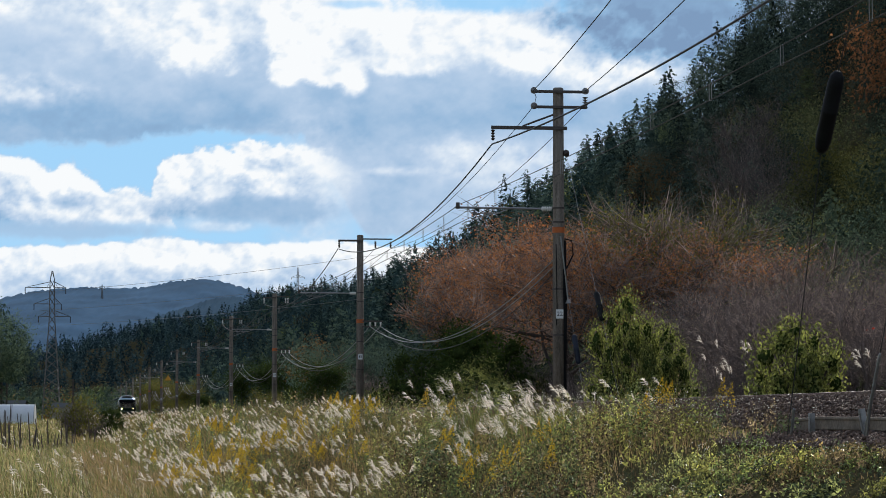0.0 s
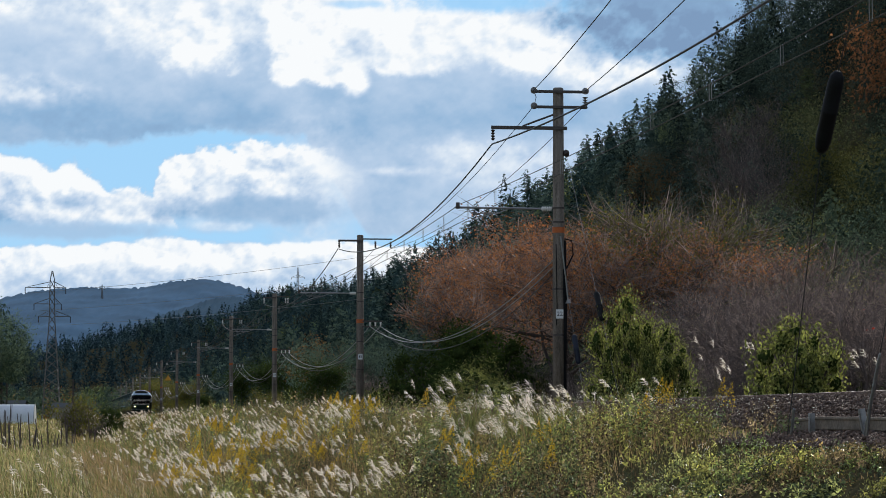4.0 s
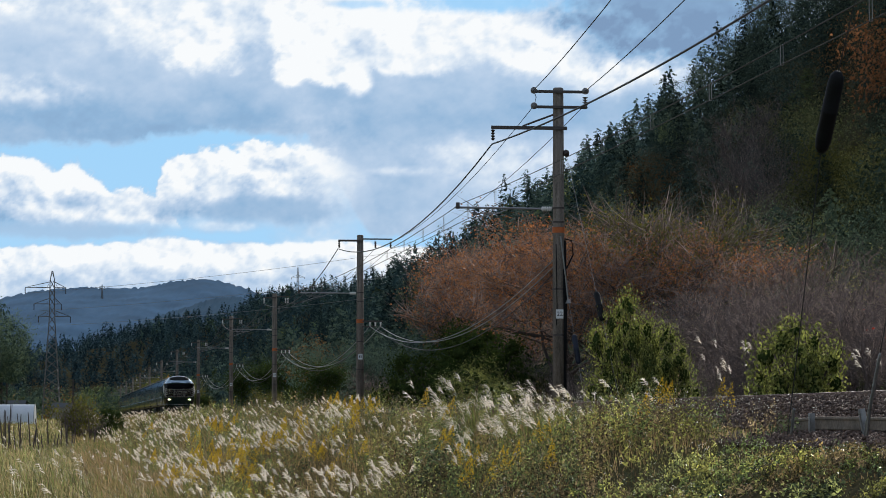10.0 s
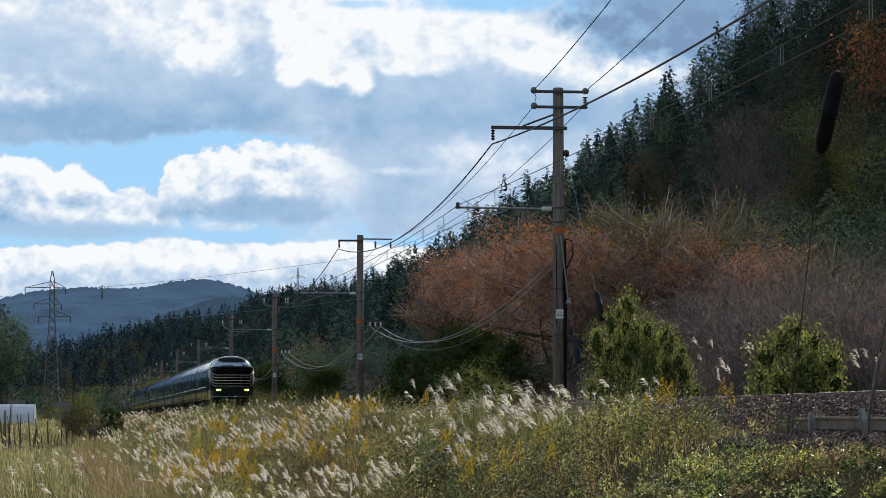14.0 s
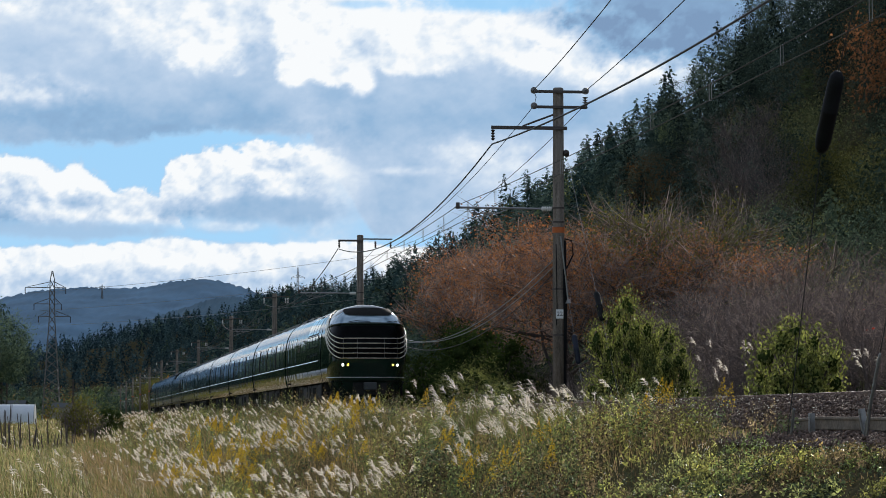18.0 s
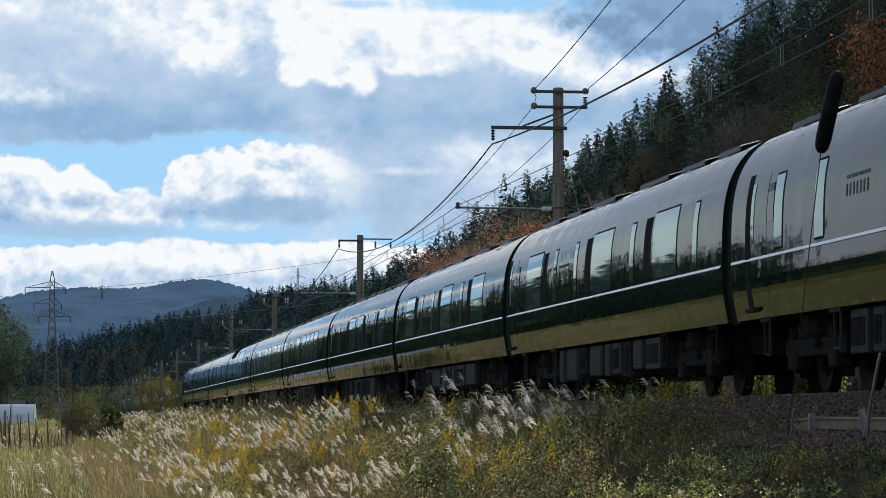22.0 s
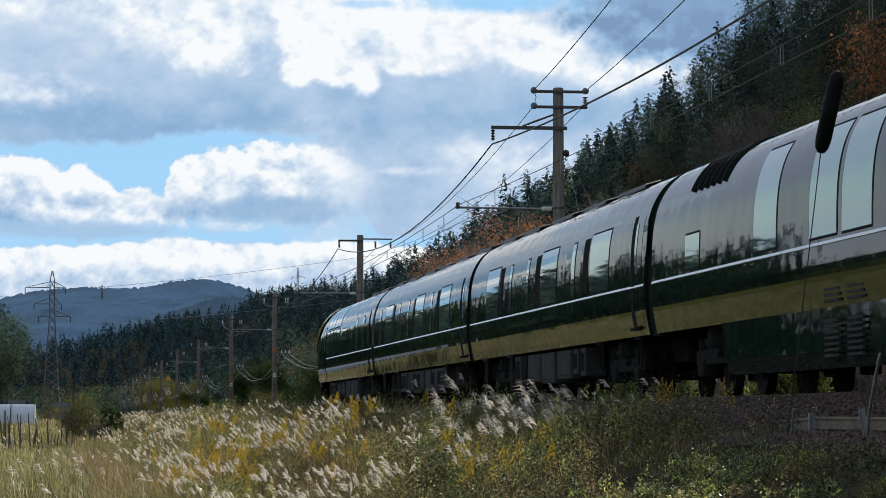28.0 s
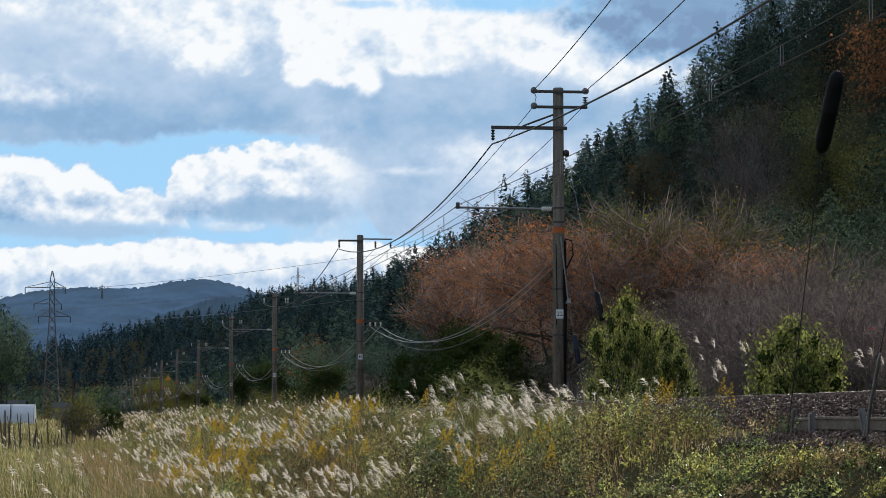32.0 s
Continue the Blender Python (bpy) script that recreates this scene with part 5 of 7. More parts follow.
def mountain(name, d, pts, colour, depth, seed, label):
    """A far wooded ridge; pts: side and height in thousandths of the distance."""
    us = np.linspace(pts[0][0], pts[-1][0], 420)
    hs = np.interp(us, [a for a, b in pts], [b for a, b in pts])
    hs = np.convolve(np.pad(hs, 9, mode="edge"), np.ones(19) / 19, mode="valid")
    t = np.linspace(0, 1, 46)
    U, T = np.meshgrid(us, t, indexing="ij")
    H = hs[:, None] * T ** 0.8 * (1 - 0.16 * (1 - T) * fbm(U / 16, T * 3, seed, 4) * 2)
    tree_ = (fbm(U / 0.9, T * 46, seed + 1, 2) - 0.4) * 1.5 * T
    co = np.stack([U / 1000 * d, d + depth * (T - 1) * (1 + 0.5 * (fbm(U / 22, T * 2.5, seed + 2, 4) - 0.5)) * 1.0, (H + tree_) / 1000 * d + EYE_Z], -1).reshape(-1, 3)
    i = np.arange(len(us) - 1)[:, None] * len(t) + np.arange(len(t) - 1)[None, :]
    f = np.stack([i, i + len(t), i + len(t) + 1, i + 1], -1).reshape(-1, 4)
    # blue air haze is put into the ridge's colour, which glows by emission
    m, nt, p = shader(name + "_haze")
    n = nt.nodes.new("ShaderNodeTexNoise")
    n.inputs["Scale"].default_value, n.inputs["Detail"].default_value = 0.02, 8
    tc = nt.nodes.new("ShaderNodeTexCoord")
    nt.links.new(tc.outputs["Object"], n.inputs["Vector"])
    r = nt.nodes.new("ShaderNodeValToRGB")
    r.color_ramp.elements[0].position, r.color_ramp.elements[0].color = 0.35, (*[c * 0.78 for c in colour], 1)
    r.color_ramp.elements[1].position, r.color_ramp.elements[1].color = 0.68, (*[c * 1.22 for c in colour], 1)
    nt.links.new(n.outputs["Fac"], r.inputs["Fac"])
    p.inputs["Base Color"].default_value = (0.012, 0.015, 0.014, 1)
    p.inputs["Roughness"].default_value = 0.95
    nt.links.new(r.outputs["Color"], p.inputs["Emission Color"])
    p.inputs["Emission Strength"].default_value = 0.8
    ob = mesh_np(name, co, f, m)
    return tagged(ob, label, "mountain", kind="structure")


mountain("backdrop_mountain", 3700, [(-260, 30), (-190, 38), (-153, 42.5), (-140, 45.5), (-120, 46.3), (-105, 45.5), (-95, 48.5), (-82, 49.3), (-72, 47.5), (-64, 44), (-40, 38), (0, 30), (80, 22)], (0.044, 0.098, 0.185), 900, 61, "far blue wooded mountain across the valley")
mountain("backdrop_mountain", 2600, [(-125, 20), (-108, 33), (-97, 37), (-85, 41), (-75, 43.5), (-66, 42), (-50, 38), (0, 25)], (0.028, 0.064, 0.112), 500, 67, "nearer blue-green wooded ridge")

# ---- woods, trees, bushes, grass ----
def gz(s, l):
    return ground_z(s, l)


def place(s, l, z):
    return np.stack([TRACK_X + D[0] * s + N[0] * l, TRACK_Y + D[1] * s + N[1] * l, z], -1)


M_CONIFER = leaf_mat("cedar_needles", (0.075, 0.11, 0.07), (0.105, 0.14, 0.08), 0.2, 0.9, 0.16, "tint", 0.0)
M_CHERRY = leaf_mat("autumn_cherry_leaves", (0.40, 0.155, 0.06), (0.28, 0.14, 0.06), 0.55, 0.6, 0.4)
M_OLIVE = leaf_mat("olive_autumn_leaves", (0.16, 0.14, 0.025), (0.10, 0.11, 0.025), 0.45, 0.6, 0.4)
M_LEAF = leaf_mat("glossy_green_leaves", (0.10, 0.125, 0.03), (0.30, 0.31, 0.08), 0.52, 0.5, 0.7, "", 0.4)
M_DARKLEAF = leaf_mat("dark_evergreen_leaves", (0.022, 0.045, 0.012), (0.065, 0.09, 0.02), 0.35, 0.75, 0.5, "", 0.08)
M_REDLEAF = leaf_mat("red_berries_and_leaves", (0.45, 0.03, 0.02), (0.35, 0.06, 0.03), 0.4)
M_TWIGLEAF = leaf_mat("dry_twigs", (0.30, 0.235, 0.21), (0.085, 0.064, 0.06), 0.3, 0.7, 0.6)
M_BLADE = leaf_mat("grass_blades", (0.13, 0.135, 0.05), (0.28, 0.225, 0.12), 0.58, 0.5, 0.5, "tint", 0.35)
M_WEED = leaf_mat("leafy_weeds", (0.095, 0.11, 0.05), (0.30, 0.315, 0.135), 0.62, 0.38, 0.75, "tint", 0.5)
M_GOLD = leaf_mat("goldenrod_flowers", (0.62, 0.43, 0.02), (0.42, 0.27, 0.02), 0.4, 0.7, 0.4)
M_PLUME = leaf_mat("silver_grass_plumes", (0.90, 0.85, 0.76), (0.66, 0.57, 0.47), 0.6, 0.7, 0.25)
M_SEED = leaf_mat("white_seed_and_glint", (0.62, 0.60, 0.55), (0.45, 0.43, 0.38), 0.5, 0.8, 0.2)


def crowns(name, s, l, h, wide, n, size, tints, rng, conifer=None, material=None, label="", base=None, heads=34):
    """Many tree crowns: boughs in drooping tiers (conifers) or in a dome, each with its sprays, round a shaded heart."""
    k = len(s)
    z0 = gz(s, l) if base is None else base
    con = np.ones(k, bool) if conifer is None else conifer
    c0 = place(s, l, z0)
    per = max(2, n // heads)
    t = (np.arange(heads)[None, :] + rng.random((k, heads))) / heads
    ang = rng.uniform(0, 2 * np.pi, (k, heads))
    w3 = wide[:, None]
    # conifers: tiers that grow shorter towards the tip
    reach = w3 * (1 - t ** 2.4) ** 0.9 * np.minimum(1, 0.75 + t * 2.0) * rng.uniform(0.66, 1.15, (k, heads)) + 0.12
    # domes: boughs end on a flattened ball
    up = rng.uniform(-0.45, 1.0, (k, heads))
    flat = np.sqrt(np.clip(1 - up ** 2, 0.05, 1)) * rng.uniform(0.7, 1.08, (k, heads))
    out = np.stack([np.cos(ang), np.sin(ang)], -1)
    c3, h3 = con[:, None], h[:, None]
    tip_r = np.where(c3, reach, w3 * flat)
    tip_z = np.where(c3, h3 * (0.10 + 0.90 * t) - 0.22 * reach, h3 * (0.60 + 0.36 * up * rng.uniform(0.8, 1.05, (k, heads))))
    root_z = np.where(c3, h3 * (0.10 + 0.90 * t), h3 * (0.45 + 0.2 * up))
    q = 1 - 0.72 * rng.random((k, heads, per)) ** 1.5
    wob = np.where(c3, 0.10 + 0.20 * tip_r, 0.17 * w3)[..., None, None]
    wob = wob * np.where(con[:, None, None, None], np.array([1, 1, 0.35]), np.array([1, 1, 0.8]))
    pts = np.empty((k, heads, per, 3))
    pts[..., :2] = c0[:, None, None, :2] + out[:, :, None, :] * (tip_r[..., None] * q)[..., None]
    pts[..., 2] = c0[:, None, None, 2] + root_z[..., None] + (tip_z - root_z)[..., None] * q ** 1.5
    pts += rng.normal(size=pts.shape) * 0.5 * wob * (1.25 - 0.6 * q[..., None])
    face = np.concatenate([np.broadcast_to(out[:, :, None, :] * 0.55, (k, heads, per, 2)), np.full((k, heads, per, 1), 0.8)], -1)
    co, tri = leaves(pts.reshape(-1, 3), face.reshape(-1, 3), size * rng.uniform(0.55, 1.4, k * heads * per), 0.34, 0.3, 0.4, rng)
    tone = rng.uniform(0.78, 1.22, (k, heads, 1, 1)) * np.ones((1, 1, per, 1))
    cols = np.repeat((tints[:, None, None, :] * tone).reshape(-1, 3), 4, axis=0)
    ob = mesh_np(name, co, tri, material or M_CONIFER, colors=cols)
    # inside of each crown: large rough sprays round the stem, coloured darker as shade
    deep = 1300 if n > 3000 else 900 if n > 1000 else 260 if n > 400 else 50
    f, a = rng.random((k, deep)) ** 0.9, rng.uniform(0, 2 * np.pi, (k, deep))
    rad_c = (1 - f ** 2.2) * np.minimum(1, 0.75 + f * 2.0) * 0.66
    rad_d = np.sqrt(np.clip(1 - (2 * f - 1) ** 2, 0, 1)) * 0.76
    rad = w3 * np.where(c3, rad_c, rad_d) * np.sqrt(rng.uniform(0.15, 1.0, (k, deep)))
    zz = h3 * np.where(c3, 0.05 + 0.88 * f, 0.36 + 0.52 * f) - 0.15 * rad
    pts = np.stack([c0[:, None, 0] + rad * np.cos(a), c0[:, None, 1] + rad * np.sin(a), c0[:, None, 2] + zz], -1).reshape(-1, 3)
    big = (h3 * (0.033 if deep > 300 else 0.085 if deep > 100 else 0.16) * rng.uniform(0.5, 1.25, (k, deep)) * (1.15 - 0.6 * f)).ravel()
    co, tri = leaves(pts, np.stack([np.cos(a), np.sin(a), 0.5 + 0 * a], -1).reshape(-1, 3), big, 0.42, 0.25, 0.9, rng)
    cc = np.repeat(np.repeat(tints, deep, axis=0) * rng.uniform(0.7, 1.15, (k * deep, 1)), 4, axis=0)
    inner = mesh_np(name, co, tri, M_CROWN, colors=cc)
    tagged(inner, label, "woods", kind="stuff")
    return tagged(ob, label, "woods", kind="stuff")


def hull_faces(v):
    """Triangles of the convex hull of a few points."""
    bm = bmesh.new()
    vs = [bm.verts.new(p) for p in v]
    bmesh.ops.convex_hull(bm, input=vs)
    bmesh.ops.triangulate(bm, faces=bm.faces[:])
    bm.verts.index_update()
    f = np.array([[q.index for q in face.verts] for face in bm.faces])
    bm.free()
    return f


def wood_tints(k, rng, s, l, autumn=0.12, vary=0.35):
    base = np.ones((k, 3)) * rng.uniform(1 - vary, 1 + vary, (k, 1))
    base *= 1 + (fbm(s / 60, l / 30, 21)[:, None] - 0.5) * vary * 2
    pick = rng.random(k)
    base[pick < autumn] *= np.array([2.0, 1.5, 0.8])
    base[pick < autumn * 0.3] *= np.array([1.35, 0.75, 0.8])
    base[(pick > autumn) & (pick < autumn * 2.2)] *= np.array([1.6, 1.45, 0.85])
    return base, pick


def forest(name, s0, s1, l0, l1, gap, n, size, seed, hmin=9.0, hmax=15.0, autumn=0.035, edge=0.42, in_view=None, vary=0.35, heads=34, shade=1.0):
    rng = np.random.default_rng(seed)
    ss, ll = np.meshgrid(np.arange(s0, s1, gap), np.arange(l0, l1, gap), indexing="ij")
    s, l = (ss + rng.uniform(-0.45, 0.45, ss.shape) * gap).ravel(), (ll + rng.uniform(-0.45, 0.45, ll.shape) * gap).ravel()
    if in_view is not None:
        c = place(s, l, 0 * s)
        keep = (c[:, 0] < 0.178 * c[:, 1] + 4) == in_view
        s, l = s[keep], l[keep]
    k = len(s)
    h = rng.uniform(hmin, hmax, k) * (0.75 + 0.5 * fbm(s / 40, l / 40, 31))
    low = smooth01((66 - l) / 16) * smooth01((300 - s) / 90) if l0 > 0 else np.zeros(k)
    tints, pick = wood_tints(k, rng, s, l, autumn, vary)
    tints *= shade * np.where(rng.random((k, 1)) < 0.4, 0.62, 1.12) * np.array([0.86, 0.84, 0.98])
    warm = (rng.random(k) < 0.24 * low) & (pick > autumn * 2.2)
    tints[warm] *= np.array([2.3, 1.7, 0.95]) * rng.uniform(0.7, 1.4, (warm.sum(), 1))
    con = (rng.random(k) > edge + 0.3 * low) & (pick > autumn) & ~warm
    h = h * rng.uniform(0.8, 1.15, k)
    wide = np.where(con, h * rng.uniform(0.24, 0.33, k), h * rng.uniform(0.30, 0.40, k))
    h = np.where(con, h, h * 0.8)
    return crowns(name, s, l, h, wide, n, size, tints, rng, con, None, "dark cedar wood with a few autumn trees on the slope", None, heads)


# darker than the needles: the crowns' inner shade is in this colour
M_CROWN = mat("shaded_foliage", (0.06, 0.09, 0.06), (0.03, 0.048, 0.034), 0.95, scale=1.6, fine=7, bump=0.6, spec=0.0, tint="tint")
# tints turn bluer further off: air haze put into the leaf colour
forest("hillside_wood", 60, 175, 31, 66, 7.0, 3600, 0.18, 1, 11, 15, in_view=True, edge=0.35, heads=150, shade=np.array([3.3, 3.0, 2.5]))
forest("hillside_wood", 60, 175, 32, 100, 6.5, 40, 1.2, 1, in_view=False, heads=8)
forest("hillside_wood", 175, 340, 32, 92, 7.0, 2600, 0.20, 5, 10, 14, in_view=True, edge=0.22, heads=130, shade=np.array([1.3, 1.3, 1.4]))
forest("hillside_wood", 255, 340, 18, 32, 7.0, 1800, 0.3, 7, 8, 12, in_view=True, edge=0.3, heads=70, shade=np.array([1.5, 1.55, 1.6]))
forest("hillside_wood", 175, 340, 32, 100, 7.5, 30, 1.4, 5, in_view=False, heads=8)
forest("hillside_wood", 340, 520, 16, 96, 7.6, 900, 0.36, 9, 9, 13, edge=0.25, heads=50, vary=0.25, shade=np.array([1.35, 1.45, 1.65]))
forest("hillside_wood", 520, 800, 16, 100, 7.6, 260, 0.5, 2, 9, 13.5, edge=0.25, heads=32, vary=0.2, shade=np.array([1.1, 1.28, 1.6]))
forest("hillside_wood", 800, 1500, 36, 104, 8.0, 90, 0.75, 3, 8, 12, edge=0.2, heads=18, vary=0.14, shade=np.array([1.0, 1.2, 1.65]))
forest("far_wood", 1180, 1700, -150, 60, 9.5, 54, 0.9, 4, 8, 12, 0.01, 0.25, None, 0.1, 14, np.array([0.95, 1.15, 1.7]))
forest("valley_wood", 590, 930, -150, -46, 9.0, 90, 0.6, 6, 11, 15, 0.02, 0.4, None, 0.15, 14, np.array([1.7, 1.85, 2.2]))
# valley woods beyond the field, and across the fields behind the viewer
rngv = np.random.default_rng(8)


def belt(name, spots, n, size, label, rng, hmin, hmax, autumn=0.2, slim=1.0, shade=1.0):
    s = np.array([a for a, b in spots], float)
    l = np.array([b for a, b in spots], float)
    k = len(s)
    h = rng.uniform(hmin, hmax, k)
    tints, pick = wood_tints(k, rng, s, l, autumn, 0.2)
    con = rng.random(k) > 0.6
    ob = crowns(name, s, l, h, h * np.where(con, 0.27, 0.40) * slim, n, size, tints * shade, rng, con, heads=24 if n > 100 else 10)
    return tagged(ob, label, "woods", kind="stuff")


def world_spot(az, dist):
    return to_track(math.sin(radians(az)) * dist, math.cos(radians(az)) * dist)


# the first six belts have raised tints: valley haze put into leaf colour
belt("valley_wood", [world_spot(rngv.uniform(-13, -8.45), rngv.uniform(335, 420)) for _ in range(60)], 1100, 0.28, "mixed dark green and yellowing trees at the field's edge", rngv, 11, 17, 0.08, 0.8, np.array([2.0, 1.9, 1.9]))
belt("valley_wood", [world_spot(rngv.uniform(-17.5, -11.0), rngv.uniform(215, 290)) for _ in range(120)], 260, 0.9, "tall dark trees beside the fields", rngv, 9, 20, 0.05, 0.5, 1.5)
belt("valley_wood", [world_spot(rngv.uniform(-30, -17.5), rngv.uniform(215, 300)) for _ in range(110)], 160, 1.0, "dark trees beside the fields", rngv, 5, 12, 0.05, 1.0, 1.5)
belt("valley_wood", [world_spot(rngv.uniform(-17, -9.5), rngv.uniform(330, 430)) for _ in range(110)], 90, 0.8, "tall dark trees along the valley field", rngv, 14, 24, 0.03, 0.7, 1.5)
belt("valley_wood", [world_spot(rngv.uniform(-15, -10.1), rngv.uniform(430, 600)) for _ in range(70)], 110, 1.6, "tall trees beyond the fields", rngv, 18, 27, 0.05, 0.7, 1.5)
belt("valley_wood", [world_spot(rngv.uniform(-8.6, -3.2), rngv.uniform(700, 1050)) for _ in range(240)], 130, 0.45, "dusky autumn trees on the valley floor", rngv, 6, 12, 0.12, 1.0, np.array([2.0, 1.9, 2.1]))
belt("valley_wood", [world_spot(rngv.uniform(-250, -27), rngv.uniform(150, 230)) for _ in range(260)], 60, 1.2, "row of trees across the fields", rngv, 3, 7.5, 0.1)
belt("valley_wood", [world_spot(rngv.uniform(-250, -13), rngv.uniform(300, 520)) for _ in range(260)], 40, 3.0, "wooded rise across the fields", rngv, 8, 14, 0.1)


def branches(rng, base, up, length, radius, depth, out, tips, lean=0.5):
    """Grow a limb and its side limbs; out gathers (points, radii), tips the ends with their way."""
    p, d = Vector(base), Vector(up).normalized()
    pts, rad = [p.copy()], [radius]
    steps = 4
    for k in range(steps):
        d = (d + Vector((rng.uniform(-1, 1), rng.uniform(-1, 1), rng.uniform(-0.35, 0.6))) * 0.22).normalized()
        p = p + d * length / steps
        pts.append(p.copy())
        rad.append(radius * (1 - 0.62 * (k + 1) / steps))
        if depth and k >= 1:
            for _ in range(2):
                side = Vector((rng.uniform(-1, 1), rng.uniform(-1, 1), rng.uniform(-0.1, 0.55))).normalized()
                branches(rng, p, d * (1 - lean) + side * lean * 1.5, length * rng.uniform(0.5, 0.72), rad[-1] * 0.62, depth - 1, out, tips, lean)
    out.append((pts, rad))
    tips.append((pts[-1].copy(), d.copy(), length))
    for q in pts[1:-1]:
        tips.append((q.copy(), d.copy(), length))


def twigs(points, ways, lengths, width, rng):
    """Thin twigs: narrow triangles."""
    n = len(points)
    side = unit(np.cross(ways, rng.normal(size=(n, 3)))) * width
    co = np.stack([points - side, points + side, points + ways * lengths[:, None]], 1).reshape(-1, 3)
    return co, np.arange(n * 3).reshape(-1, 3)


def tree(name, label, category, seed, height, trunk, depth, leafs, leaf_size, leaf_material, twig_n, crown_low=0.0, lean=0.5, stems=1, spread=0.4, group="", extra=None, twig_w=0.009):
    rng, nrng = random.Random(seed), np.random.default_rng(seed)
    t = thing(name, label, category, group=group)
    out, tips = [], []
    for k in range(stems):
        a = rng.uniform(0, 6.28)
        tilt = rng.uniform(0.1, 0.5) if stems > 1 else 0.06
        branches(rng, (math.cos(a) * 0.12 * (stems > 1), math.sin(a) * 0.12 * (stems > 1), -0.1), (math.cos(a) * tilt, math.sin(a) * tilt, 1), height * (0.5 if depth > 2 else 0.62), trunk, depth, out, tips, lean)
    bm = bmesh.new()
    for pts, rad in out:
        rod(bm, pts, [max(r, 0.006) for r in rad], 7 if rad[0] > 0.08 else 3, False)
    tagged(part("trunk" if stems == 1 else "stem", bm, M_BARK if stems == 1 else M_STEM, t), kind="" if stems == 1 else "stuff")
    tp = np.array([list(p) for p, d, ln in tips])
    td = np.array([list(d) for p, d, ln in tips])
    top = tp[:, 2].max()
    if twig_n:
        i = nrng.integers(0, len(tp), twig_n)
        ways = unit(td[i] + nrng.normal(size=(twig_n, 3)) * 0.7 + np.array([0, 0, 0.25]))
        co, f = twigs(tp[i] + nrng.normal(size=(twig_n, 3)) * 0.10, ways, nrng.uniform(0.3, 0.95, twig_n) * height * 0.14, twig_w, nrng)
        tagged(mesh_np("twig", co, f, M_TWIGLEAF, t), kind="stuff")
    if leafs:
        w = np.clip((tp[:, 2] / top - crown_low), 0.02, 1)
        i = nrng.choice(len(tp), leafs, p=w / w.sum())
        c = tp[i] + nrng.normal(size=(leafs, 3)) * spread
        c[:, 2] = np.maximum(c[:, 2], 0.06)
        co, f = leaves(c, unit(c - np.array([0, 0, top * 0.4])) + np.array([0, 0, 0.3]), leaf_size * nrng.uniform(0.6, 1.3, leafs), 0.6, 0.2, 0.9, nrng)
        tagged(mesh_np("foliage", co, f, leaf_material, t), kind="stuff")
    if extra:
        n2, size2, m2 = extra
        i = nrng.integers(0, len(tp), n2)
        co, f = leaves(tp[i] + nrng.normal(size=(n2, 3)) * 0.3, np.array([[0, 0, 1.0]]).repeat(n2, 0), size2 * nrng.uniform(0.6, 1.3, n2), 0.7, 0.2, 1.0, nrng)
        tagged(mesh_np("red_foliage", co, f, m2, t), kind="stuff")
    return t, top


def plant(made, s, l, height, turn, first=False, squash=1.0):
    t, top = made
    k = height / top
    p = stand(s, l, -0.03)
    m = Matrix.Translation(p) @ Matrix.Rotation(turn, 4, "Z")
    sc = Vector((k * squash, k * squash, k))
    if first:
        t.matrix_basis = m
        t.scale = sc
        return t
    c = copy_thing(t, m)
    c.scale = sc
    return c


rngt = random.Random(3)
cherry = [tree("cherry_tree", "cherry tree with sparse rust-orange autumn leaves and bare twigs", "tree", 60 + k, 8.0, 0.16, 3, 9000, 0.07, M_CHERRY if k < 3 else M_OLIVE, 2400, 0.42, 0.62, 1, 0.2, "row of cherry trees") for k in range(4)]
CHERRIES = [(78, 13, 7.4, 2), (83, 10, 7.6, 0), (90, 12.5, 8.6, 1), (98, 10, 8.4, 2), (106, 13, 9.4, 0), (114, 10, 8.8, 1), (122, 12, 9.6, 2), (132, 14, 9.0, 0), (92, 16, 8.4, 3), (86, 17, 9.0, 3)]
seen_first = set()
for s_, l_, h_, k in CHERRIES:
    plant(cherry[k], s_, l_, h_ * 1.06, rngt.uniform(0, 6.28), k not in seen_first, 1.15 if s_ < 110 else 0.9)
    seen_first.add(k)
bare = [tree("bare_shrub", "tall leafless shrub with grey-brown twigs", "shrub", 80 + k, 4.5, 0.05, 2, 0, 0.1, None, 2900, 0.0, 0.5, 5, 0.3, "thicket of bare shrubs", (200, 0.085, M_REDLEAF) if k == 2 else None, 0.0052) for k in range(3)]
seen_first = set()
for n_ in range(64):
    s_, l_ = rngt.uniform(10, 78), rngt.uniform(6.5, 18)
    k = 2 if (s_ < 28 and n_ % 2) else n_ % 2
    plant(bare[k], s_, l_, rngt.uniform(3.4, 5.0) * (0.62 + l_ * 0.05) * (0.6 if s_ > 42 and l_ < 4 + s_ * 0.1 else 1.0), rngt.uniform(0, 6.28), k not in seen_first, 1.1)
    seen_first.add(k)
for n_ in range(8):
    plant(bare[n_ % 2], rngt.uniform(80, 150), rngt.uniform(6, 10), rngt.uniform(2.5, 4.0), rngt.uniform(0, 6.28), False, 1.2)


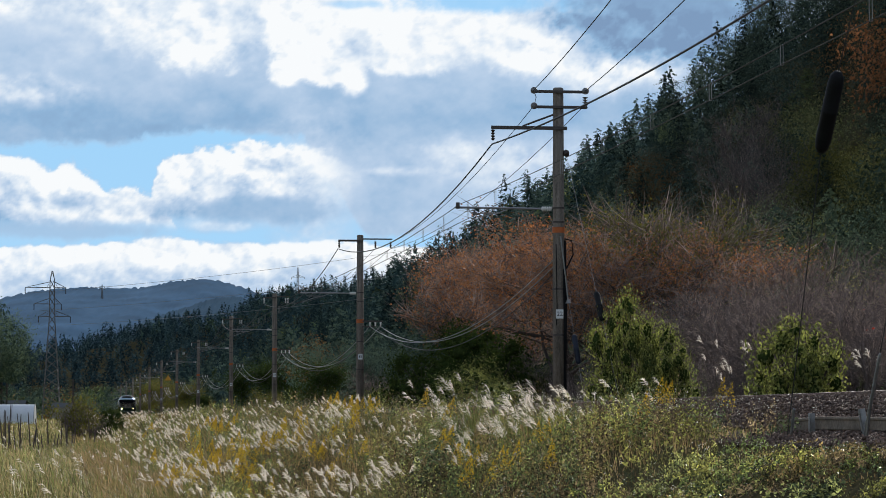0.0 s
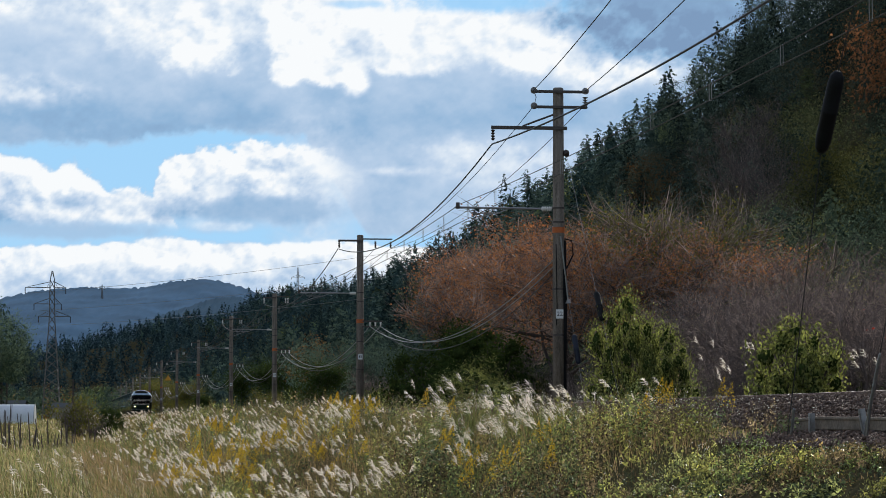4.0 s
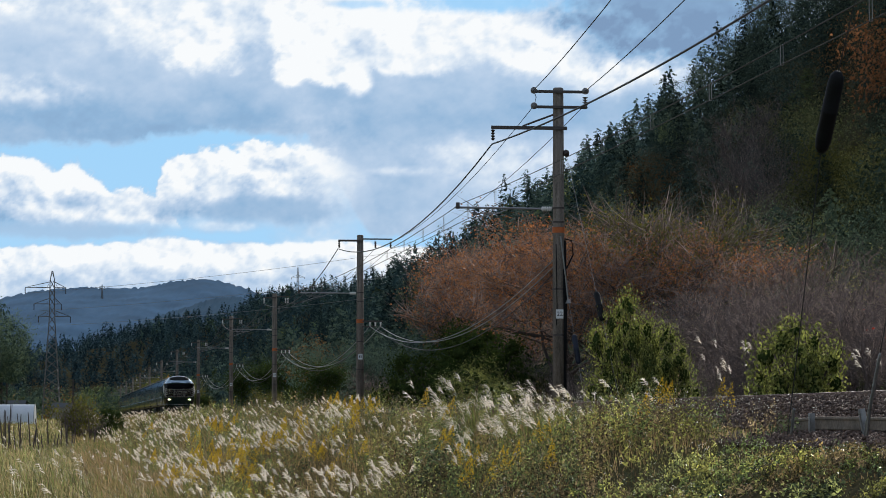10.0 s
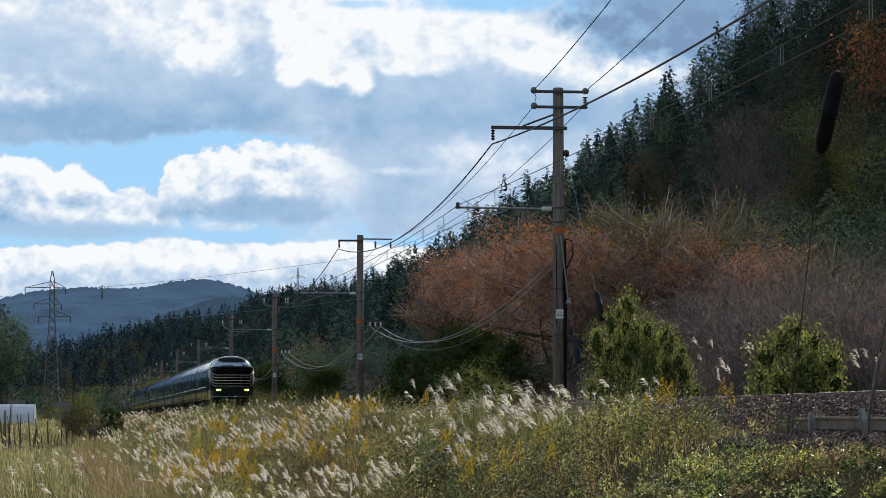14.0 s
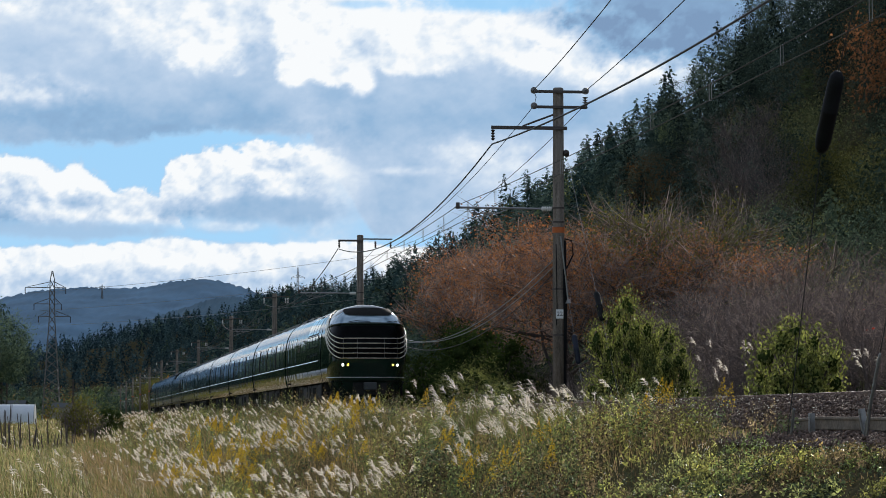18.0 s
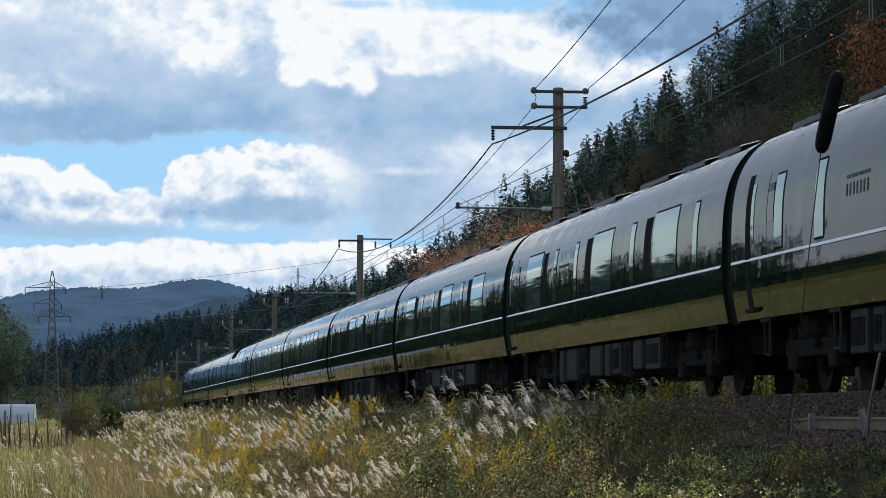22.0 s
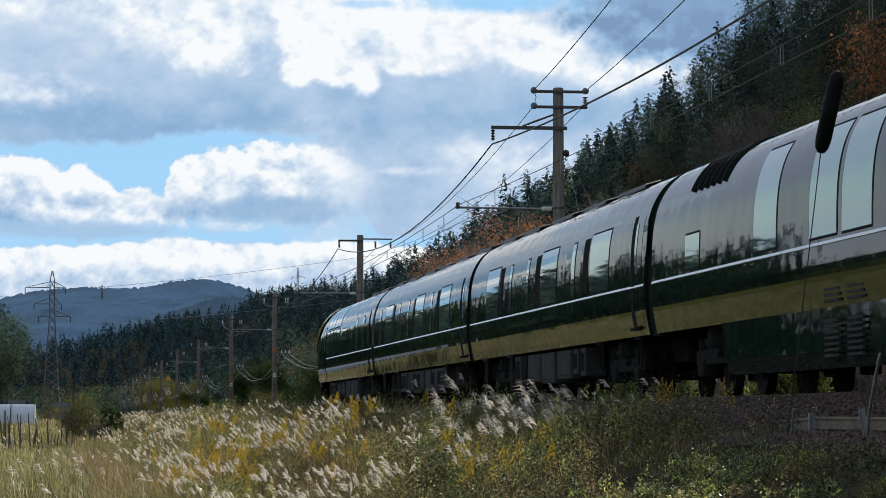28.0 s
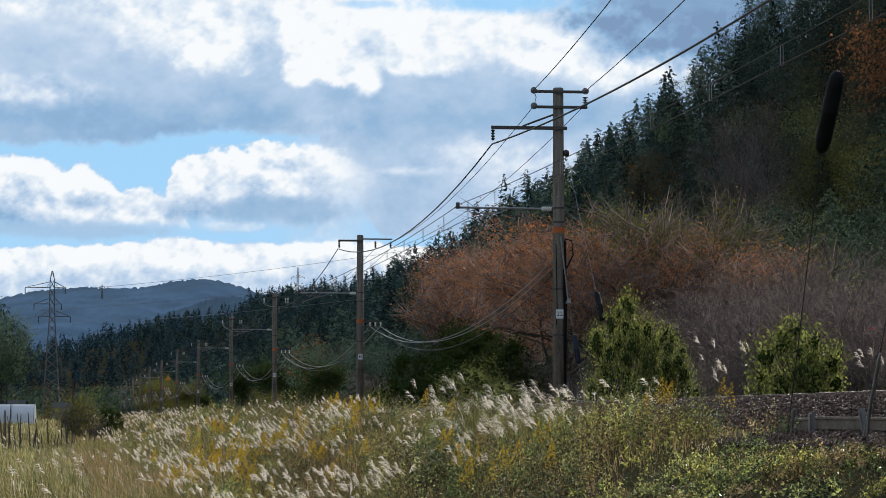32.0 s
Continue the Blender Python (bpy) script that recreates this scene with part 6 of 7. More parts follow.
def round_bush(label, seed, wide, high, n, size, material, lobes_n=9):
    """A bush: stems from the ground, and lumps of leaves with dark hollows between them."""
    rng, nrng = random.Random(seed), np.random.default_rng(seed)
    t = thing("evergreen_bush", label, "bush", group="bushes beside the track")
    lob = []
    for k in range(lobes_n):
        a, q = rng.uniform(0, 6.28), rng.uniform(0.1, 0.95) ** 0.6
        zz = rng.uniform(0.16, 0.80) * high * (1.15 - 0.35 * q)
        lob.append((math.cos(a) * q * wide * 0.42, math.sin(a) * q * wide * 0.42, zz, rng.uniform(0.07, 0.15) * min(wide, high * 1.2)))
    lob.append((0.05, 0, high * 0.86, high * 0.12))
    for x, y, z, r in lob:
        bm = bmesh.new()
        rod(bm, [(x * 0.1, y * 0.1, -0.1), (x * 0.5, y * 0.5, z * 0.5), (x, y, z)], [0.03, 0.022, 0.008], 5)
        part("stem", bm, M_BARK, t)
    lob = np.array(lob)
    i = nrng.choice(len(lob), n, p=lob[:, 3] ** 2 / (lob[:, 3] ** 2).sum())
    d = unit(nrng.normal(size=(n, 3)))
    c = lob[i, :3] + d * lob[i, 3:4] * (0.4 + 1.0 * nrng.random((n, 1)) ** 1.3) + nrng.normal(size=(n, 3)) * 0.035
    # long shoots that stand out of the outline
    far = nrng.random(n) < 0.10
    c[far] += d[far] * nrng.random((far.sum(), 1)) * lob[i[far], 3:4] * 0.8 + np.array([0, 0, 0.06])
    c[:, 2] = np.abs(c[:, 2]) + 0.03
    co, f = leaves(c, d + np.array([0, 0, 0.4]), size * nrng.uniform(0.5, 1.5, n), 0.55, 0.25, 0.8, nrng)
    tagged(mesh_np("foliage", co, f, material, t), kind="stuff")
    # rough dark hulls inside every lump; the shade in there is their colour
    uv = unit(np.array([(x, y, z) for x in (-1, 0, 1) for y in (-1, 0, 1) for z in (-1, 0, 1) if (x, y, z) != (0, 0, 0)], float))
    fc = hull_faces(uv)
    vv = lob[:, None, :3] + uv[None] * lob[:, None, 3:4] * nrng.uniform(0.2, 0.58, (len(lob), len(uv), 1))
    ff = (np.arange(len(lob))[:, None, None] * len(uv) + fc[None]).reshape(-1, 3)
    tagged(mesh_np("shade_hull", vv.reshape(-1, 3), ff, M_INNER, t), kind="stuff")
    return t, high


# darker leaf green, with the bushes' inner shade put into it
M_INNER = mat("shaded_bush_inside", (0.06, 0.085, 0.024), (0.025, 0.04, 0.013), 0.95, scale=9, fine=34, bump=1.0, spec=0.0)
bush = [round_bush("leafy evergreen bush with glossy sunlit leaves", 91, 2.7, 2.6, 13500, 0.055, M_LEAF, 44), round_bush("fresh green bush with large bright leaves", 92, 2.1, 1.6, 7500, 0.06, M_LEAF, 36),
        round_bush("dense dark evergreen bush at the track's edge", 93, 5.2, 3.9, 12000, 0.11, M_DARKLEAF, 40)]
plant(bush[0], 47.8, 3.95, 4.0, 0.4, True, 0.55)
plant(bush[0], 47.0, 4.95, 3.1, 2.4, False, 0.62)
plant(bush[0], 46.6, 4.6, 1.9, 4.1, False, 0.9)
plant(bush[1], 28.0, 3.5, 2.4, 0.0, True, 0.74)
plant(bush[2], 87, 6.0, 4.4, 0.0, True)
plant(bush[2], 99, 6.4, 4.9, 2.0)
plant(bush[2], 108, 6.0, 3.8, 4.0)
plant(bush[0], 84, 5.2, 3.0, 1.2, False, 1.2)
plant(bush[0], 80, 4.6, 2.4, 3.0, False, 1.3)
plant(bush[0], 76, 4.9, 1.8, 5.0, False, 1.5)
plant(bush[0], 112, 4.6, 2.0, 4.6, False, 1.4)
plant(bush[2], 126, 5.0, 2.0, 4.6, False, 1.2)
wild = [tree("broadleaf_tree", "dense green broadleaf tree at the foot of the hill", "tree", 110 + k, 9.0, 0.16, 3, 9000, 0.21, m, 200, -0.3, 0.6, 1, 0.6, "trees at the hill's foot") for k, m in enumerate((M_DARKLEAF, M_OLIVE))]
for n_, (s_, l_, h_, k) in enumerate(((240, 13, 6.5, 0), (250, 9, 3.4, 1), (300, 14, 8, 0), (345, 12, 8, 0), (430, 9, 7, 1), (520, 9.0, 8, 1))):
    plant(wild[k], s_, l_, h_, n_ * 1.3, n_ in (0, 1), 1.0)

rusty = tree("broadleaf_tree", "broadleaf tree with russet autumn leaves on the hillside", "tree", 121, 9.0, 0.16, 3, 3800, 0.26, M_CHERRY, 200, -0.3, 0.6, 1, 0.6, "trees at the hill's foot")
plant(rusty, 188, 53, 11, 0.0, True, 0.8)
for n_, (s_, l_, h_) in enumerate(((186, 48, 8), (160, 41, 7))):
    plant(wild[1], s_, l_, h_, n_ * 0.9, False, 0.8)
for n_, (s_, l_, h_) in enumerate(((214, 48, 13), (226, 51, 13), (200, 46, 12), (184, 43, 11), (170, 40, 10))):
    plant(bare[n_ % 2], s_, l_, h_, n_ * 1.7, False, 0.8)


# the bank: grass, weeds, goldenrod and silver grass
def spread_over(n, s0, s1, l0, l1, rng, power=0.5):
    """Spots on the bank, thinning out with the distance."""
    u = rng.random(n)
    a, b = s0 + 32, s1 + 32
    s = (a ** power + u * (b ** power - a ** power)) ** (1 / power) - 32
    return s, rng.uniform(l0, l1, n)


def growth(s, l):
    """How tall the growth on the bank stands: low by the ballast, taller further along."""
    top = np.interp(s, [-10, 0, 4, 8, 14, 25, 70], [0.22, 0.42, 0.62, 0.66, 0.66, 0.74, 0.98])
    low = np.interp(s, [-12, -8, -4, -2, 0, 2, 5, 10, 20, 40, 80], [0.11, 0.13, 0.14, 0.17, 0.26, 0.44, 0.6, 0.6, 0.66, 0.8, 1.0])
    top = top * np.where(s < 0.2, np.clip((-4.1 - l) / 1.6, 0.12, 1), 1)
    w = smooth01((l + 5.9) / 1.2)
    return low * (1 - w) + top * w


def blades(name, s, l, h, width, tints, rng, material, label, lean=0.35, wind=(-0.25, 0.0)):
    n = len(s)
    c = place(s, l, gz(s, l) - 0.03)
    a = rng.uniform(0, 2 * np.pi, n)
    side = np.stack([np.cos(a), np.sin(a), 0 * a], -1) * width[:, None]
    bend = rng.normal(size=(n, 2)) * lean + np.array(wind)
    mid = c + np.stack([bend[:, 0] * h * 0.22, bend[:, 1] * h * 0.22, h * 0.58], -1)
    tip = c + np.stack([bend[:, 0] * h * 0.95, bend[:, 1] * h * 0.95, h * (1 - 0.25 * np.abs(bend).sum(1).clip(0, 1.5))], -1)
    co = np.stack([c - side, c + side, mid - side * 0.8, mid + side * 0.8, tip], 1).reshape(-1, 3)
    i = np.arange(n)[:, None] * 5
    f = np.concatenate([i + np.array([[0, 1, 3]]), i + np.array([[0, 3, 2]]), i + np.array([[2, 3, 4]])], 1).reshape(-1, 3)
    ob = mesh_np(name, co, f, material, colors=np.repeat(tints, 5, axis=0))
    return tagged(ob, label, "grass", kind="stuff")


def patch(s, l, spots):
    """How much of something grows at each place, from round patches (s, l, half length, half width)."""
    v = np.zeros_like(s)
    for a, b, c, d in spots:
        v = np.maximum(v, np.exp(-((s - a) / c) ** 2 - ((l - b) / d) ** 2))
    return v


BARE_AT = [(-2.2, -3.9, 1.5, 0.5), (-5.5, -3.9, 2.0, 0.35), (-8.9, -5.5, 1.3, 0.35), (-2.4, -6.1, 1.6, 0.35), (6, -3.7, 3, 0.3)]
rngg = np.random.default_rng(21)
s_, l_ = spread_over(130000, -19, 260, -10.5, -3.0, rngg)
keep = (l_ < -3.3) | (s_ > 14)
s_, l_ = s_[keep], l_[keep]
d_ = s_ + 30
h_ = growth(s_, l_) * rngg.uniform(0.45, 1.15, len(s_)) * (0.3 + 1.3 * fbm(s_ / 1.4, l_ / 0.8, 41, 4)) * np.interp(s_, [0, 8, 14, 30, 60], [0.42, 0.5, 0.68, 0.75, 0.85])
keep = rngg.random(len(s_)) < np.where(s_ < 22, 0.62, 1.0)
s_, l_, d_, h_ = s_[keep], l_[keep], d_[keep], h_[keep]
g_ = fbm(s_ / 5, l_ / 3, 42)[:, None]
dry = smooth01((fbm(s_ / 9, l_ / 2.5, 43) - 0.42) * 5)[:, None]
t_ = np.where(rngg.random((len(s_), 1)) < 0.5 - 0.42 * dry, np.array([[0.66, 0.82, 0.5]]), np.array([[1.2, 0.98, 0.95]])) * (0.55 + 1.5 * g_ * fbm(s_ / 1.8, l_ / 0.5, 47)[:, None] ** 0.8)
blades("bank_grass", s_, l_, h_, 0.0042 * np.maximum(1, d_ / 34), t_, rngg, M_BLADE, "rank dry and green grass covering the railway bank")
s_, l_ = spread_over(60000, 15, 330, -26, -9.5, rngg, 0.25)
d_ = s_ + 30
blades("field_grass", s_, l_, rngg.uniform(0.2, 0.7, len(s_)) * (0.3 + 1.3 * fbm(s_ / 3, l_ / 1.5, 44)), 0.005 * np.maximum(1, d_ / 34),
       np.where(rngg.random((len(s_), 1)) < 0.5, np.array([[1.2, 1.1, 1.1]]), np.array([[0.85, 0.98, 0.8]])) * (0.75 + 0.8 * fbm(s_ / 5, l_ / 2, 45)[:, None]), rngg, M_BLADE, "pale green-yellow grass of the field", 0.6)


def clumps(n, s0, s1, l0, l1, rng, power, want):
    """Centres of clumps; want(s, l): how likely one grows there."""
    s, l = spread_over(n, s0, s1, l0, l1, rng, power)
    k = rng.random(n) < want(s, l)
    return s[k], l[k]


def weeds(name, s, l, stems, per, size, rng, material, label):
    """Leafy weeds in clumps of their own height and colour, with gaps between them."""
    n = len(s)
    species = rng.integers(0, 6, n)
    shade = np.array([[0.8, 0.95, 0.7], [1.1, 1.1, 0.9], [0.4, 0.5, 0.5], [0.85, 0.6, 0.75], [1.4, 1.3, 0.8], [0.8, 0.55, 0.5]])[species] * rng.uniform(0.35, 1.45, (n, 1)) * np.interp(s, [4, 14, 40], [1.0, 0.92, 0.95])[:, None]
    high = growth(s, l) * rng.uniform(0.55, 1.35, n)
    wide = rng.uniform(0.10, 0.32, n)
    leaf = rng.uniform(0.5, 1.4, n)
    ss = (s[:, None] + rng.normal(size=(n, stems)) * wide[:, None] * 1.3).ravel()
    ll = (l[:, None] + rng.normal(size=(n, stems)) * wide[:, None] * 0.8).ravel()
    ll = np.where(ss < 10, np.minimum(ll, -3.55), ll)
    h = (high[:, None] * rng.uniform(0.6, 1.1, (n, stems))).ravel()
    m = n * stems
    c = place(ss, ll, gz(ss, ll))
    t = (np.arange(per)[None, :] + rng.random((m, per))) / per
    bend = rng.normal(size=(m, 1, 2)) * 0.22
    ang = rng.uniform(0, 6.28, (m, per))
    reach = (0.02 + 0.06 * (1 - t)) * rng.uniform(0.5, 1.4, (m, per))
    x = c[:, None, 0] + bend[..., 0] * t * h[:, None] + np.cos(ang) * reach
    y = c[:, None, 1] + bend[..., 1] * t * h[:, None] + np.sin(ang) * reach
    z = c[:, None, 2] + (0.12 + 0.88 * t) * h[:, None]
    pts = np.stack([x, y, z], -1).reshape(-1, 3)
    scale = size * np.repeat(np.interp(ss, [-6, 3, 8], [0.78, 0.8, 1.0]), per) * (1.25 - 0.6 * t).ravel() * np.repeat(np.maximum(1, (ss + 30) / 60), per) * np.repeat(leaf, stems * per) * rng.uniform(0.55, 1.4, m * per)
    out = unit(np.stack([np.cos(ang), np.sin(ang), 0.55 + 0 * ang], -1).reshape(-1, 3))
    co, f = leaves(pts, out, scale, 0.46, 0.15, 0.7, rng)
    cols = np.repeat(np.repeat(np.repeat(shade, stems, axis=0), per, axis=0), 4, axis=0)
    ob = mesh_np(name, co, f, material, colors=cols)
    return tagged(ob, label, "weeds", kind="stuff")


def stalk_spots(n, rng):
    s, l = spread_over(n, -18, 120, -8.5, -3.3, rng, 0.35)
    return s, l


sc_, lc_ = clumps(4600, -19, 120, -8.8, -3.5, rngg, 0.2, lambda s, l: np.interp(s, [-9, 2, 7, 14, 30, 70], [0.95, 0.95, 0.8, 0.7, 0.6, 0.4]) * (0.1 + 0.9 * smooth01((fbm(s / 2.2, l / 0.8, 46, 3) - 0.40) * 6)) * (1 - 0.9 * patch(s, l, BARE_AT)))
weeds("leafy_weeds", sc_, lc_, 9, 26, 0.043, rngg, M_WEED, "tangle of bright green and browning leafy weeds")
gs_, gl_ = rngg.uniform(8, 70, 9000), rngg.uniform(3.2, 5.2, 9000)
blades("verge_grass", gs_, gl_, rngg.uniform(0.12, 0.42, 9000) * (0.4 + 1.2 * fbm(gs_ / 3, gl_ / 1.0, 71)), 0.005 * np.maximum(1, (gs_ + 30) / 40), np.array([[1.0, 1.15, 0.7]]) * rngg.uniform(0.6, 1.5, (9000, 1)), rngg, M_BLADE, "low green grass along the far side of the rails", 0.5)
ss, ls = stalk_spots(9500, rngg)
hs_ = growth(ss, ls) * rngg.uniform(0.5, 1.1, len(ss)) * np.interp(ss, [2, 9, 14], [0.6, 0.7, 1.0])
blades("dry_stalks", ss, ls, hs_, 0.0032 * np.maximum(1, (ss + 30) / 40), np.where(rngg.random((len(ss), 1)) < 0.5, np.array([[0.6, 0.42, 0.42]]), np.array([[1.6, 1.35, 1.35]])) * rngg.uniform(0.7, 1.2, (len(ss), 1)), rngg, M_BLADE, "dead brown and straw-coloured stalks", 0.12, (-0.08, 0))

# goldenrod stands in loose groups of a few stems
GOLD_AT = [(56, -7.4), (59, -6.9), (54.4, -6.7), (52.6, -6.5), (33.5, -7.3), (29.5, -7.4), (29.8, -7.8), (28.9, -8.1), (25.9, -7.8), (36.4, -8.0), (22.9, -9.3), (32.8, -6.75), (33.8, -6.5), (30.2, -6.6), (13, -8.4), (11.9, -8.2),
           (22.4, -8.8), (21.7, -8.1), (23.8, -6.0), (39.3, -4.75), (34.6, -4.8), (29.1, -5.0), (19, -6.8), (16.7, -6.65), (15.7, -6.55), (10.7, -7.4), (8, -6.1), (8.8, -5.9), (6.7, -6.4), (4.7, -6.35), (2.5, -6.65), (2.6, -6.4),
           (2.7, -6.25), (3.9, -5.8), (16.1, -5.2), (4.5, -4.4), (3.9, -4.3), (2.5, -3.75), (2.2, -5.8)]
_gs, _gl = np.array([a for a, b in GOLD_AT]), np.array([b for a, b in GOLD_AT])
_many = np.where(_gs > 18, 3, 1)
cs_ = np.repeat(_gs, _many) + rngg.normal(size=_many.sum()) * np.repeat(np.interp(_gs, [2, 20, 60], [0.12, 0.5, 1.2]), _many)
cl_ = np.repeat(_gl, _many) + rngg.normal(size=_many.sum()) * np.repeat(np.interp(_gs, [2, 20, 60], [0.08, 0.16, 0.24]), _many)
_fs, _fl = clumps(900, 8, 180, -9.0, -3.4, rngg, 0.2, lambda s, l: 0.015 * smooth01((fbm(s / 6, l / 0.9, 57, 3) - 0.45) * 6))
cs_, cl_ = np.concatenate([cs_, _fs]), np.concatenate([cl_, _fl])
sg = (cs_[:, None] + rngg.normal(size=(len(cs_), 2)) * 0.10).ravel()
lg = (cl_[:, None] + rngg.normal(size=(len(cs_), 2)) * 0.07).ravel()
ng = len(sg)
hg = growth(sg, lg) * rngg.uniform(0.85, 1.2, ng) + 0.05
cg = place(sg, lg, gz(sg, lg))
per = 150
tt = rngg.random((ng, per))
rad = 0.085 * (1 - tt) * np.maximum(1, (sg + 30) / 90)[:, None]
aa = rngg.uniform(0, 6.28, (ng, per))
pts = np.stack([cg[:, None, 0] + rad * np.cos(aa) + 0.05 * tt, cg[:, None, 1] + rad * np.sin(aa), cg[:, None, 2] + hg[:, None] - 0.24 + 0.28 * tt], -1).reshape(-1, 3)
co, f = leaves(pts, np.array([[0, 0, 1.0]]).repeat(ng * per, 0), 0.017 * np.repeat(np.maximum(1, (sg + 30) / 42), per) * rngg.uniform(0.7, 1.3, ng * per), 0.7, 0.0, 1.0, rngg)
tagged(mesh_np("goldenrod", co, f, M_GOLD), "drifts of yellow goldenrod flowers on the bank", "wildflowers", kind="stuff")


def plume_arrays(c, h, rng, strands=26, length=0.34, wide=1.0, toward=(-0.8, -0.1), spread=0.28, droop=1.0):
    """Silver-grass plumes: a thin stalk, and many fine strands that droop to one side."""
    n = len(c)
    lean = np.array(toward) * rng.uniform(0.5, 1.3, (n, 1)) + rng.normal(size=(n, 2)) * 0.25
    top = c + np.stack([lean[:, 0] * h * 0.16, lean[:, 1] * h * 0.16, h], -1)
    side = np.stack([np.ones(n), np.zeros(n), np.zeros(n)], -1) * (0.0028 * wide)[:, None]
    stalk = np.stack([c - side, c + side, top], 1).reshape(-1, 3)
    stalk_f = np.arange(n * 3).reshape(-1, 3)
    t = rng.random((n, strands))
    base = top[:, None] - np.stack([lean[:, 0:1] * 0.10 * (1 - t), lean[:, 1:2] * 0.10 * (1 - t), 0.74 * length * (1 - t)], -1)
    ln = length * rng.uniform(0.55, 1.1, (n, strands)) * (1 - 0.35 * t) * 1.0
    way = np.stack([lean[:, 0:1] + rng.normal(size=(n, strands)) * spread, lean[:, 1:2] + rng.normal(size=(n, strands)) * spread, 0.75 + rng.normal(size=(n, strands)) * 0.2], -1)
    way = unit(way)
    mid = base + way * ln[..., None] * 0.55
    end = mid + unit(way * np.array([1, 1, 1 - 0.9 * droop]) - np.array([0, 0, 0.25 * droop])) * ln[..., None] * 0.5
    sd = unit(np.cross(way, rng.normal(size=(n, strands, 3)))) * (0.0055 * wide)[:, None, None]
    co = np.stack([base, mid - sd, mid + sd, end], 2).reshape(-1, 3)
    i = np.arange(n * strands)[:, None] * 4
    f = np.concatenate([i + np.array([[0, 1, 2]]), i + np.array([[1, 3, 2]])], 1).reshape(-1, 3)
    return (stalk, stalk_f), (co, f)


def tussock_arrays(s, l, h, rng, n_blade, n_plume, c=None, strands=20, length=0.27, fat=0.42, fan=0.28):
    """Tufts of long arching blades with plumes above: blades, stalks and plumes as arrays."""
    k = len(s)
    c = place(s, l, gz(s, l) - 0.03) if c is None else c
    cb = np.repeat(c, n_blade, axis=0) + rng.normal(size=(k * n_blade, 3)) * np.array([0.09, 0.09, 0])
    hb = np.repeat(h, n_blade) * rng.uniform(0.6, 1.1, k * n_blade)
    ang = rng.uniform(0, 6.28, k * n_blade)
    arch = rng.uniform(0.25, 0.85, k * n_blade)
    out = np.stack([np.cos(ang), np.sin(ang), 0 * ang], -1)
    w = 0.0045 * np.maximum(1, np.repeat(s + 30, n_blade) / 45)
    side = np.stack([-np.sin(ang), np.cos(ang), 0 * ang], -1) * w[:, None]
    up = np.array([0, 0, 1.0])
    p1 = cb + out * (hb * arch * 0.25)[:, None] + up * (hb * 0.62)[:, None]
    p2 = cb + out * (hb * arch * 0.85)[:, None] + up * (hb * (1.0 - 0.35 * arch))[:, None]
    co = np.stack([cb - side, cb + side, p1 - side, p1 + side, p2], 1).reshape(-1, 3)
    i = np.arange(len(cb))[:, None] * 5
    f = np.concatenate([i + np.array([[0, 1, 3]]), i + np.array([[0, 3, 2]]), i + np.array([[2, 3, 4]])], 1).reshape(-1, 3)
    cp = np.repeat(c, n_plume, axis=0) + rng.normal(size=(k * n_plume, 3)) * np.array([0.16, 0.16, 0])
    hp = np.repeat(h, n_plume) * rng.uniform(0.8, 1.12, k * n_plume) + 0.05
    stalks, plumes = plume_arrays(cp, hp, rng, strands, length, np.maximum(1, np.repeat(s + 30, n_plume) / 60) * fat, (-0.8, -0.1) if fan > 0.2 else (-0.6, -0.05), fan, 1.0 if fan > 0.2 else 0.75)
    return (co, f), stalks, plumes


ts_, tl_ = clumps(1700, 3, 240, -9.2, -3.2, rngg, 0.1, lambda s, l: np.interp(s, [3, 6, 10, 60, 240], [0.05, 0.4, 0.66, 0.7, 0.6]) * (0.12 + 0.88 * smooth01((fbm(s / 5, l / 1.1, 61, 3) - 0.46) * 9)) * np.interp(l, [-9.2, -7.5, -5.3, -4.5, -3.2], [0.55, 1, 0.8, 0.28, 0.1]))
th_ = growth(ts_, tl_) * rngg.uniform(0.62, 1.08, len(ts_))
(bc, bf), (stc, stf), (plc, plf) = tussock_arrays(ts_, tl_, th_, rngg, 16, 5, None, 22, 0.13, 0.75, 0.19)
tint_ = np.repeat(np.where(rngg.random((len(ts_), 1)) < 0.6, np.array([[0.5, 0.66, 0.5]]), np.array([[1.1, 0.95, 0.9]])), 16 * 5, axis=0)
bc, bf, tint_ = np.concatenate([bc, stc]), np.concatenate([bf, stf + len(bc)]), np.concatenate([tint_, np.full((len(stc), 3), 0.8)])
tagged(mesh_np("silver_grass_blades", bc, bf, M_BLADE, colors=tint_), "arching blades of silver grass tussocks", "pampas grass", kind="stuff")
tagged(mesh_np("silver_grass", plc, plf, M_PLUME), "white feathery silver grass plumes on the bank", "pampas grass", kind="stuff")
fs_, fl_ = spread_over(170, 18, 200, -24, -9.0, rngg, 0.1)
fc_ = place(fs_, fl_, gz(fs_, fl_))
(stc, stf), (plc, plf) = plume_arrays(fc_, rngg.uniform(0.5, 0.9, len(fs_)), rngg, 12, 0.22, np.maximum(1, (fs_ + 30) / 90))
tagged(mesh_np("field_plumes", np.concatenate([plc, stc]), np.concatenate([plf, stf + len(plc)]), M_PLUME), "few pale seed plumes in the field grass", "pampas grass", kind="stuff")

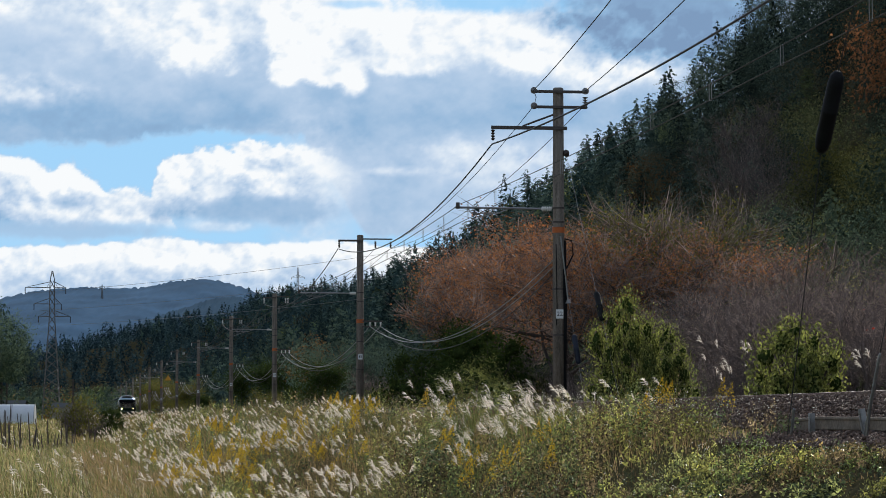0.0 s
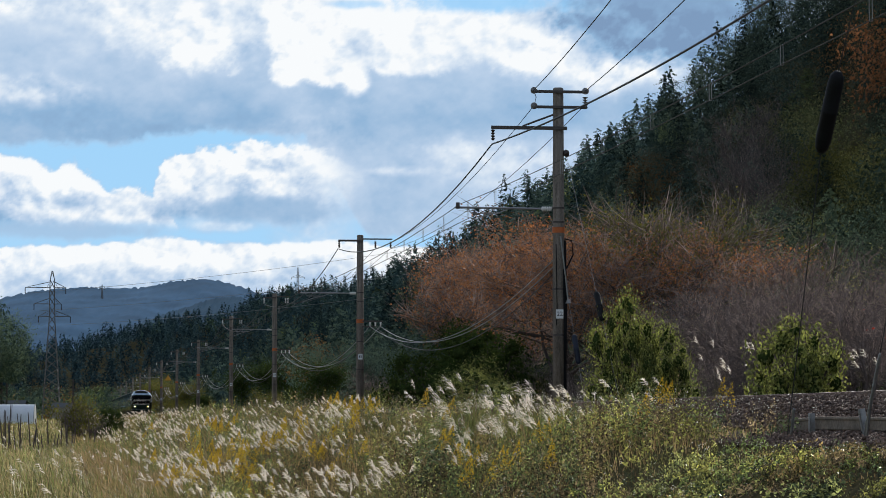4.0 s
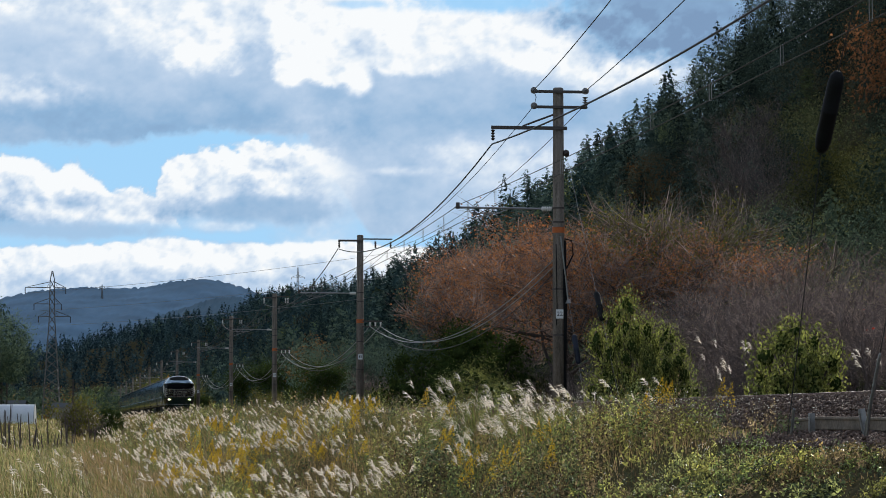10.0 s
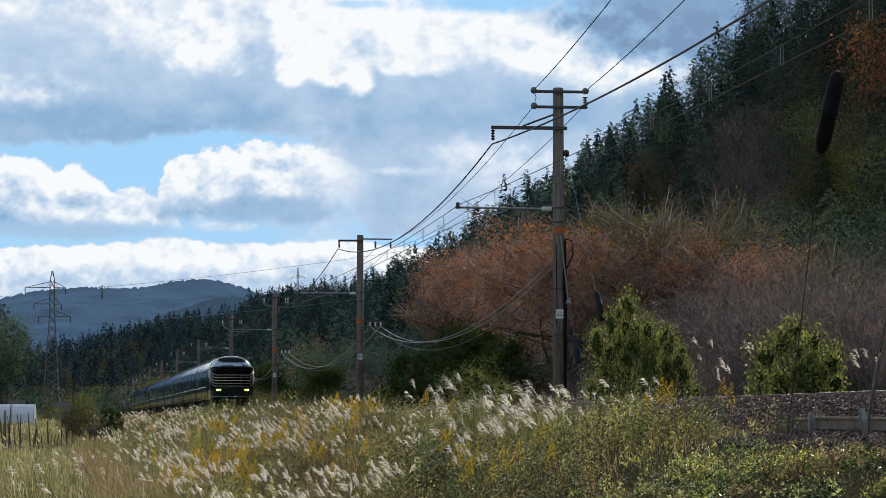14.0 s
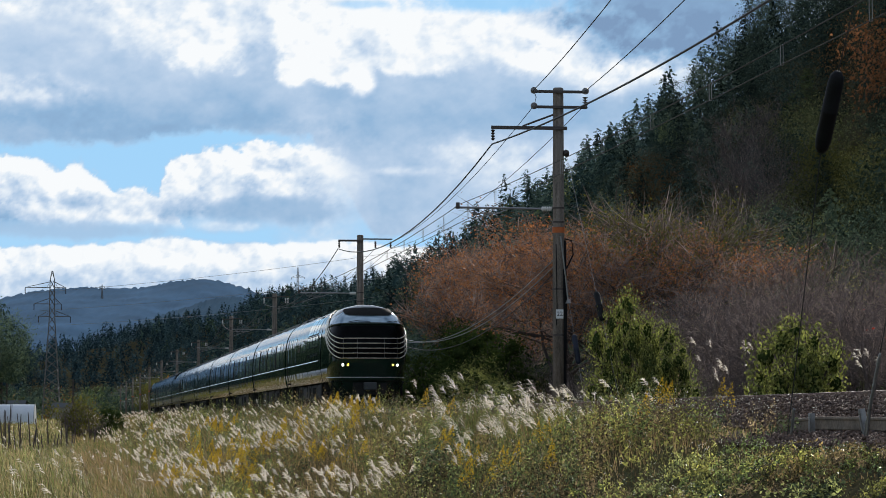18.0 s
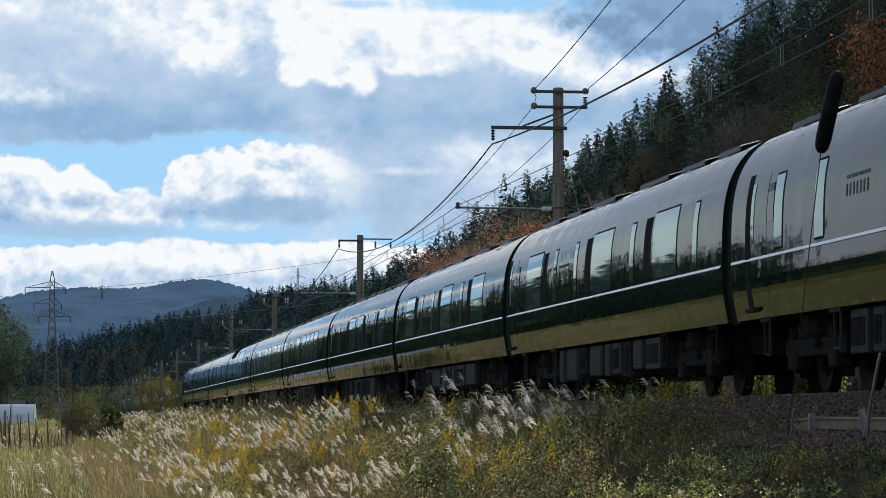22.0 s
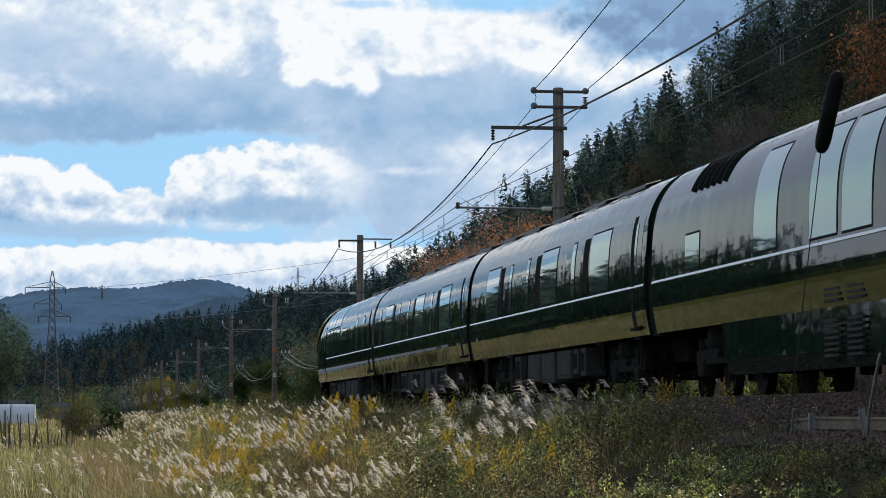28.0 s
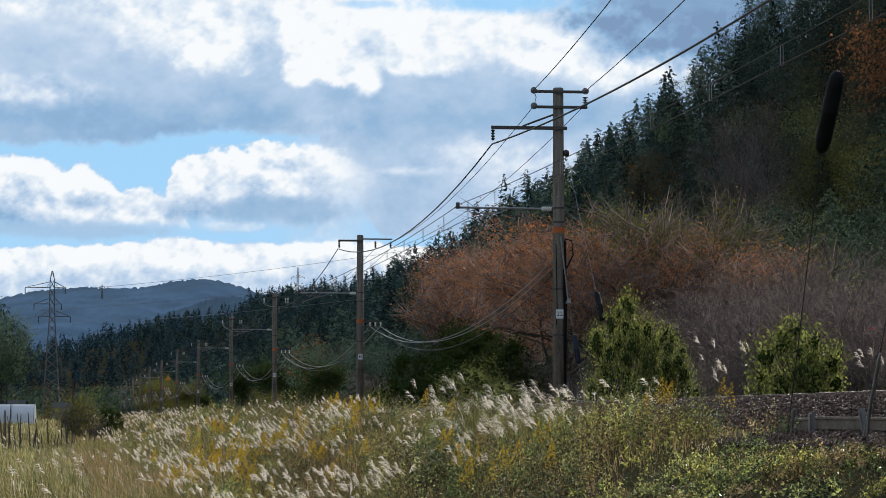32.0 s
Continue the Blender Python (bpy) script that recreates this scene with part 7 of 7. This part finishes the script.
# tussocks near the viewer, each a plant of its own that sways in the wind
SWAY = []
for k in range(26):
    if k < 18:
        s, l = rngg.normal(13.5, 2.4), rngg.normal(-4.95, 0.34)
        h = rngg.uniform(0.32, 0.92)
    elif k < 22:
        s, l, h = 29.8 + rngg.normal() * 0.7, 2.75 + rngg.normal() * 0.2, rngg.uniform(1.3, 2.2)
    elif k < 24:
        s, l, h = 24.6 + rngg.normal() * 0.6, 3.95 + rngg.normal() * 0.15, rngg.uniform(1.3, 1.7)
    else:
        s, l, h = 24.0 + 5 * (k - 24), -3.9, 1.0
    few = 3
    base = stand(s, l, -0.03)
    tu = thing("silver_grass_tussock", "tussock of silver grass with white feathery plumes", "pampas grass", Matrix.Translation(base), "swaying tussocks of silver grass")
    (bc, bf), (stc, stf), (plc, plf) = tussock_arrays(np.array([s]), np.array([l]), np.array([h]), rngg, 40 if k < 18 else 24, few, np.zeros((1, 3)), *((20, 0.27, 0.42, 0.28) if k < 18 else (22, 0.2, 0.6, 0.17)))
    bc[:, 2] *= 1.0 if k < 18 else 0.45
    bc, bf = np.concatenate([bc, stc]), np.concatenate([bf, stf + len(bc)])
    blade_tint = np.ones((len(bc), 3)) * np.array([0.6, 0.75, 0.5])
    tagged(mesh_np("blade", bc, bf, M_BLADE, tu, colors=blade_tint), kind="stuff")
    tagged(mesh_np("plume", plc, plf, M_PLUME, tu), kind="stuff")
    SWAY.append((tu, base))
# white seed heads, with extra specks standing in for sun glints on leaves
sw, lw = spread_over(1500, -6, 60, -6.8, -3.2, rngg, 0.2)
cw = place(sw, lw, gz(sw, lw) + growth(sw, lw) * rngg.uniform(0.6, 1.0, len(sw)))
pts = (cw[:, None] + rngg.normal(size=(len(sw), 5, 3)) * 0.016).reshape(-1, 3)
co, f = leaves(pts, rngg.normal(size=(len(pts), 3)), 0.011 * rngg.uniform(0.6, 1.5, len(pts)), 0.9, 0, 1.0, rngg)
tagged(mesh_np("seed_and_glint_specks", co, f, M_SEED), "small white fluffy seed heads and painted leaf glints among the weeds", "seed heads", kind="stuff")

plant(bush[2], *to_track(-0.1155 * 152, 152), 2.3, 1.0, False, 0.75)
wasteland = tree("field_shrub", "small twiggy olive-brown tree at the field's edge", "shrub", 131, 2.4, 0.07, 2, 1500, 0.13, M_OLIVE, 500, -0.2, 0.55, 3, 0.16)
plant(wasteland, *to_track(-0.1245 * 146, 146), 2.7, 0.0, True, 0.9)
plant(bush[0], *to_track(-0.1185 * 156, 156), 1.4, 2.0, False, 1.2)
plant(bare[0], *to_track(-0.1255 * 146, 146), 2.4, 1.0, False, 1.0)
plant(bare[1], *to_track(-0.1245 * 147, 147), 2.1, 3.0, False, 1.2)
plant(wild[1], 575, 8.6, 10.0, 3.0, False, 0.9)
plant(wild[1], 552, 7.5, 9.0, 1.0, False, 0.9)
plant(wild[0], 330, 7.0, 4.0, 1.0, False, 1.1)


# ---- motion ----
def joint_at(t):
    """Where the coupling behind the leading car is, along the track, at t seconds."""
    d = t - 21.0
    return 33.49 - 20.952 * d + (0.0785 * d * d if d > 0 else 0.0) - (0.03 * (d - 5) ** 2 if d > 5 else 0.0)


def motions():
    for i, car in enumerate(TRAIN):
        rows = []
        for t in (0, 7, 14, 21, 23, 25, 26, 27, 28, 29, 30, 31, 32):
            rows.append((t, Matrix.Translation(tr(joint_at(t) + CAR_AT[i], 0, RAIL)) @ pose(0, 0, 0, 0, 0, TRAVEL + (180 if i == 9 else 0))))
        walk(car, rows)
    for i, (tu, base) in enumerate(SWAY):
        rows = []
        for k in range(41):
            t = 0.8 * k
            a = 2.2 * math.sin(1.9 * t + i * 0.7) + 1.3 * math.sin(3.1 * t + i * 1.9) - 1.0
            b = 1.2 * math.sin(1.4 * t + i * 1.1)
            rows.append((t, Matrix.Translation(base) @ pose(0, 0, 0, b, a, 0)))
        walk(tu, rows)
    drift = [(0.0, pose(0, 0, 0, 0, 0, 0.14)), (32.0, pose(0, 0, 0, 0, 0, -0.14))]
    walk(sky_backdrop, drift)


motions()
